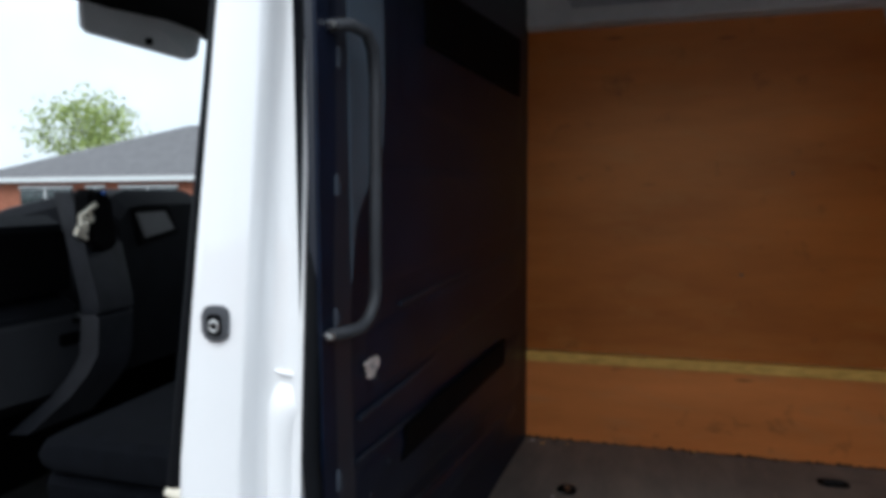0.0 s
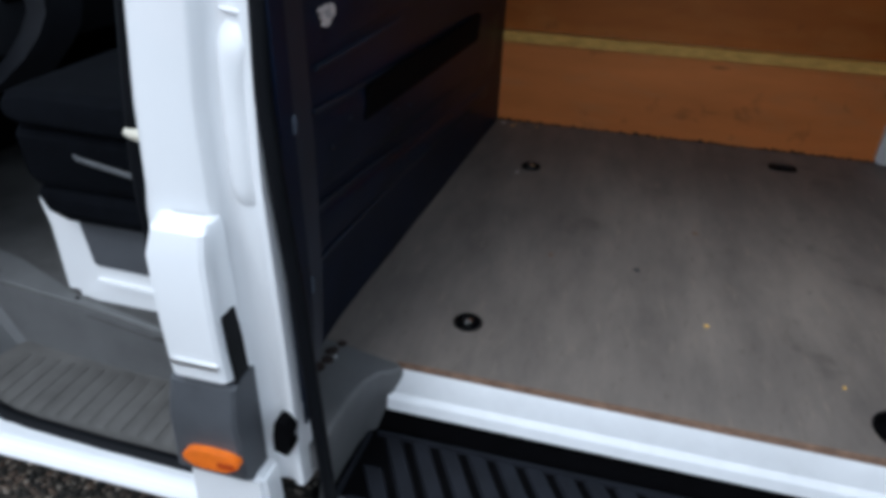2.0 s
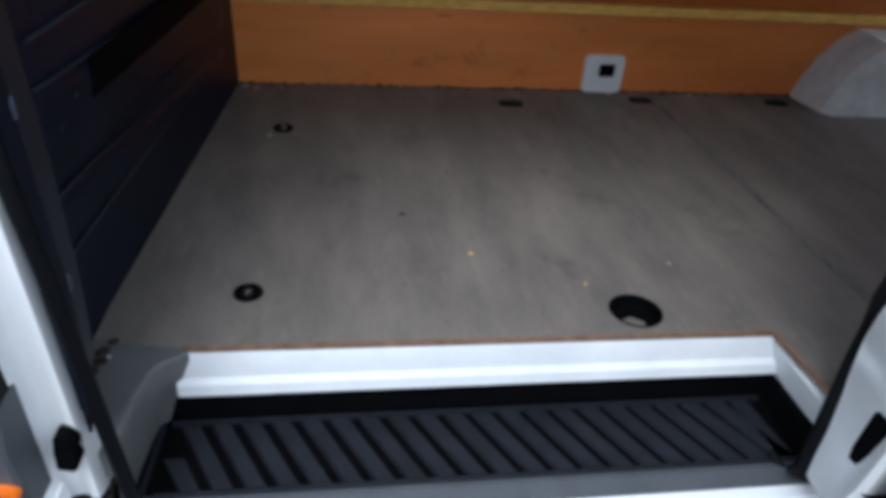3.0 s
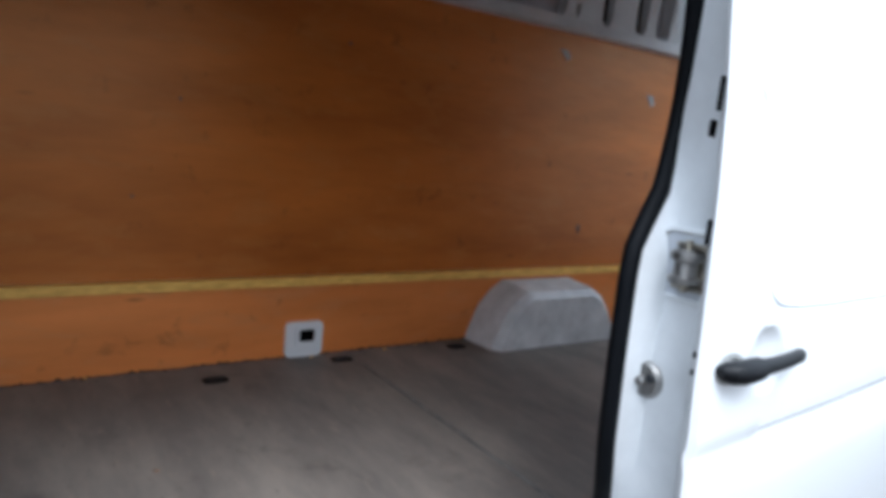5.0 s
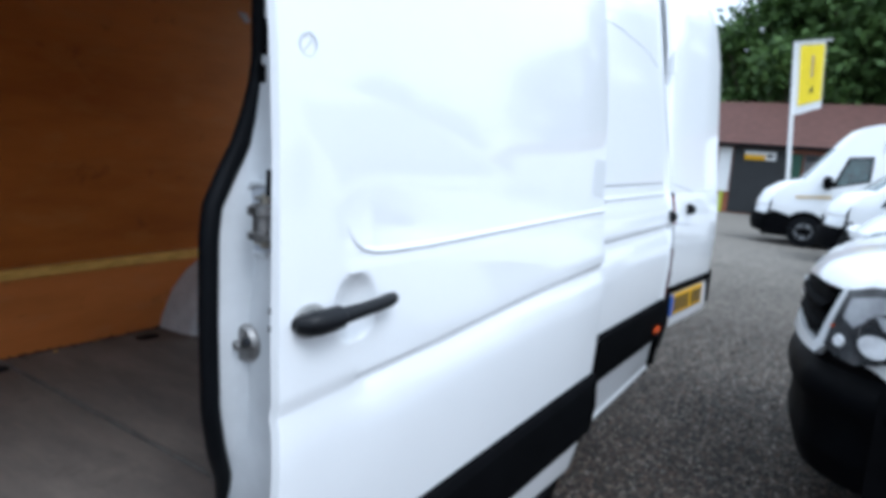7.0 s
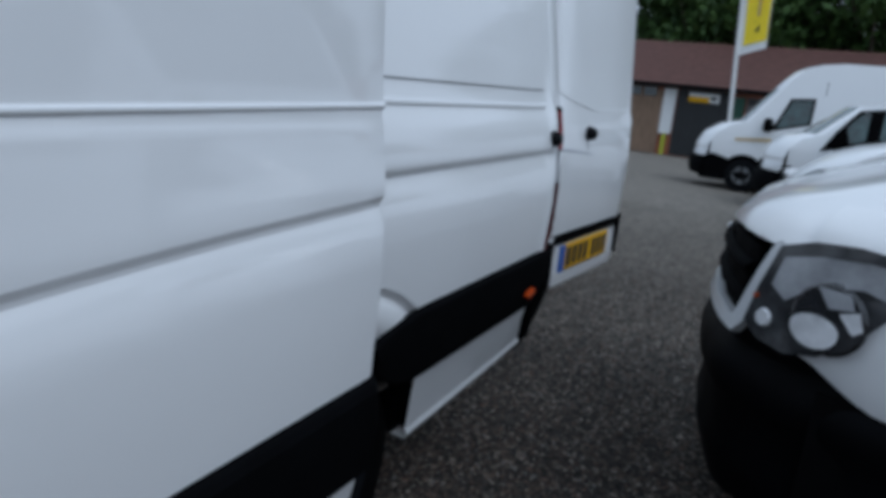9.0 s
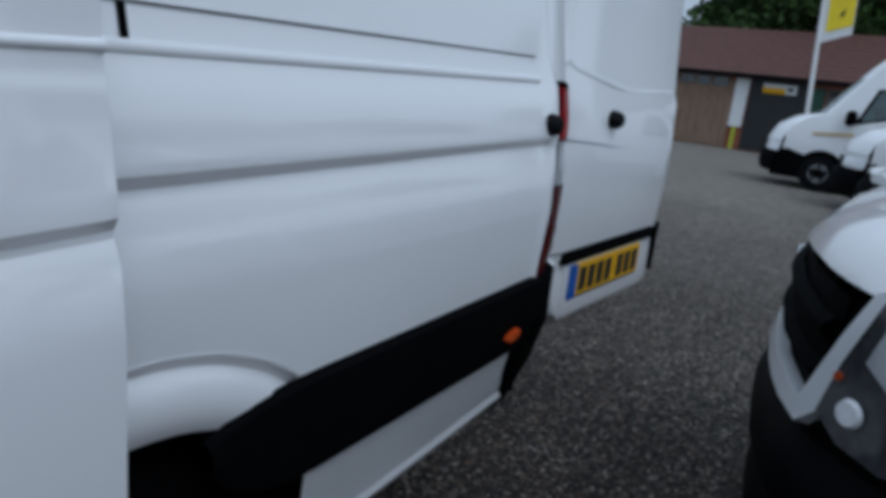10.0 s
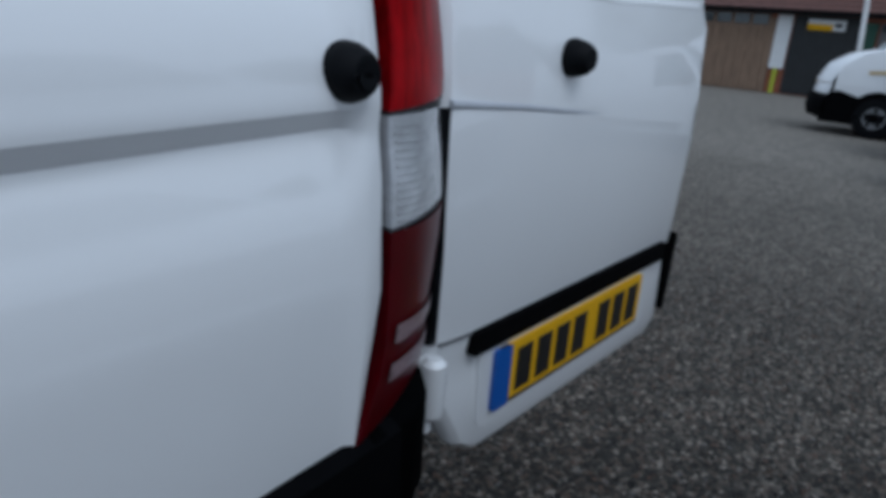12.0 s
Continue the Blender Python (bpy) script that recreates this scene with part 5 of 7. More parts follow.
    for x, o in ((3.885, 0.03), (3.888, 0.017), (3.894, 0.008), (3.903, 0.002), (3.918, 0.0), (4.1, 0), (4.4, 0), (4.662, 0), (4.700, 0.006), (4.719, 0.02), (4.725, 0.05)):
        rows.append([(x + (curve(front, z) if x < 4.0 else curve(free, z) if x > 4.5 else 0.0), curve(prof, z) + o, z) for z in zs])
    bm = loft(rows)
    loft([[(x, y + 0.05, z) for x, y, z in row] for row in (rows[0], rows[2], rows[5], rows[-1])], bm=bm)
    door = vpart("rear_door", swing(bm), WHITE, label="white rear door standing open", smooth=False)

    def dpart(name, bm, m, label="", **kw):
        swing(bm).transform(VM)
        return part(name, bm, m, door, label, **kw)

    dpart("black_strip", prism(rounded(3.980, 4.652, 0.708, 0.748, 0.006), "y", 0.096, 0.125), BLACK, "black plastic strip over the plate", bevel=0.003)
    dpart("panel_gap", prism([(3.908, 0.749), (3.982, 0.744), (3.982, 0.749), (3.908, 0.754)], "y", 0.1035, 0.115), GREY_MID)
    dpart("plate_recess", prism(rounded(4.008, 4.60, 0.560, 0.712, 0.02), "y", 0.1025, 0.12), WHITE, bevel=0.004)
    # crease in grey, not door white: its shadow line is put into the colour
    dpart("door_crease", tube([(3.90, 0.1085, 1.089), (4.05, 0.1085, 1.077), (4.165, 0.1088, 1.064), (4.28, 0.1092, 1.053), (4.37, 0.1095, 1.043), (4.405, 0.1105, 1.033)], [0.0065, 0.0065, 0.0065, 0.006, 0.005, 0.002], 12), PANELGREY, smooth=True)
    dpart("swage_line", tube([(3.90, 0.146, 1.30), (3.94, 0.144, 1.282), (4.03, 0.142, 1.268), (4.126, 0.140, 1.254), (4.25, 0.138, 1.234), (4.33, 0.138, 1.226), (4.42, 0.138, 1.228), (4.67, 0.138, 1.232)], 0.016, 14), WHITE, smooth=True)
    dpart("edge_slot", prism([(4.704, 0.567), (4.714, 0.567), (4.722, 0.752), (4.711, 0.756)], "y", 0.099, 0.14), BLACK, "black rubber edge strip", bevel=0.002)
    pl = dpart("number_plate", prism(rounded(4.046, 4.555, 0.586, 0.697, 0.006), "y", 0.096, 0.1065), YELLOW, "yellow rear number plate")
    bits = [("blue_band", prism(rounded(4.040, 4.083, 0.586, 0.697, 0.005), "y", 0.0945, 0.1060), BLUE), ("plate_foot", box(4.086, 4.552, 0.0950, 0.0970, 0.5875, 0.5925), INK)]
    for k in range(7):
        x = 4.100 + k * 0.0605 + (0.030 if k > 3 else 0)
        bits.append(("character_bar", box(x, x + 0.044, 0.0945, 0.098, 0.603, 0.682), INK))
    for name, bm, m in bits:
        swing(bm).transform(VM)
        part(name, bm, m, pl)
    dpart("door_stop", tube([(4.175, y, 1.143) for y in (0.118, 0.103, 0.090, 0.080, 0.074, 0.073)], [0.027, 0.029, 0.026, 0.022, 0.017, 0.012], 24), RUBBER, "round black rubber door stop")
    dpart("hinge", tube([(3.889, 0.096, z) for z in (0.645, 0.652, 0.70, 0.735, 0.742)], [0.009, 0.016, 0.019, 0.018, 0.010], 16), WHITE, "white door hinge")
    dpart("hinge_leaf", box(3.86, 3.915, 0.112, 0.125, 0.63, 0.735), WHITE, bevel=0.004)
    dpart("hinge_bolt", tube([(3.884, 0.104, z) for z in (0.620, 0.624, 0.640, 0.646)], [0.006, 0.010, 0.010, 0.006], 12), WHITE_DULL)
    dpart("hinge", tube([(3.875, 0.16, 1.80), (3.875, 0.165, 1.90)], 0.014, 12), WHITE)
    dpart("edge_gap", tube([(3.900, curve(prof, z) + 0.010, z) for z in (0.755, 0.9, 1.085)], 0.009, 10), RUBBER, "black rubber edge strip", smooth=True)
    dpart("edge_seal", tube([(3.884, curve(prof, z) + 0.03, z) for z in (0.60, 0.8, 1.1, 1.22)], 0.008, 8), GREY_DK, smooth=True)


build_rear()


CLOTHY = mat("pale_visor_vinyl", (0.78, 0.79, 0.80), 0.6, vary=0.05)
GREY_FLOOR = mat("dark_rubber_mat", (0.055, 0.054, 0.053), 0.7, vary=0.3, scale=5, second=(0.030, 0.029, 0.028), bump=0.2, bscale=300)
GREY_STEP = mat("worn_step_plastic", (0.098, 0.094, 0.089), 0.6, vary=0.2, scale=7, second=(0.066, 0.063, 0.059), bump=0.15, bscale=300)
PINE_PALE = mat("cream_plastic", (0.60, 0.56, 0.46), 0.5, vary=0.1)


def build_cab():
    # floor, step well, seat base
    edge = [(-0.08, 0.325, 0.365), (-0.47, 0.330, 0.366), (-0.68, 0.364, 0.374), (-0.86, 0.383, 0.388), (-1.03, 0.404, 0.396)]
    vpart("cab_floor", prism([(x, y) for x, y, _ in edge] + [(-1.10, 0.10), (-1.75, 0.10), (-1.75, 1.9), (-0.08, 1.9)], "z", 0.43, 0.455), GREY_FLOOR, label="grey rubber cab floor")
    rows = [[(x, y + 0.004, 0.4555), (x, y - 0.001, 0.450), (x + (0.10 if x < -1 else 0.0), f, 0.279)] for x, y, f in edge]
    rows += [[(-1.058, 0.392, 0.4555), (-1.056, 0.388, 0.450), (-0.940, 0.375, 0.279)], [(-1.075, 0.33, 0.4555), (-1.072, 0.33, 0.450), (-0.948, 0.33, 0.279)], [(-1.10, 0.10, 0.4555), (-1.097, 0.10, 0.450), (-0.955, 0.10, 0.279)]]
    vpart("floor_kick", loft(rows), GREY, label="grey moulded step wall", smooth=False)
    inner = [(-0.08, 0.340), (-0.47, 0.349), (-0.73, 0.402), (-0.97, 0.494), (-1.23, 0.560), (-1.60, 0.62)]
    outer = [(-0.08, 0.329), (-0.47, 0.334), (-0.68, 0.368), (-0.86, 0.387), (-1.04, 0.405), (-1.30, 0.45)]
    lip = vpart("floor_lip", loft([[(a, b, 0.4555), (a + 0.002, b - 0.004, 0.4605), (c + (a - c) * 0.1, d + 0.004, 0.4605), (c, d, 0.4555)] for (a, b), (c, d) in zip(inner, outer)]), GREY, label="pale grey edge of the cab floor mat")
    for x, y in ((-0.985, 0.425), (-0.72, 0.386)):
        q = part("screw", tube([(x, y, 0.460), (x, y, 0.4635)], [0.006, 0.004], 10), BLACK, lip)
        q.data.transform(VM)
    vpart("cab_step", box(-1.10, -0.12, 0.152, 0.40, 0.262, 0.280), GREY_STEP, label="worn brownish-grey plastic cab step")
    x = -0.90
    while x < -0.25:
        vpart("step_rib", prism([(0.185, 0.279), (0.195, 0.2822), (0.35, 0.2822), (0.36, 0.279)], "x", x, x + 0.022), GREY_STEP)
        x += 0.042
    vpart("cab_sill", prism([(0.150, 0.20), (0.150, 0.285), (0.11, 0.287), (0.090, 0.279), (0.082, 0.264), (0.095, 0.240)], "x", -1.4, -0.16), WHITE, label="white painted cab sill", bevel=0.004)
    vpart("sill_corner", prism([(-0.60, 0.140), (-0.693, 0.152), (-0.834, 0.174), (-0.920, 0.222), (-0.975, 0.30), (-1.4, 0.42), (-1.4, 0.12), (-0.60, 0.12)], "z", 0.20, 0.283), WHITE, bevel=0.004)
    vpart("cab_sill_seal", tube([(-1.12, 0.42, 0.300), (-0.975, 0.300, 0.290), (-0.916, 0.226, 0.286), (-0.834, 0.180, 0.285), (-0.76, 0.164, 0.284), (-0.693, 0.157, 0.284), (-0.5, 0.150, 0.284), (-0.16, 0.147, 0.284)], 0.016, 10), RUBBER, label="black rubber door sill seal", smooth=True)
    sb = vpart("seat_base", prism([(-0.764, 0.712), (-0.720, 0.458), (-0.535, 0.432), (-0.15, 0.42), (-0.15, 0.70), (-0.60, 0.672), (-0.67, 0.672), (-0.73, 0.695)], "y", 0.40, 0.42), WHITE, label="white sheet-metal seat base", bevel=0.004)
    for nm, bm, m in (("base_panel", prism([(-0.664, 0.665), (-0.652, 0.566), (-0.645, 0.560), (-0.20, 0.548), (-0.20, 0.68)], "y", 0.394, 0.404), GREY_TRIM), ("base_front", box(-0.77, -0.73, 0.42, 1.2, 0.46, 0.7), WHITE), ("base_bead", prism([(-0.655, 0.522), (-0.650, 0.510), (-0.2, 0.490), (-0.2, 0.505)], "y", 0.391, 0.402), WHITE)):
        bm.transform(VM)
        part(nm, bm, m, sb)
    # cushion, two padded tiers under it, rail of the height lever
    rows = []
    for y, e in ((0.330, 0.04), (0.340, 0.016), (0.360, 0.003), (0.42, 0.0), (0.75, -0.004), (1.15, 0.0), (1.20, 0.03)):
        rows.append([(-0.705 + e, y, 0.905 + e * 0.3), (-0.730 + e, y, 0.920), (-0.738 + e, y, 0.945 - e * 0.4), (-0.722 + e, y, 0.966 - e * 0.8), (-0.66, y, 0.978 - e), (-0.40, y, 0.978 - e), (-0.20, y, 0.972 - e), (-0.15, y, 0.905)])
    seat = vpart("passenger_seat", loft(rows, closed=True, caps=True), FABRIC, label="black cloth bench seat cushion", smooth=False)
    tiers = []
    for zs, front in (((0.905, 0.894, 0.878, 0.80, 0.772, 0.764), ((0.03, -0.70), (0.008, -0.722), (0.0, -0.728), (0.0, -0.722), (0.010, -0.716), (0.03, -0.70))), ((0.768, 0.758, 0.745, 0.715, 0.690, 0.680), ((0.03, -0.70), (0.010, -0.716), (0.004, -0.720), (0.004, -0.705), (0.016, -0.672), (0.04, -0.62)))):
        rows = []
        for z, (e, x) in zip(zs, front):
            rows.append([(x + 0.03, 1.15, z), (x, 0.42, z), (x + 0.004, 0.360 + e, z), (x + 0.018, 0.346 + e, z), (-0.30, 0.346 + e, z), (-0.15, 0.346 + e, z)])
        tiers.append(loft(rows))
    for nm, bm, m in (("seat_valance", tiers[0], FABRIC), ("seat_skirt", tiers[1], FABRIC), ("seat_core", box(-0.68, -0.16, 0.375, 1.14, 0.69, 0.91), BLACK), ("seat_lever", tube([(-0.575, 0.338, 0.857), (-0.563, 0.332, 0.854), (-0.52, 0.332, 0.846), (-0.40, 0.334, 0.824)], [0.003, 0.0052, 0.0056, 0.0056], 8), LEVER), ("backrest", prism([(-0.30, 0.95), (-0.22, 0.90), (-0.06, 1.45), (-0.07, 1.7), (-0.13, 1.70), (-0.18, 1.45)], "y", 0.40, 1.2), FABRIC)):
        bm.transform(VM)
        part(nm, bm, m, seat)
    vpart("belt_stud", tube([(-0.190, 0.074, 1.040), (-0.204, 0.070, 1.043), (-0.212, 0.068, 1.046)], [0.010, 0.008, 0.005], 10), PINE_PALE, label="cream plastic stud on the pillar edge", smooth=True)
    # dashboard and its parts
    rows = []
    for y in (0.12, 0.16, 0.5, 0.86, 0.90):
        e = 0.03 if y in (0.12, 0.90) else 0.0
        rows.append([(-1.62, y, 1.33), (-1.45, y, 1.375 - e), (-1.22, y, 1.385 - e), (-1.17 - e, y, 1.36 - e), (-1.20 - e, y, 1.16), (-1.14 - e, y, 1.125), (-1.13 - e, y, 1.10), (-1.17 - e, y, 0.96), (-1.30, y, 0.82), (-1.62, y, 0.80)])
    dash = vpart("dashboard", loft(rows, closed=True, caps=True), CABBLACK, label="dark grey moulded dashboard", smooth=False)

    def cpart(nm, bm, m, label="", **kw):
        bm.transform(VM)
        return part(nm, bm, m, dash, label, **kw)

    cpart("storage_recess", prism([(0.15, 1.34), (0.88, 1.34), (0.88, 1.17), (0.15, 1.17)], "x", -1.21, -1.165), BLACK)
    cpart("glovebox_lid", prism([(0.14, 1.115), (0.90, 1.105), (0.88, 0.96), (0.80, 0.90), (0.14, 0.93)], "x", -1.155, -1.118), GREY_DK, "dark grey glovebox lid", bevel=0.006)
    cpart("glovebox_catch", prism(rounded(0.785, 0.888, 1.026, 1.060, 0.008), "x", -1.125, -1.110), BLACK)
    cpart("catch_knob", box(-1.118, -1.108, 0.83, 0.85, 1.085, 1.10), BLACK)
    rows = []
    for z, x, y0, y1 in ((1.45, -1.16, 0.88, 1.02), (1.32, -1.10, 0.855, 1.02), (1.15, -1.05, 0.845, 1.005), (1.112, -1.045, 0.842, 1.0), (1.106, -1.062, 0.842, 1.0), (1.098, -1.045, 0.840, 0.998), (1.0, -1.04, 0.825, 0.985), (0.95, -1.045, 0.79, 0.97), (0.90, -1.06, 0.74, 0.935), (0.82, -1.12, 0.66, 0.90)):
        rows.append([(x - 0.05, y0, z), (x, y0 + 0.012, z), (x, y1 - 0.012, z), (x - 0.05, y1, z)])
    cpart("console_rib", loft(rows), RIB, "curved grey console rib", smooth=True)
    rows = []
    for y, e in ((1.00, 0.05), (1.03, 0.015), (1.08, 0.0), (1.36, 0.0), (1.43, 0.02), (1.47, 0.07)):
        rows.append([(-1.6, y, 1.40 - e), (-1.30, y, 1.46 - e), (-1.14, y, 1.455 - e), (-1.09, y, 1.41 - e), (-1.10, y, 1.2), (-1.12, y, 0.9), (-1.6, y, 0.85)])
    cpart("instrument_pod", loft(rows, closed=True, caps=True), CABBLACK, "black instrument binnacle", smooth=False)
    cpart("display", prism([(1.060, 1.384), (1.195, 1.387), (1.238, 1.328), (1.098, 1.305)], "x", -1.10, -1.082), GREY, "blank grey display", bevel=0.003)
    cpart("display_frame", prism([(1.040, 1.403), (1.215, 1.405), (1.262, 1.312), (1.085, 1.283)], "x", -1.10, -1.088), BLACK)
    cpart("driver_dash", box(-1.50, -1.2, 1.47, 1.88, 0.85, 1.40), BLACK, bevel=0.03)
    # tangle of leads over the phone holder
    rnd = random.Random(5)
    cpart("phone_holder", prism([(0.862, 1.452), (0.89, 1.462), (0.945, 1.435), (0.96, 1.29), (0.90, 1.275), (0.862, 1.30)], "x", -1.13, -1.06), BLACK, "black phone holder", bevel=0.012)
    pts = [(-1.05 + 0.02 * rnd.random(), 0.785 + 0.026 * math.sin(k * 1.3) + 0.0035 * k, 1.325 + 0.0052 * k + 0.012 * math.cos(k * 2.1)) for k in range(16)]
    cpart("white_lead", tube(pts, 0.0065, 6), PINE_PALE, "bundled cream lead", smooth=True)
    pts = [(-1.07, 0.90 + 0.02 * math.sin(k), 1.40 + 0.006 * k) for k in range(9)]
    cpart("blue_lead", tube(pts, 0.006, 6), BLUE, smooth=True)
    # windscreen, visor, header and cab shell
    rows = []
    for y in (0.10, 0.4, 0.7, 1.0, 1.3, 1.6, 1.90):
        x = -1.76 + 0.31 * ((y - 1.0) / 0.9) ** 2
        rows.append([(x, y, 1.30), (x + 0.33, 1.0 + (y - 1.0) * 0.95, 1.66), (x + 0.62, 1.0 + (y - 1.0) * 0.89, 1.98)])
    ws = vpart("windscreen", loft(rows), GLASS, label="clear windscreen", smooth=True)
    ws.visible_shadow = False
    vs = vpart("sun_visor", prism([(0.915, 2.03), (0.915, 1.916), (0.93, 1.900), (1.38, 1.904), (1.44, 1.93), (1.47, 2.03)], "x", -1.13, -1.112), CLOTHY, label="pale grey sun visor folded down", bevel=0.006)
    q = part("visor_clip", tube([(-1.112, 1.179, 1.926), (-1.10, 1.179, 1.926)], 0.011, 12), BLACK, vs)
    q.data.transform(VM)
    rows = []
    for k in range(9):
        y = 0.62 + 0.13 * k
        rows.append([(-1.28, y, 2.075), (-1.12, y, 2.015 - 0.025 * math.sin(k * 0.8) - 0.004 * k), (-0.9, y, 2.03), (-0.35, y, 2.075)])
    vpart("roof_lining", loft(rows), BLACK, label="dark cab headlining", smooth=True)
    vpart("cab_roof", box(-1.30, -0.33, 0.15, 1.85, 2.08, 2.12), WHITE)
    vpart("front_header", box(-1.20, -1.08, 0.2, 1.8, 2.03, 2.09), WHITE_DULL)
    vpart("bonnet", loft([[(-1.72, 0.15, 1.28), (-1.72, 1.85, 1.28)], [(-2.5, 0.25, 1.12), (-2.5, 1.75, 1.12)], [(-2.62, 0.3, 0.95), (-2.62, 1.7, 0.95)], [(-2.65, 0.3, 0.4), (-2.65, 1.7, 0.4)]]), WHITE)
    bm = box(-1.80, -0.1, 1.90, 1.96, 0.4, 1.28)
    vpart("driver_door", bm, WHITE)
    vpart("door_card", box(-1.80, -0.14, 1.86, 1.90, 0.40, 1.30), CABBLACK, label="dark door lining", bevel=0.01)
    for a, b in (((-1.47, 0.08, 1.28), (-0.85, 0.17, 2.02)), ((-1.45, 1.93, 1.28), (-0.83, 1.83, 2.02)), ((-0.2, 1.93, 1.25), (-0.2, 1.80, 2.02))):
        vpart("screen_pillar", tube([a, b], 0.045, 8), WHITE, smooth=True)
    vpart("cab_side", box(-2.6, -1.30, 0.05, 0.10, 0.45, 1.22), WHITE)
    vpart("firewall", box(-1.66, -1.60, 0.08, 1.9, 0.25, 1.0), BLACK, label="dark front footwell wall")
    vpart("cab_bulkhead", box(-0.13, -0.11, 0.12, 1.9, 0.45, 2.02), GREY_DK)


build_cab()


# ---- the yard round the van ----
LEAF = mat("green_leaf", (0.060, 0.105, 0.026), 0.6, vary=0.5, scale=1.2, second=(0.016, 0.040, 0.010), spec=0.22)
LEAF_PALE = mat("spring_leaf", (0.38, 0.44, 0.15), 0.6, vary=0.3, scale=1.5, second=(0.22, 0.29, 0.08), spec=0.3)
BARK = mat("grey_bark", (0.11, 0.09, 0.07), 0.9, vary=0.35, scale=10, bump=0.6, bscale=40)
ROOFRED = mat("brown_red_roof_tile", (0.092, 0.040, 0.031), 0.85, vary=0.25, scale=4, bump=0.3, bscale=20)
SLATE = mat("grey_roof_tile", (0.12, 0.115, 0.12), 0.8, vary=0.2, scale=3, bump=0.3, bscale=20)
BRICK = mat("red_brick", (0.36, 0.13, 0.075), 0.85, vary=0.3, scale=6)
TIMBER = mat("weathered_timber", (0.23, 0.155, 0.105), 0.85, vary=0.3, scale=3, stretch=(1, 6, 0.6), bump=0.3)
DARKGATE = mat("dark_painted_steel", (0.018, 0.020, 0.022), 0.6, vary=0.2, scale=4)
GREEN = mat("dark_green_paint", (0.012, 0.065, 0.04), 0.5, vary=0.1)
LIME = mat("yellow_green_paint", (0.42, 0.46, 0.03), 0.6, vary=0.15)
CLOTH = mat("white_cloth", (0.75, 0.76, 0.76), 0.8, vary=0.05)
SAND = mat("tan_decal", (0.52, 0.40, 0.22), 0.5, vary=0.08)
SILVER = mat("silver_paint", (0.70, 0.72, 0.74), 0.3, vary=0.04, coat=0.6)
LENSDARK = mat("headlamp_inside", (0.050, 0.052, 0.056), 0.2, vary=0.5, scale=14, coat=1.0)
REFLECTOR = mat("bright_reflector", (0.75, 0.76, 0.78), 0.15, vary=0.2, scale=18, coat=1.0)


BUMPER = mat("black_bumper_plastic", (0.0024, 0.0026, 0.0034), 0.5, vary=0.2, scale=9, bump=0.05, bscale=300, spec=0.04)
BOWL = mat("smoked_lamp_bowl", (0.020, 0.021, 0.024), 0.25, vary=0.5, scale=25, coat=0.6)
LENSPALE = mat("frosted_lens", (0.36, 0.37, 0.39), 0.2, vary=0.3, scale=9, coat=0.6)
TEAL = mat("tinted_side_glass", (0.025, 0.055, 0.055), 0.06, vary=0.8, scale=3.0, coat=1.0)
RIMGREY = mat("grey_steel_rim", (0.16, 0.165, 0.17), 0.5, vary=0.4, scale=14)


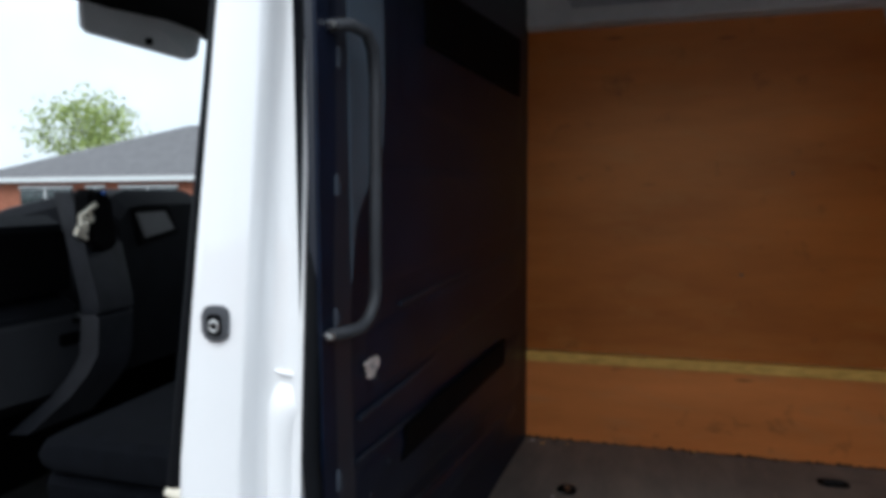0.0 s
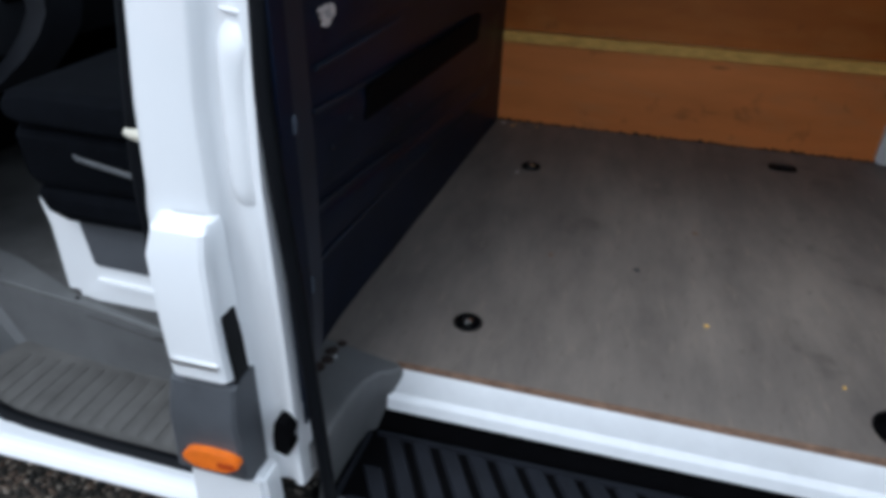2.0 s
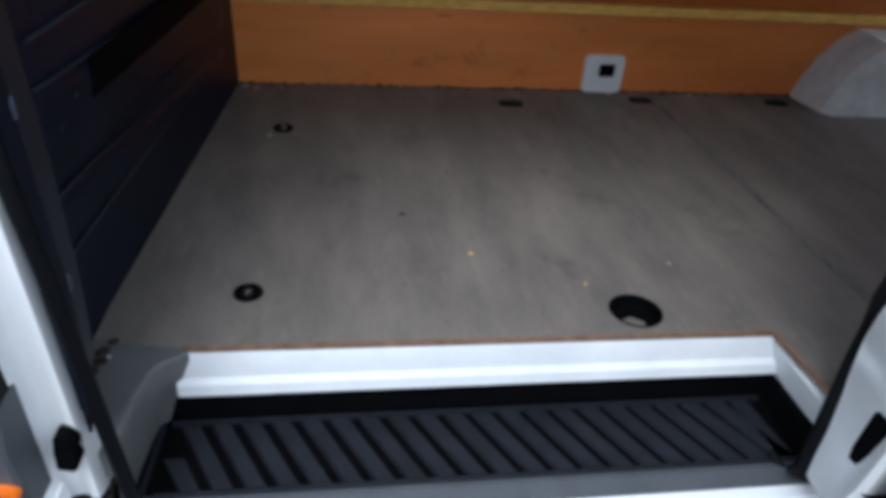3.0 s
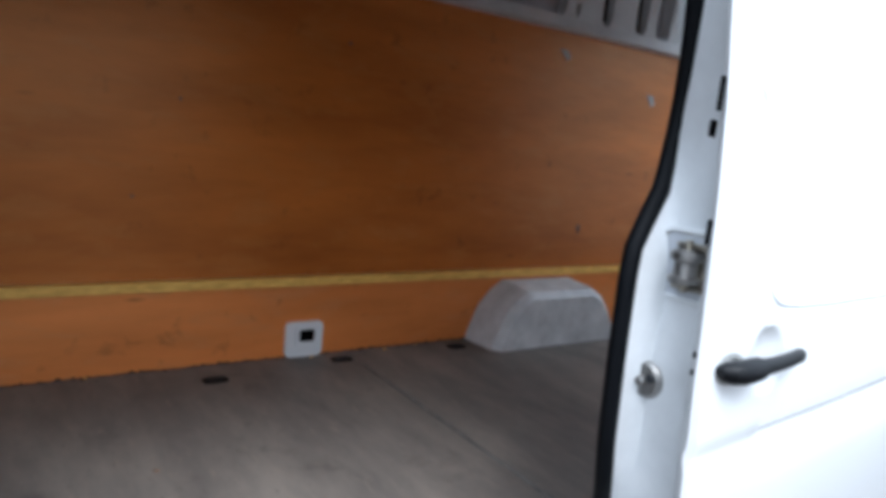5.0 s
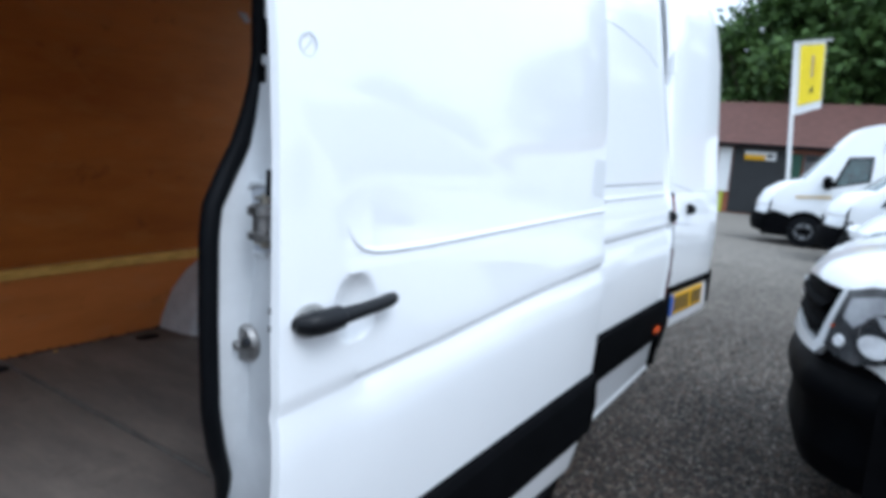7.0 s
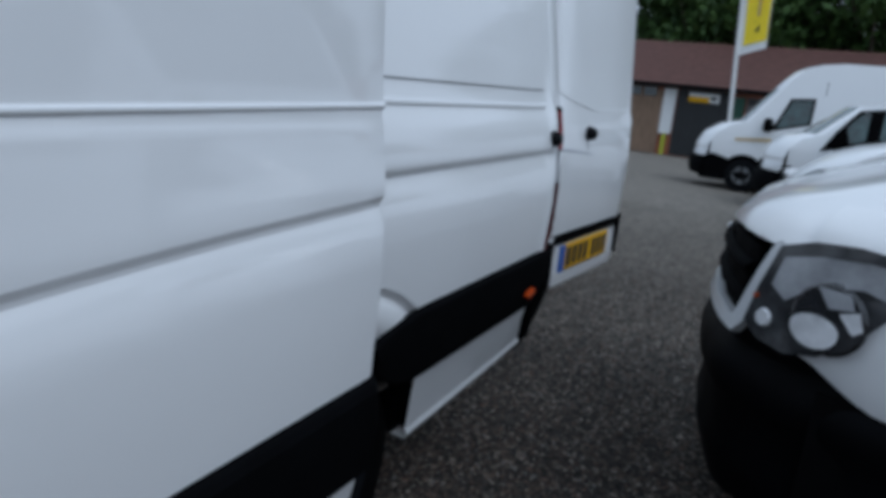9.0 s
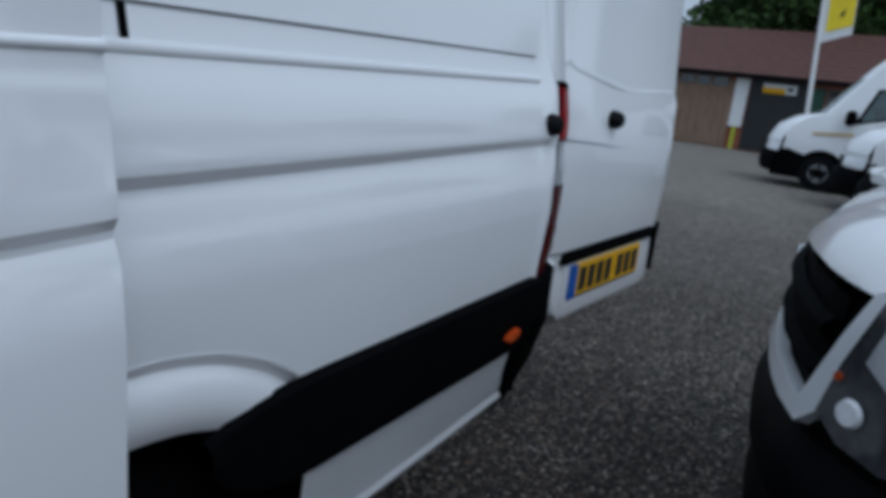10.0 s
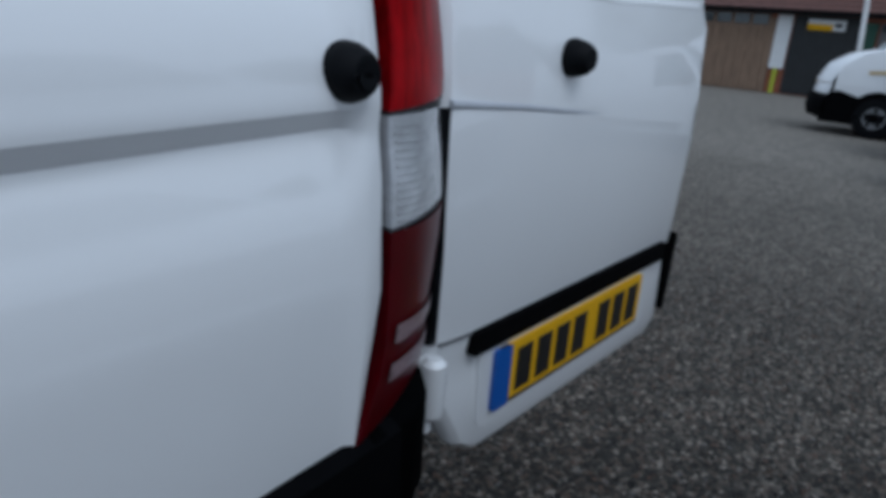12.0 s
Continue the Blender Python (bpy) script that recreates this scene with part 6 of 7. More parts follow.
def build_parked_van():
    """The near neighbour, nose towards the open van."""
    c = empty("parked_van", pose(4.10, -2.6, 0), "white parked van with black grille and bumper, nose-in on gravel", "van", "parked vans")
    inv = c.matrix_basis.inverted()
    half = [(4.25, -0.470), (4.05, -0.480), (3.80, -0.525), (3.60, -0.590), (3.53, -0.645), (3.45, -0.74), (3.365, -0.92), (3.315, -1.15), (3.30, -1.5), (3.29, -2.4), (3.29, -5.4)]
    ss = [0.0]
    for a, b in zip(half, half[1:]):
        ss.append(ss[-1] + math.dist(a, b))

    def at(s, d, z):
        m = abs(s)
        x, y = np.interp(m, ss, [p[0] for p in half]), np.interp(m, ss, [p[1] for p in half])
        x2, y2 = np.interp(m + 0.06, ss, [p[0] for p in half]), np.interp(m + 0.06, ss, [p[1] for p in half])
        x1, y1 = np.interp(max(0, m - 0.06), ss, [p[0] for p in half]), np.interp(max(0, m - 0.06), ss, [p[1] for p in half])
        tx, ty = x2 - x1, y2 - y1
        n = math.hypot(tx, ty)
        x, y = x + d * (-ty / n), y + d * (tx / n)
        if s < 0:
            x = 8.5 - x
        return (float(x) - 0.12, float(y), 1.11 * z)

    def cp(name, bm, m, parent=None, label="", **kw):
        bm.transform(inv)
        return part(name, bm, m, parent or c, label, **kw)

    def wall(prof, s0, s1, n):
        return loft([[at(s0 + (s1 - s0) * k / n, d, z) for d, z in prof] for k in range(n + 1)])

    # black bumper, white lower wings, bonnet
    cp("bumper", wall([(0.130, 0.20), (0.060, 0.22), (0.030, 0.30), (0.026, 0.33), (0.034, 0.36), (0.030, 0.44), (0.018, 0.475), (0.002, 0.50), (0.000, 0.545), (0.014, 0.575), (0.029, 0.590), (0.054, 0.62)], -1.5, 1.5, 48), BUMPER, label="black plastic front bumper", smooth=True)
    cp("bumper_slot", wall([(0.052, 0.30), (0.046, 0.31), (0.046, 0.37), (0.052, 0.38)], -0.6, 0.6, 16), BLACK)
    cp("nose_panel", wall([(0.06, 0.58), (0.045, 0.62), (0.05, 0.75), (0.065, 0.85)], -0.95, 0.95, 36), BLACK, smooth=True)
    for sg in (1, -1):
        rows = []
        for k in range(29):
            q = 0.90 + 1.5 * (k / 28) ** 1.4
            zb = curve([(0.90, 0.662), (0.96, 0.650), (1.04, 0.615), (1.12, 0.588), (1.25, 0.578), (2.4, 0.575)], q)
            rows.append([at(sg * q, d, zb + (z - 0.575) * (0.99 - zb) / 0.415) for d, z in ((0.02, 0.575), (0.008, 0.62), (0.012, 0.75), (0.03, 0.90), (0.06, 0.95), (0.12, 0.99))])
        cp("front_wing", loft(rows), WHITE, label="white front wing", smooth=True)
    rows = []
    for k in range(33):
        s = -1.6 + 3.2 * k / 32
        ze = curve([(0, 0.856), (0.3, 0.866), (0.5, 0.879), (0.70, 0.880), (0.80, 0.874), (1.0, 0.885), (1.6, 0.905)], abs(s))
        p0 = Vector(at(s, 0.040, ze))
        p1 = Vector(at(s, 0.046, ze + 0.016))
        p3 = Vector(at(s, 0.095, ze + 0.066))
        p2 = Vector(at(s, 0.18, ze + 0.108))
        bx = 4.10 + (p0.x - 4.10) * 0.84
        rows.append([p0, p1, p3, p2, Vector((bx, min(p2.y - 0.25, -1.0), 1.19)), Vector((bx, -1.55, 1.28)), Vector((bx, -1.75, 1.31))])
    cp("bonnet", loft(rows), WHITE, label="white pressed bonnet", smooth=True)
    # grille with slats inside a silver frame
    gr = cp("grille", wall([(0.044, 0.645), (0.046, 0.76), (0.052, 0.857)], -0.70, 0.70, 28), BLACK, label="black slatted grille")
    for z in (0.725, 0.80):
        cp("slat", wall([(0.040, z - 0.026), (0.020, z - 0.004), (0.022, z + 0.006), (0.042, z + 0.018)], -0.69, 0.69, 24), TRIM, gr)
    rows = []
    for sg in (-1, 1):
        leg = [(0.84 - 0.035 * k, 0.795 - 0.038 * k, 0.888 - 0.070 * k) for k in range(4)] if sg < 0 else []
        for a, b, z in leg:
            rows.append([at(-b, 0.048, z), at(-b, 0.020, z), at(-a - 0.012, 0.012, z), at(-a - 0.015, 0.04, z)])
    for k in range(15):
        q = -0.70 + 1.40 * k / 14
        rows.append([at(q * 0.95, 0.048, 0.676), at(q * 0.95, 0.018, 0.676), at(q, 0.010, 0.640), at(q, 0.04, 0.634)])
    for k in (3, 2, 1, 0):
        a, b, z = 0.84 - 0.035 * k, 0.795 - 0.038 * k, 0.888 - 0.070 * k
        rows.append([at(b, 0.048, z), at(b, 0.020, z), at(a + 0.012, 0.012, z), at(a + 0.015, 0.04, z)])
    cp("grille_frame", loft(rows), SILVER, label="silver grille surround", smooth=False)
    cp("emblem_disc", tube([Vector(at(0, 0.035, 0.77)), Vector(at(0, 0.016, 0.77))], [0.046, 0.042], 28), SILVER)
    # headlamps
    for sg in (1, -1):
        outline = [(0.835, 0.888), (0.92, 0.915), (1.02, 0.925), (1.12, 0.918), (1.185, 0.905), (1.13, 0.83), (1.06, 0.74), (0.98, 0.675), (0.90, 0.655), (0.82, 0.662), (0.765, 0.69), (0.79, 0.78)]
        bm = bmesh.new()
        f = [bm.verts.new(at(sg * s, -0.004, z)) for s, z in outline]
        mid = bm.verts.new(at(sg * 0.95, -0.012, 0.80))
        for i in range(len(f)):
            bm.faces.new((f[i], f[(i + 1) % len(f)], mid))
        lamp = cp("headlamp", bm, LENSDARK, label="clear headlamp over dark housing")
        def plate(name, pts, d, m, lab=""):
            b2 = bmesh.new()
            b2.faces.new([b2.verts.new(at(sg * a, d, z)) for a, z in pts])
            cp(name, b2, m, lamp, lab)

        p, q = Vector(at(sg * 0.99, -0.012, 0.765)), Vector(at(sg * 0.99, -0.020, 0.765))
        cp("lamp_bowl", tube([p, q], [0.088, 0.078], 24), BOWL, lamp, smooth=False)
        plate("upper_lens", ((0.862, 0.868), (0.95, 0.89), (1.05, 0.90), (1.17, 0.90), (1.13, 0.825), (1.05, 0.845), (0.95, 0.825), (0.885, 0.775), (0.84, 0.80)), -0.016, LENSPALE, "pale upper lens band")
        plate("reflector", [(0.968 + 0.056 * math.cos(a), 0.738 + 0.042 * math.sin(a) * (0.75 if math.sin(a) > 0 else 1.0)) for a in (2 * math.pi * k / 20 for k in range(20))], -0.024, REFLECTOR, "bright reflector bowl")
        plate("reflector", ((0.955, 0.832), (1.03, 0.83), (1.045, 0.80), (0.99, 0.79)), -0.024, LENSPALE)
        plate("reflector", ((1.015, 0.785), (1.055, 0.80), (1.07, 0.765), (1.05, 0.75)), -0.024, REFLECTOR)
        p, q = Vector(at(sg * 0.832, -0.008, 0.718)), Vector(at(sg * 0.832, -0.016, 0.718))
        cp("side_lamp", tube([p, q], [0.024, 0.020], 18), REFLECTOR, lamp)
        p = Vector(at(sg * 0.795, -0.006, 0.76))
        cp("amber_bulb", tube([p, Vector(at(sg * 0.795, -0.012, 0.76))], 0.007, 10), AMBER_DK, lamp)
    # cab, roof, flanks
    rows = []
    for y, zr, w in ((-1.75, 1.31, 0.80), (-2.2, 1.75, 0.74), (-2.55, 2.10, 0.70), (-2.9, 2.35, 0.69), (-5.4, 2.40, 0.70)):
        rows.append([(4.10 - 0.95, y, 0.55), (4.10 - 0.955, y, 1.1), (4.10 - w - 0.06, y, min(zr, 1.9)), (4.10 - w, y, zr - 0.05 if zr > 1.3 else zr), (4.10 - w + 0.2, y, zr), (4.10 + w - 0.2, y, zr), (4.10 + w, y, zr - 0.05 if zr > 1.3 else zr), (4.10 + w + 0.06, y, min(zr, 1.9)), (4.10 + 0.955, y, 1.1), (4.10 + 0.95, y, 0.55)])
    cp("body_shell", loft(rows, caps=False), WHITE, smooth=False)
    cp("windscreen", loft([[(4.10 - 0.70, -1.80, 1.37), (4.10 + 0.70, -1.80, 1.37)], [(4.10 - 0.64, -2.49, 2.06), (4.10 + 0.64, -2.49, 2.06)]]), DARKGLASS)
    cp("underbody", box(3.27, 4.93, -5.3, -0.85, 0.22, 0.66), BLACK)
    for x in (3.25, 4.95):
        for y in (-1.55, -4.6):
            s = 1 if x < 4 else -1
            w = cp("wheel", tube([(x - s * k, y, 0.34) for k in (0.09, 0.085, 0.06, -0.1)], [0.27, 0.32, 0.34, 0.33], 28), RUBBER, smooth=True)
            cp("rim", tube([(x - s * 0.092, y, 0.34), (x - s * 0.085, y, 0.34)], [0.20, 0.21], 20), RIMGREY, w)
    # black sheet on the flank in place of the arch's shade
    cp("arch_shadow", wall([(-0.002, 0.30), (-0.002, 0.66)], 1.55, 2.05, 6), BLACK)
    for y in (-2.1, -3.0):
        cp("side_window", loft([[(3.145 + 0.03, y, 1.25), (3.19 + 0.05, y, 1.7)], [(3.145 + 0.03, y - 0.75, 1.25), (3.19 + 0.05, y - 0.75, 1.7)]]), DARKGLASS)


build_parked_van()


def build_far_van(px, ny, bon, screen, roof, length, width, label, surround, panes, mirror, wheel, decal=False):
    """A van parked with its nose to +y, its near flank in the plane x = px."""
    gz = lie(px)
    cx, hw = px + width / 2, width / 2
    c = empty("parked_van", pose(cx, ny - length / 2, gz), label, "van", "parked vans")
    inv = c.matrix_basis.inverted()

    def cp(name, bm, m, parent=None, lab="", **kw):
        bm.transform(inv)
        return part(name, bm, m, parent or c, lab, **kw)

    def pt(u, d, z):
        w = 1.0 if z < 1.05 else 1.0 - 0.20 * (z - 1.05) / (roof - 1.05)
        back = (0.27 * u * u + 0.13 * abs(u) ** 6) * max(0.0, 1 - d / 3.2)
        return (cx + hw * u * w, ny - d - back, gz + z)

    def skin(prof, u0, u1, n=10, o=0.0):
        return loft([[pt(u0 + (u1 - u0) * k / n, d - o, z) for d, z in prof] for k in range(n + 1)])

    d1, z1, d2, z2 = screen
    bon, hood = bon + [(d1 - 0.02, z1 - 0.01)], bon[0][1] + 0.14
    cp("bumper", skin([(0.16, 0.22), (0.01, 0.26), (-0.03, 0.40), (-0.02, 0.56), (0.05, 0.64)], -1, 1, 16), TRIM, lab="black plastic front bumper", smooth=True)
    cp("nose_panel", skin([(0.05, 0.62), (0.05, 0.72), (0.07, hood - 0.22), bon[0]], -1, 1, 16), WHITE, smooth=True)
    gr = cp("grille", skin([(0.05, 0.60), (0.05, 0.70), (0.07, hood - 0.24)], -0.52, 0.52, 8, 0.015), BLACK)
    for z in (0.66, 0.75):
        cp("slat", skin([(0.04, z - 0.015), (0.02, z), (0.04, z + 0.015)], -0.5, 0.5, 8), TRIM, gr)
    for s in (-1, 1):
        cp("headlamp", skin([(0.05, 0.68), (0.06, hood - 0.27), (0.10, hood - 0.16)], s * 0.60, s * 0.97, 6, 0.012), REFLECTOR, lab="clear headlamp", smooth=True)
    cp("bonnet", skin(bon, -1, 1, 16), WHITE, lab="white bonnet", smooth=True)
    ws = [(d1 - 0.02, z1 - 0.01), (d1 + (d2 - d1) * 0.5, z1 + (z2 - z1) * 0.53), (d2, z2)]
    cp("windscreen", skin(ws, -0.90, 0.90, 12), TEAL, lab="tinted windscreen", smooth=True)
    for s in (-1, 1):
        cp("screen_pillar", skin(ws, s * 0.90, s, 2), WHITE, smooth=True)
    top = [(d2, z2)] + [(d2 + d, z2 + (roof - z2) * f) for d, f in ((0.14, 0.33), (0.30, 0.65), (0.48, 0.82), (0.67, 0.92), (1.1, 1.0))] + [(length, roof)]
    cp("roof", skin(top, -1, 1, 16), WHITE, smooth=True)
    for s in (-1, 1):
        rows = []
        for d, z in bon[1:] + ws[1:] + top[1:]:
            rows.append([pt(s, d, z), pt(s, d, z * 0.6 + min(z, 1.05) * 0.4), pt(s, d, min(1.02, z - 0.02)), (pt(s, d, 0.6)[0] + s * 0.012, pt(s, d, 0.6)[1], gz + 0.62), (pt(s, d, 0.5)[0], pt(s, d, 0.5)[1], gz + 0.30)])
        fl = cp("flank", loft(rows), WHITE, lab="white flank", smooth=False)

        def side(name, pts, o, m, parent=None, lab=""):
            bm = bmesh.new()
            bm.faces.new([bm.verts.new((pt(s, d, z)[0] + s * o, pt(s, d, z)[1], gz + z)) for d, z in pts])
            return cp(name, bm, m, parent or fl, lab)

        side("window_surround", surround, 0.006, BLACK)
        for pane in panes:
            side("side_window", pane, 0.012, TEAL, None, "dark tinted cab window")
        side("front_corner", ((0.02, 0.24), (0.02, 0.66), (0.20, 0.72), (0.46, 0.66), (0.66, 0.60), (0.72, 0.24)), 0.016, TRIM, None, "black bumper corner")
        side("side_strip", ((1.45, 0.36), (1.45, 0.48), (length - 0.3, 0.48), (length - 0.3, 0.36)), 0.016, TRIM)
        side("rear_door_line", ((2.2, 0.5), (2.2, roof - 0.35), (2.215, roof - 0.35), (2.215, 0.5)), 0.010, GREY)
        if decal and s < 0:
            side("decal_stripe", ((0.62, 1.00), (0.60, 1.06), (1.35, 1.12), (1.35, 1.05)), 0.016, SAND, None, "faded tan stripe")
        my = pt(s, mirror[0], 1.2)[1]
        cp("mirror", box(cx + s * (hw + 0.06) - 0.09, cx + s * (hw + 0.06) + 0.09, my - 0.07, my + 0.09, gz + mirror[1], gz + mirror[1] + 0.26), BLACK, lab="black door mirror", bevel=0.03)
        for d in (wheel, length - 1.0):
            w = cp("wheel", tube([(cx + s * (hw + k), ny - d, gz + 0.335) for k in (-0.22, -0.03, 0.020, 0.026, 0.012)], [0.32, 0.335, 0.31, 0.24, 0.21], 26), RUBBER, smooth=True)
            cp("rim", tube([(cx + s * (hw + 0.012), ny - d, gz + 0.335), (cx + s * (hw + 0.028), ny - d, gz + 0.335), (cx + s * (hw + 0.01), ny - d, gz + 0.335)], [0.20, 0.17, 0.08], 20), RIMGREY, w)
            cp("hub", tube([(cx + s * (hw + 0.035), ny - d, gz + 0.335), (cx + s * (hw + 0.02), ny - d, gz + 0.335)], [0.05, 0.07], 14), BLACK, w)
            for k in range(5):
                a = 2 * math.pi * k / 5 + 0.3
                cp("rim_hole", tube([(cx + s * (hw + 0.028), ny - d + 0.128 * math.cos(a), gz + 0.335 + 0.128 * math.sin(a)), (cx + s * (hw + 0.022), ny - d + 0.128 * math.cos(a), gz + 0.335 + 0.128 * math.sin(a))], 0.032, 10), BLACK, w)
            arch = loft([[(cx + s * (hw + 0.019), ny - d + r * math.cos(a), gz + 0.335 + r * math.sin(a)) for r in (0.05, 0.42)] for a in (radians(-20 + 220 * k / 18) for k in range(19))])
            cp("wheel_arch", arch, BLACK)
    cp("rear_face", loft([[pt(u, length, z) for z in (0.3, 0.8, 1.05, 1.7, roof)] for u in (-1, 0, 1)]), WHITE)
    cp("underbody", box(cx - hw + 0.08, cx + hw - 0.08, ny - length + 0.1, ny - 0.35, gz + 0.18, gz + 0.60), BLACK)


build_far_van(16.1, 2.05, [(0.06, 0.84), (0.12, 0.98), (0.20, 1.12), (0.48, 1.31)], (0.84, 1.40, 1.36, 2.06), 2.60, 5.6, 1.95, "white high-roof van with black bumper and tan stripe, parked",
              ((1.22, 1.24), (1.36, 1.42), (1.56, 1.90), (2.05, 1.94), (2.05, 1.44), (1.50, 1.31)), (((1.40, 1.33), (1.46, 1.50), (1.61, 1.86), (2.00, 1.89), (2.00, 1.47), (1.52, 1.35)),), (1.24, 1.24), 1.17, True)
build_far_van(13.3, 0.45, [(0.06, 0.86), (0.12, 1.02), (0.30, 1.19)], (0.60, 1.28, 1.10, 1.72), 1.82, 4.4, 1.80, "small white van with dark tinted side windows, parked on gravel",
              ((0.58, 1.02), (0.77, 1.34), (1.05, 1.67), (1.45, 1.73), (2.85, 1.73), (2.85, 1.28), (1.40, 1.23), (1.0, 1.13)), (((0.92, 1.42), (1.12, 1.64), (1.22, 1.67), (1.22, 1.24), (1.0, 1.18)), ((1.42, 1.28), (1.42, 1.69), (2.10, 1.69), (2.10, 1.30))), (0.86, 1.10), 0.85)
build_far_van(10.6, -0.10, [(0.02, 0.56), (0.12, 0.66), (0.34, 0.87), (0.57, 1.03), (0.81, 1.14)], (1.15, 1.24, 1.90, 1.84), 1.98, 4.9, 1.85, "white van with a long sloping bonnet, parked on gravel",
              ((1.10, 1.10), (1.45, 1.40), (1.80, 1.74), (2.60, 1.78), (2.60, 1.12)), (((1.40, 1.18), (1.52, 1.38), (1.84, 1.70), (2.52, 1.72), (2.52, 1.16)),), (1.50, 1.06), 1.0)


def build_shed():
    """Long low garage block with a tiled roof."""
    X = 28.4
    g = lie(X)
    c = empty("garage_block", pose(X, 0, g), "long low garage block with brown-red tiled roof, far side of yard", "garage")
    inv = c.matrix_basis.inverted()

    def cp(name, bm, m, parent=None, lab="", **kw):
        bm.transform(inv)
        return part(name, bm, m, parent or c, lab, **kw)

    cp("wall", box(X, X + 0.2, -16, 14, g, g + 2.55), BRICK, lab="brick garage wall")
    cp("end_wall", box(X, X + 5, 13.8, 14, g, g + 2.5), BRICK)
    rf = cp("roof", loft([[(X - 0.45, -16.5, 1.89), (X + 3.2, -16.5, 3.65), (X + 6.9, -16.5, 1.89)], [(X - 0.45, 14.5, 1.89), (X + 3.2, 14.5, 3.65), (X + 6.9, 14.5, 1.89)]]), ROOFRED, lab="brown-red tiled roof")
    for k in range(11):
        u0 = k / 11
        x0, z0 = X - 0.45 + 3.65 * u0, 1.89 + 1.76 * u0
        q = cp("tile_course", prism([(x0, z0 + 0.004), (x0 + 0.34, z0 + 0.168), (x0 + 0.34, z0 + 0.178), (x0 - 0.008, z0 + 0.03)], "y", -16.5, 14.5), ROOFRED, rf)
    cp("fascia", box(X - 0.47, X - 0.44, -16.5, 14.5, 1.75, 1.90), DARKGATE)
    cp("gutter", tube([(X - 0.50, -16.5, 1.83), (X - 0.50, 14.5, 1.83)], 0.05, 8), BLACK)
    # timber garage doors with small upper lights
    for y0, y1 in ((5.75, 8.15), (8.35, 10.75), (11.0, 13.4)):
        d = cp("garage_door", box(X - 0.06, X + 0.02, y0, y1, g, g + 2.52), TIMBER, lab="weathered brown timber garage doors")
        n = 8
        for k in range(n):
            w = (y1 - y0) / n
            cp("board", box(X - 0.085, X - 0.058, y0 + k * w + 0.008, y0 + (k + 1) * w - 0.008, g + 0.06, g + 2.06), TIMBER, d)
        for k in range(4):
            w = (y1 - y0) / 4
            cp("pane", box(X - 0.09, X - 0.058, y0 + k * w + 0.06, y0 + (k + 1) * w - 0.06, g + 2.17, g + 2.48), DARKGLASS, d)
        cp("middle_rail", box(X - 0.10, X - 0.055, y0, y1, g + 2.06, g + 2.16), TIMBER, d)
    cp("door_post", box(X - 0.10, X + 0.05, 5.52, 5.74, g, g + 2.4), TIMBER)
    cp("notice_board", box(X - 0.14, X - 0.08, 5.05, 5.50, g + 0.82, g + 2.5), CLOTH, lab="white board on a yellow-green post")
    cp("board_post", box(X - 0.14, X - 0.08, 5.2, 5.34, g, g + 0.82), LIME)
    gt = cp("steel_gate", box(X - 0.08, X - 0.02, 3.05, 5.0, g + 0.05, g + 2.52), DARKGATE, lab="black steel gate")
    for k in range(9):
        cp("gate_rib", box(X - 0.105, X - 0.078, 3.08 + k * 0.215, 3.14 + k * 0.215, g + 0.1, g + 2.46), DARKGATE, gt)
    sg = cp("sign", box(X - 0.14, X - 0.11, 3.5, 4.58, g + 2.10, g + 2.42), CLOTH, lab="white and yellow sign on the gate")
    cp("sign_band", box(X - 0.146, X - 0.139, 3.85, 4.58, g + 2.10, g + 2.28), YELLOW, sg)
    cp("sign_bar", box(X - 0.146, X - 0.139, 3.6, 3.8, g + 2.2, g + 2.32), GREY_DK, sg)
    cp("green_post", box(X - 0.12, X - 0.02, 2.62, 3.0, g, g + 2.4), GREEN)
    cp("pale_panel", box(X - 0.08, X - 0.02, 1.2, 2.55, g, g + 2.4), GREY, lab="pale grey panelled door")
    for y0 in (0.4, -2.2, -4.8, -7.4, -10, -12.6):
        cp("roller_door", box(X - 0.06, X + 0.02, y0, y0 + 2.0, g, g + 2.15), GREY, lab="grey roller door")
        cp("roller_door_head", box(X - 0.10, X + 0.02, y0 - 0.1, y0 + 2.1, g + 2.15, g + 2.35), DARKGATE)


build_shed()


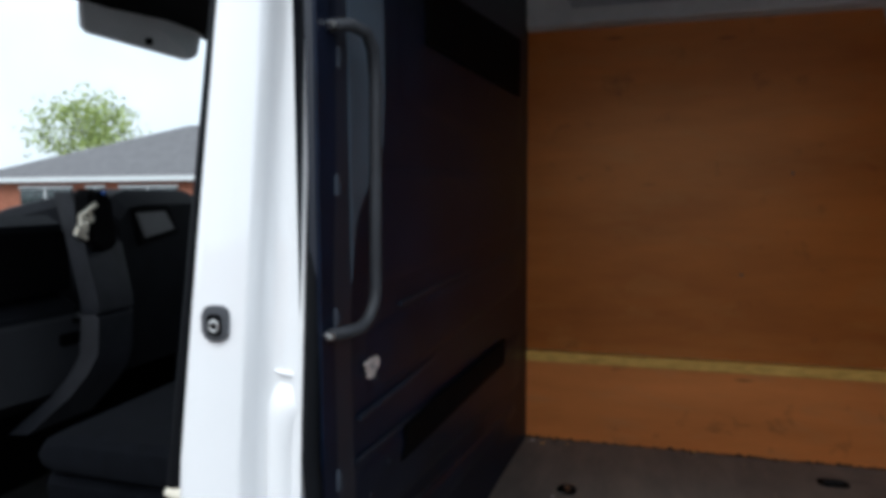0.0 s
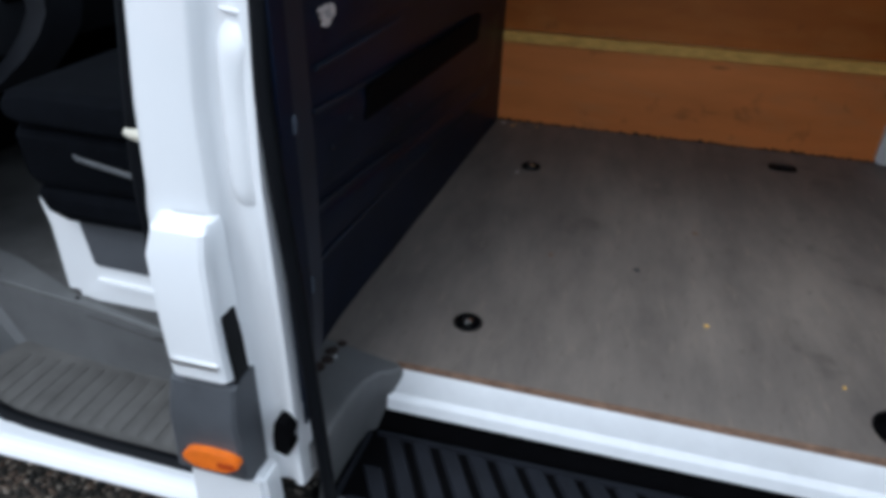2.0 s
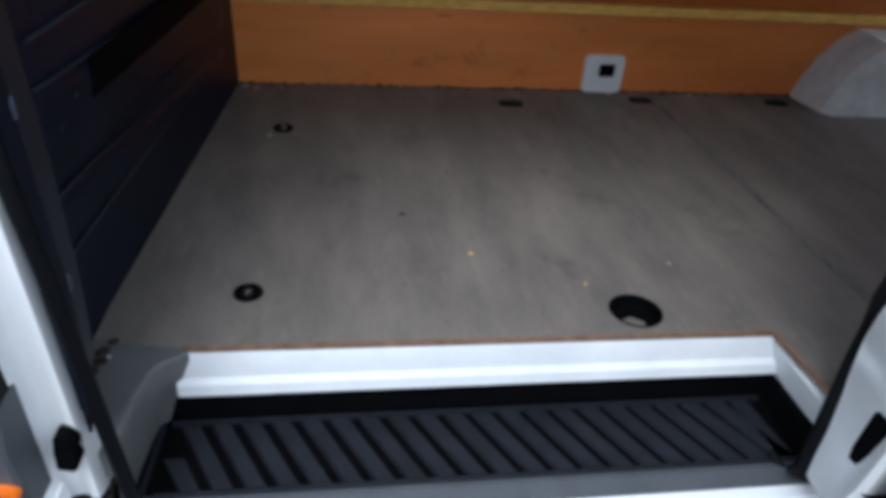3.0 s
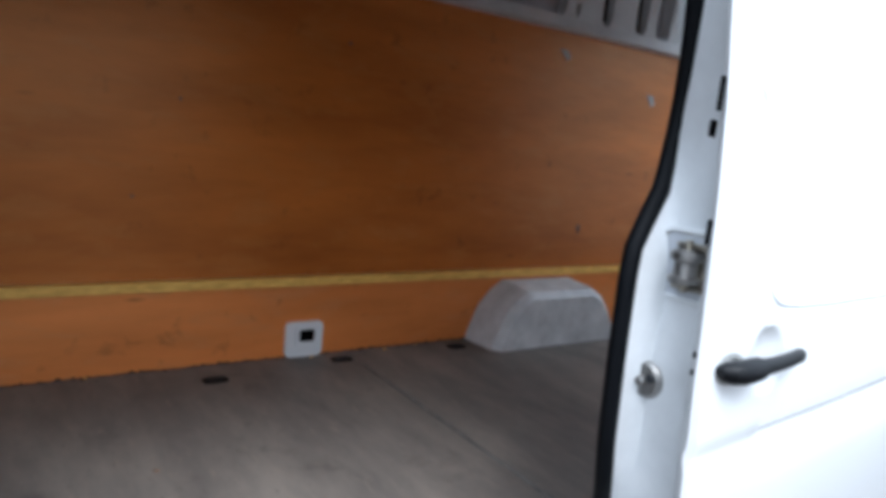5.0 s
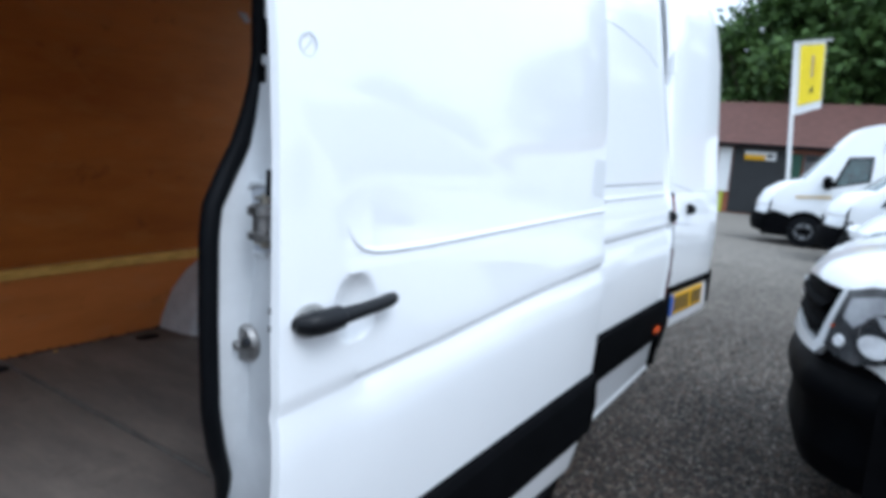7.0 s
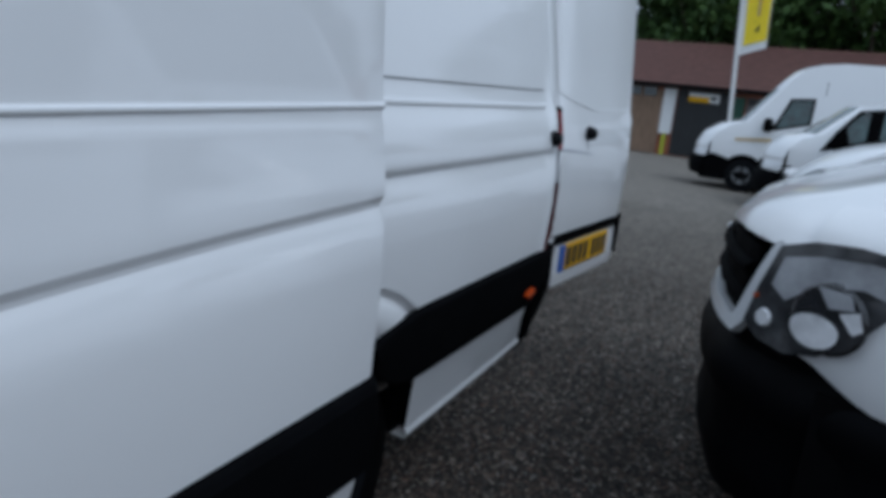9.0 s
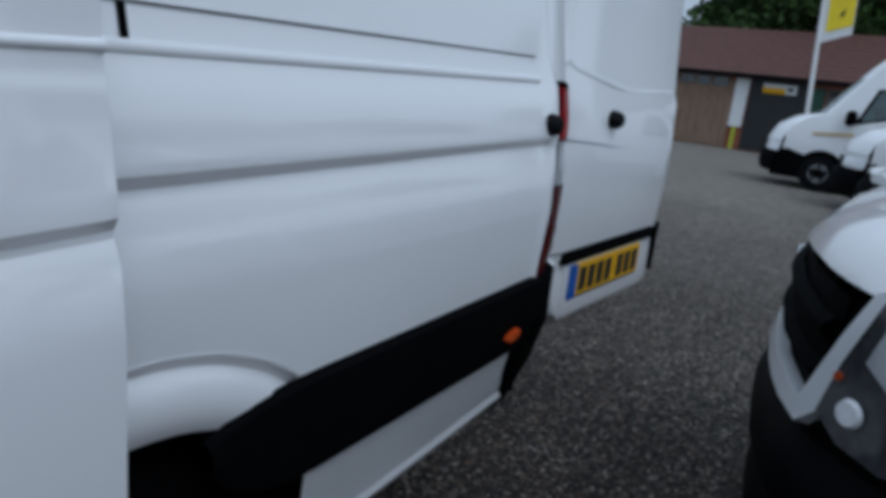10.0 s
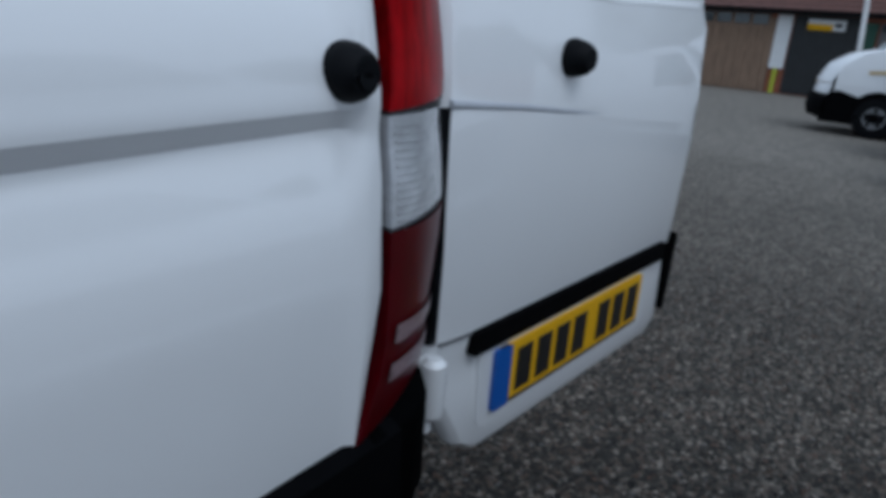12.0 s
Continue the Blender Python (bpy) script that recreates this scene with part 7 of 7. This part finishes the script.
def build_flag():
    x, y = 22.0, 2.45
    g = lie(x)
    c = empty("flag_banner", pose(x, y, g), "yellow advertising banner on a white pole", "flag")
    inv = c.matrix_basis.inverted()

    def cp(name, bm, m, parent=None, lab="", **kw):
        bm.transform(inv)
        return part(name, bm, m, parent or c, lab, **kw)

    cp("pole", tube([(x, y - 0.44, g), (x, y - 0.17, 2.64), (x, y, 4.66)], [0.058, 0.052, 0.036], 10), CLOTH, smooth=True)
    cp("top_arm", tube([(x, y + 0.02, 4.64), (x, y - 0.92, 4.70)], 0.02, 8), CLOTH)

    def sheet(pts, o):
        bm = bmesh.new()
        n = 10
        rows = []
        for k in range(n + 1):
            u = k / n
            a, b = Vector(pts[0]).lerp(Vector(pts[3]), u), Vector(pts[1]).lerp(Vector(pts[2]), u)
            rows.append([(x + 0.05 * math.sin(3 * u + 2.5 * w) + o, y - a.lerp(b, w).x, a.lerp(b, w).y) for w in (0, 0.25, 0.5, 0.75, 1)])
        return loft(rows, bm=bm)

    fl = cp("banner", sheet([(0.05, 4.63), (0.76, 4.66), (0.88, 2.88), (0.20, 2.64)], 0.0), CLOTH, lab="yellow banner with white edge", smooth=True)
    cp("yellow_field", sheet([(0.14, 4.56), (0.74, 4.60), (0.85, 3.08), (0.28, 2.90)], -0.015), FLAGYEL, fl, smooth=True)
    cp("mark_bar", sheet([(0.47, 3.56), (0.60, 3.57), (0.62, 3.30), (0.49, 3.28)], -0.03), INK, fl)
    cp("mark_bar", sheet([(0.46, 4.29), (0.53, 4.29), (0.57, 3.69), (0.50, 3.69)], -0.03), SAND, fl)


build_flag()


def build_house():
    c = empty("bungalow", pose(-24, 30, 0), "red brick bungalow with grey hipped tile roof", "house")
    inv = c.matrix_basis.inverted()

    def cp(name, bm, m, parent=None, lab="", **kw):
        bm.transform(inv)
        return part(name, bm, m, parent or c, lab, **kw)

    cp("wall", box(-33.6, -12, 27.3, 35, 0, 2.3), BRICK, lab="red brick wall")
    bm = bmesh.new()
    pts = [(-34.2, 26.9, 2.36), (-11, 26.9, 2.36), (-11, 35.4, 2.36), (-34.2, 35.4, 2.36), (-23.0, 31.2, 5.2), (-14.5, 31.2, 5.2)]
    v = [bm.verts.new(p) for p in pts]
    for f in ((0, 1, 5, 4), (1, 2, 5), (2, 3, 4, 5), (3, 0, 4)):
        bm.faces.new([v[i] for i in f])
    cp("roof", bm, SLATE, lab="grey tiled hipped roof")
    cp("fascia", box(-34.2, -11, 26.86, 26.9, 2.12, 2.36), CLOTH, lab="white fascia board")
    for x0, x1 in ((-30.5, -27.2), (-26.2, -25.2), (-24.2, -20.9), (-19.6, -17)):
        w = cp("window", box(x0, x1, 27.2, 27.32, 0.9, 1.85), DARKGLASS, lab="white-framed window")
        for a, b, z0, z1 in ((x0 - 0.08, x1 + 0.08, 1.80, 1.92), (x0 - 0.08, x1 + 0.08, 0.82, 0.92)):
            cp("frame", box(a, b, 27.16, 27.25, z0, z1), CLOTH, w)
        cp("mullion", box((x0 + x1) / 2 - 0.05, (x0 + x1) / 2 + 0.05, 27.16, 27.25, 0.9, 1.82), CLOTH, w)


build_house()


def build_tree(x, y, g, h, spread, leaves, seed, leaf, label, base=0.28, size=0.16, thin=1.0):
    rnd = np.random.RandomState(seed)
    c = empty("tree", pose(x, y, g), label, "tree", "trees round the yard")
    bm = tube([(0, 0, -0.2), (0.06, 0.05, h * 0.2), (-0.05, 0.1, h * 0.45), (0.05, 0, h * 0.75)], [0.03 * h, 0.024 * h, 0.017 * h, 0.006 * h], 9)
    tips = []
    for k in range(13):
        a = 2.4 * k + rnd.rand()
        z0 = h * (base + 0.45 * k / 13)
        r = spread * (0.55 + 0.4 * rnd.rand()) * (1.0 - 0.35 * k / 13)
        tip = (r * math.cos(a), r * math.sin(a), min(h * 0.97, z0 + h * (0.18 + 0.22 * rnd.rand())))
        mid = (tip[0] * 0.5, tip[1] * 0.5, z0 + (tip[2] - z0) * 0.35)
        tube([(0, 0, z0), mid, tip], [0.010 * h, 0.006 * h, 0.002 * h], 6, bm)
        tips += [tip, mid, tuple(np.add(tip, rnd.randn(3) * spread * 0.2))]
    part("trunk", bm, BARK, c, smooth=True)
    tips.append((0, 0, h * 0.93))
    t = np.array(tips)
    pick = t[rnd.randint(len(t), size=leaves)]
    off = rnd.randn(leaves, 3)
    off /= np.linalg.norm(off, axis=1)[:, None]
    rad = spread * 0.36 * rnd.rand(leaves, 1) ** 0.45 * (0.55 + 0.9 * rnd.rand(leaves, 1)) * thin
    ctr = pick + off * rad * np.array([1, 1, 0.8])
    u = rnd.randn(leaves, 3)
    u /= np.linalg.norm(u, axis=1)[:, None]
    w = np.cross(u, rnd.randn(leaves, 3))
    w /= np.linalg.norm(w, axis=1)[:, None]
    sz = size * (0.6 + 0.8 * rnd.rand(leaves, 1))
    verts = np.stack([ctr - u * sz, ctr + w * sz * 0.5, ctr + u * sz, ctr - w * sz * 0.5], 1).reshape(-1, 3)
    faces = np.arange(leaves * 4).reshape(-1, 4)
    me = bpy.data.meshes.new("crown")
    me.from_pydata(verts.tolist(), [], faces.tolist())
    me.materials.append(leaf)
    ob = new("crown", me)
    ob.parent = c
    return c


for i, (x, y, h, s, n) in enumerate(((36.5, 3.6, 11.0, 4.0, 11000), (37.5, -1.2, 12.5, 4.4, 9000), (36.0, -6.0, 12.0, 4.2, 9000), (38.5, -11.0, 13.5, 4.6, 8000), (39.0, 7.6, 9.5, 3.2, 8000), (41.0, 2.5, 14.0, 4.8, 10000), (37.0, 6.0, 10.0, 3.4, 9000), (43.0, -8.0, 16.0, 5.0, 8000), (40.0, 9.5, 5.8, 2.0, 2500), (41.0, -17.0, 13.0, 4.6, 6000))):
    build_tree(x, y, -0.9, h, s, n, 11 + i, LEAF, "tall leafy green tree behind the garage roof", size=0.22, base=0.16)
for i, (x, y, h, s) in enumerate(((20, -18, 7.0, 3.2), (26, -19, 8.0, 3.6))):
    build_tree(x, y, lie(x) if x > 5.5 else 0.0, h, s, 2600, 60 + i, LEAF, "leafy green tree along the yard's edge", size=0.34, base=0.12)
# unseen wall, added to keep low sky light off the upper plywood
side_wall = part("sky_block_wall", box(-16, 24, -13.3, -13.0, -0.7, 2.4), BRICK)
tagged(side_wall, "added red brick wall out of view, blocks low sky", "wall", kind="structure")
build_tree(-35.5, 37.5, 0.0, 7.2, 3.8, 3000, 40, LEAF_PALE, "pale green spring tree behind the bungalow", base=0.35, size=0.17)


def build_stones():
    """Loose pebbles lying on the yard beside the van."""
    rnd = np.random.RandomState(8)
    base = np.array([(1, 0, 0), (-1, 0, 0), (0, 1, 0), (0, -1, 0), (0, 0, 1), (0, 0, -1)], float)
    tri = np.array([(0, 2, 4), (2, 1, 4), (1, 3, 4), (3, 0, 4), (2, 0, 5), (1, 2, 5), (3, 1, 5), (0, 3, 5)])
    n = 60000
    u = 1 - (1 - rnd.rand(n) ** 1.3) ** 0.5
    x = 2.6 + 9.5 * u
    y = -2.2 + 4.6 * rnd.rand(n)
    size = (0.0042 + 0.0065 * rnd.rand(n) ** 2) * (1.0 - 0.5 * u)
    ang = rnd.rand(n) * 6.283
    shape = base[None] * (0.7 + 0.6 * rnd.rand(n, 6, 1)) * size[:, None, None] * np.array([1.0, 1.0, 0.55])
    cs, sn = np.cos(ang)[:, None], np.sin(ang)[:, None]
    vx = shape[:, :, 0] * cs - shape[:, :, 1] * sn + x[:, None]
    vy = shape[:, :, 0] * sn + shape[:, :, 1] * cs + y[:, None]
    vz = shape[:, :, 2] + np.array([lie(a) for a in x])[:, None] + 0.002
    verts = np.stack([vx, vy, vz], 2).reshape(-1, 3)
    faces = (tri[None] + 6 * np.arange(n)[:, None, None]).reshape(-1, 3)
    me = bpy.data.meshes.new("loose_stones")
    me.from_pydata(verts.tolist(), [], faces.tolist())
    m = bpy.data.materials.new("mixed_stone")
    m.use_nodes = True
    nt = m.node_tree
    geo = nt.nodes.new("ShaderNodeNewGeometry")
    r = nt.nodes.new("ShaderNodeValToRGB")
    els = r.color_ramp.elements
    els[0].color, els[1].color = (0.018, 0.019, 0.020, 1), (0.20, 0.185, 0.17, 1)
    for p, col in ((0.4, (0.038, 0.036, 0.033)), (0.62, (0.075, 0.060, 0.050)), (0.80, (0.125, 0.078, 0.058)), (0.95, (0.13, 0.125, 0.12))):
        els.new(p).color = (*col, 1)
    nt.links.new(geo.outputs["Random Per Island"], r.inputs["Fac"])
    b = nt.nodes["Principled BSDF"]
    nt.links.new(r.outputs["Color"], b.inputs["Base Color"])
    b.inputs["Roughness"].default_value = 0.9
    b.inputs["Specular IOR Level"].default_value = 0.2
    me.materials.append(m)
    tagged(new("loose_stones", me), "loose grey and brown pebbles strewn on the yard", "gravel", kind="stuff")


build_stones()
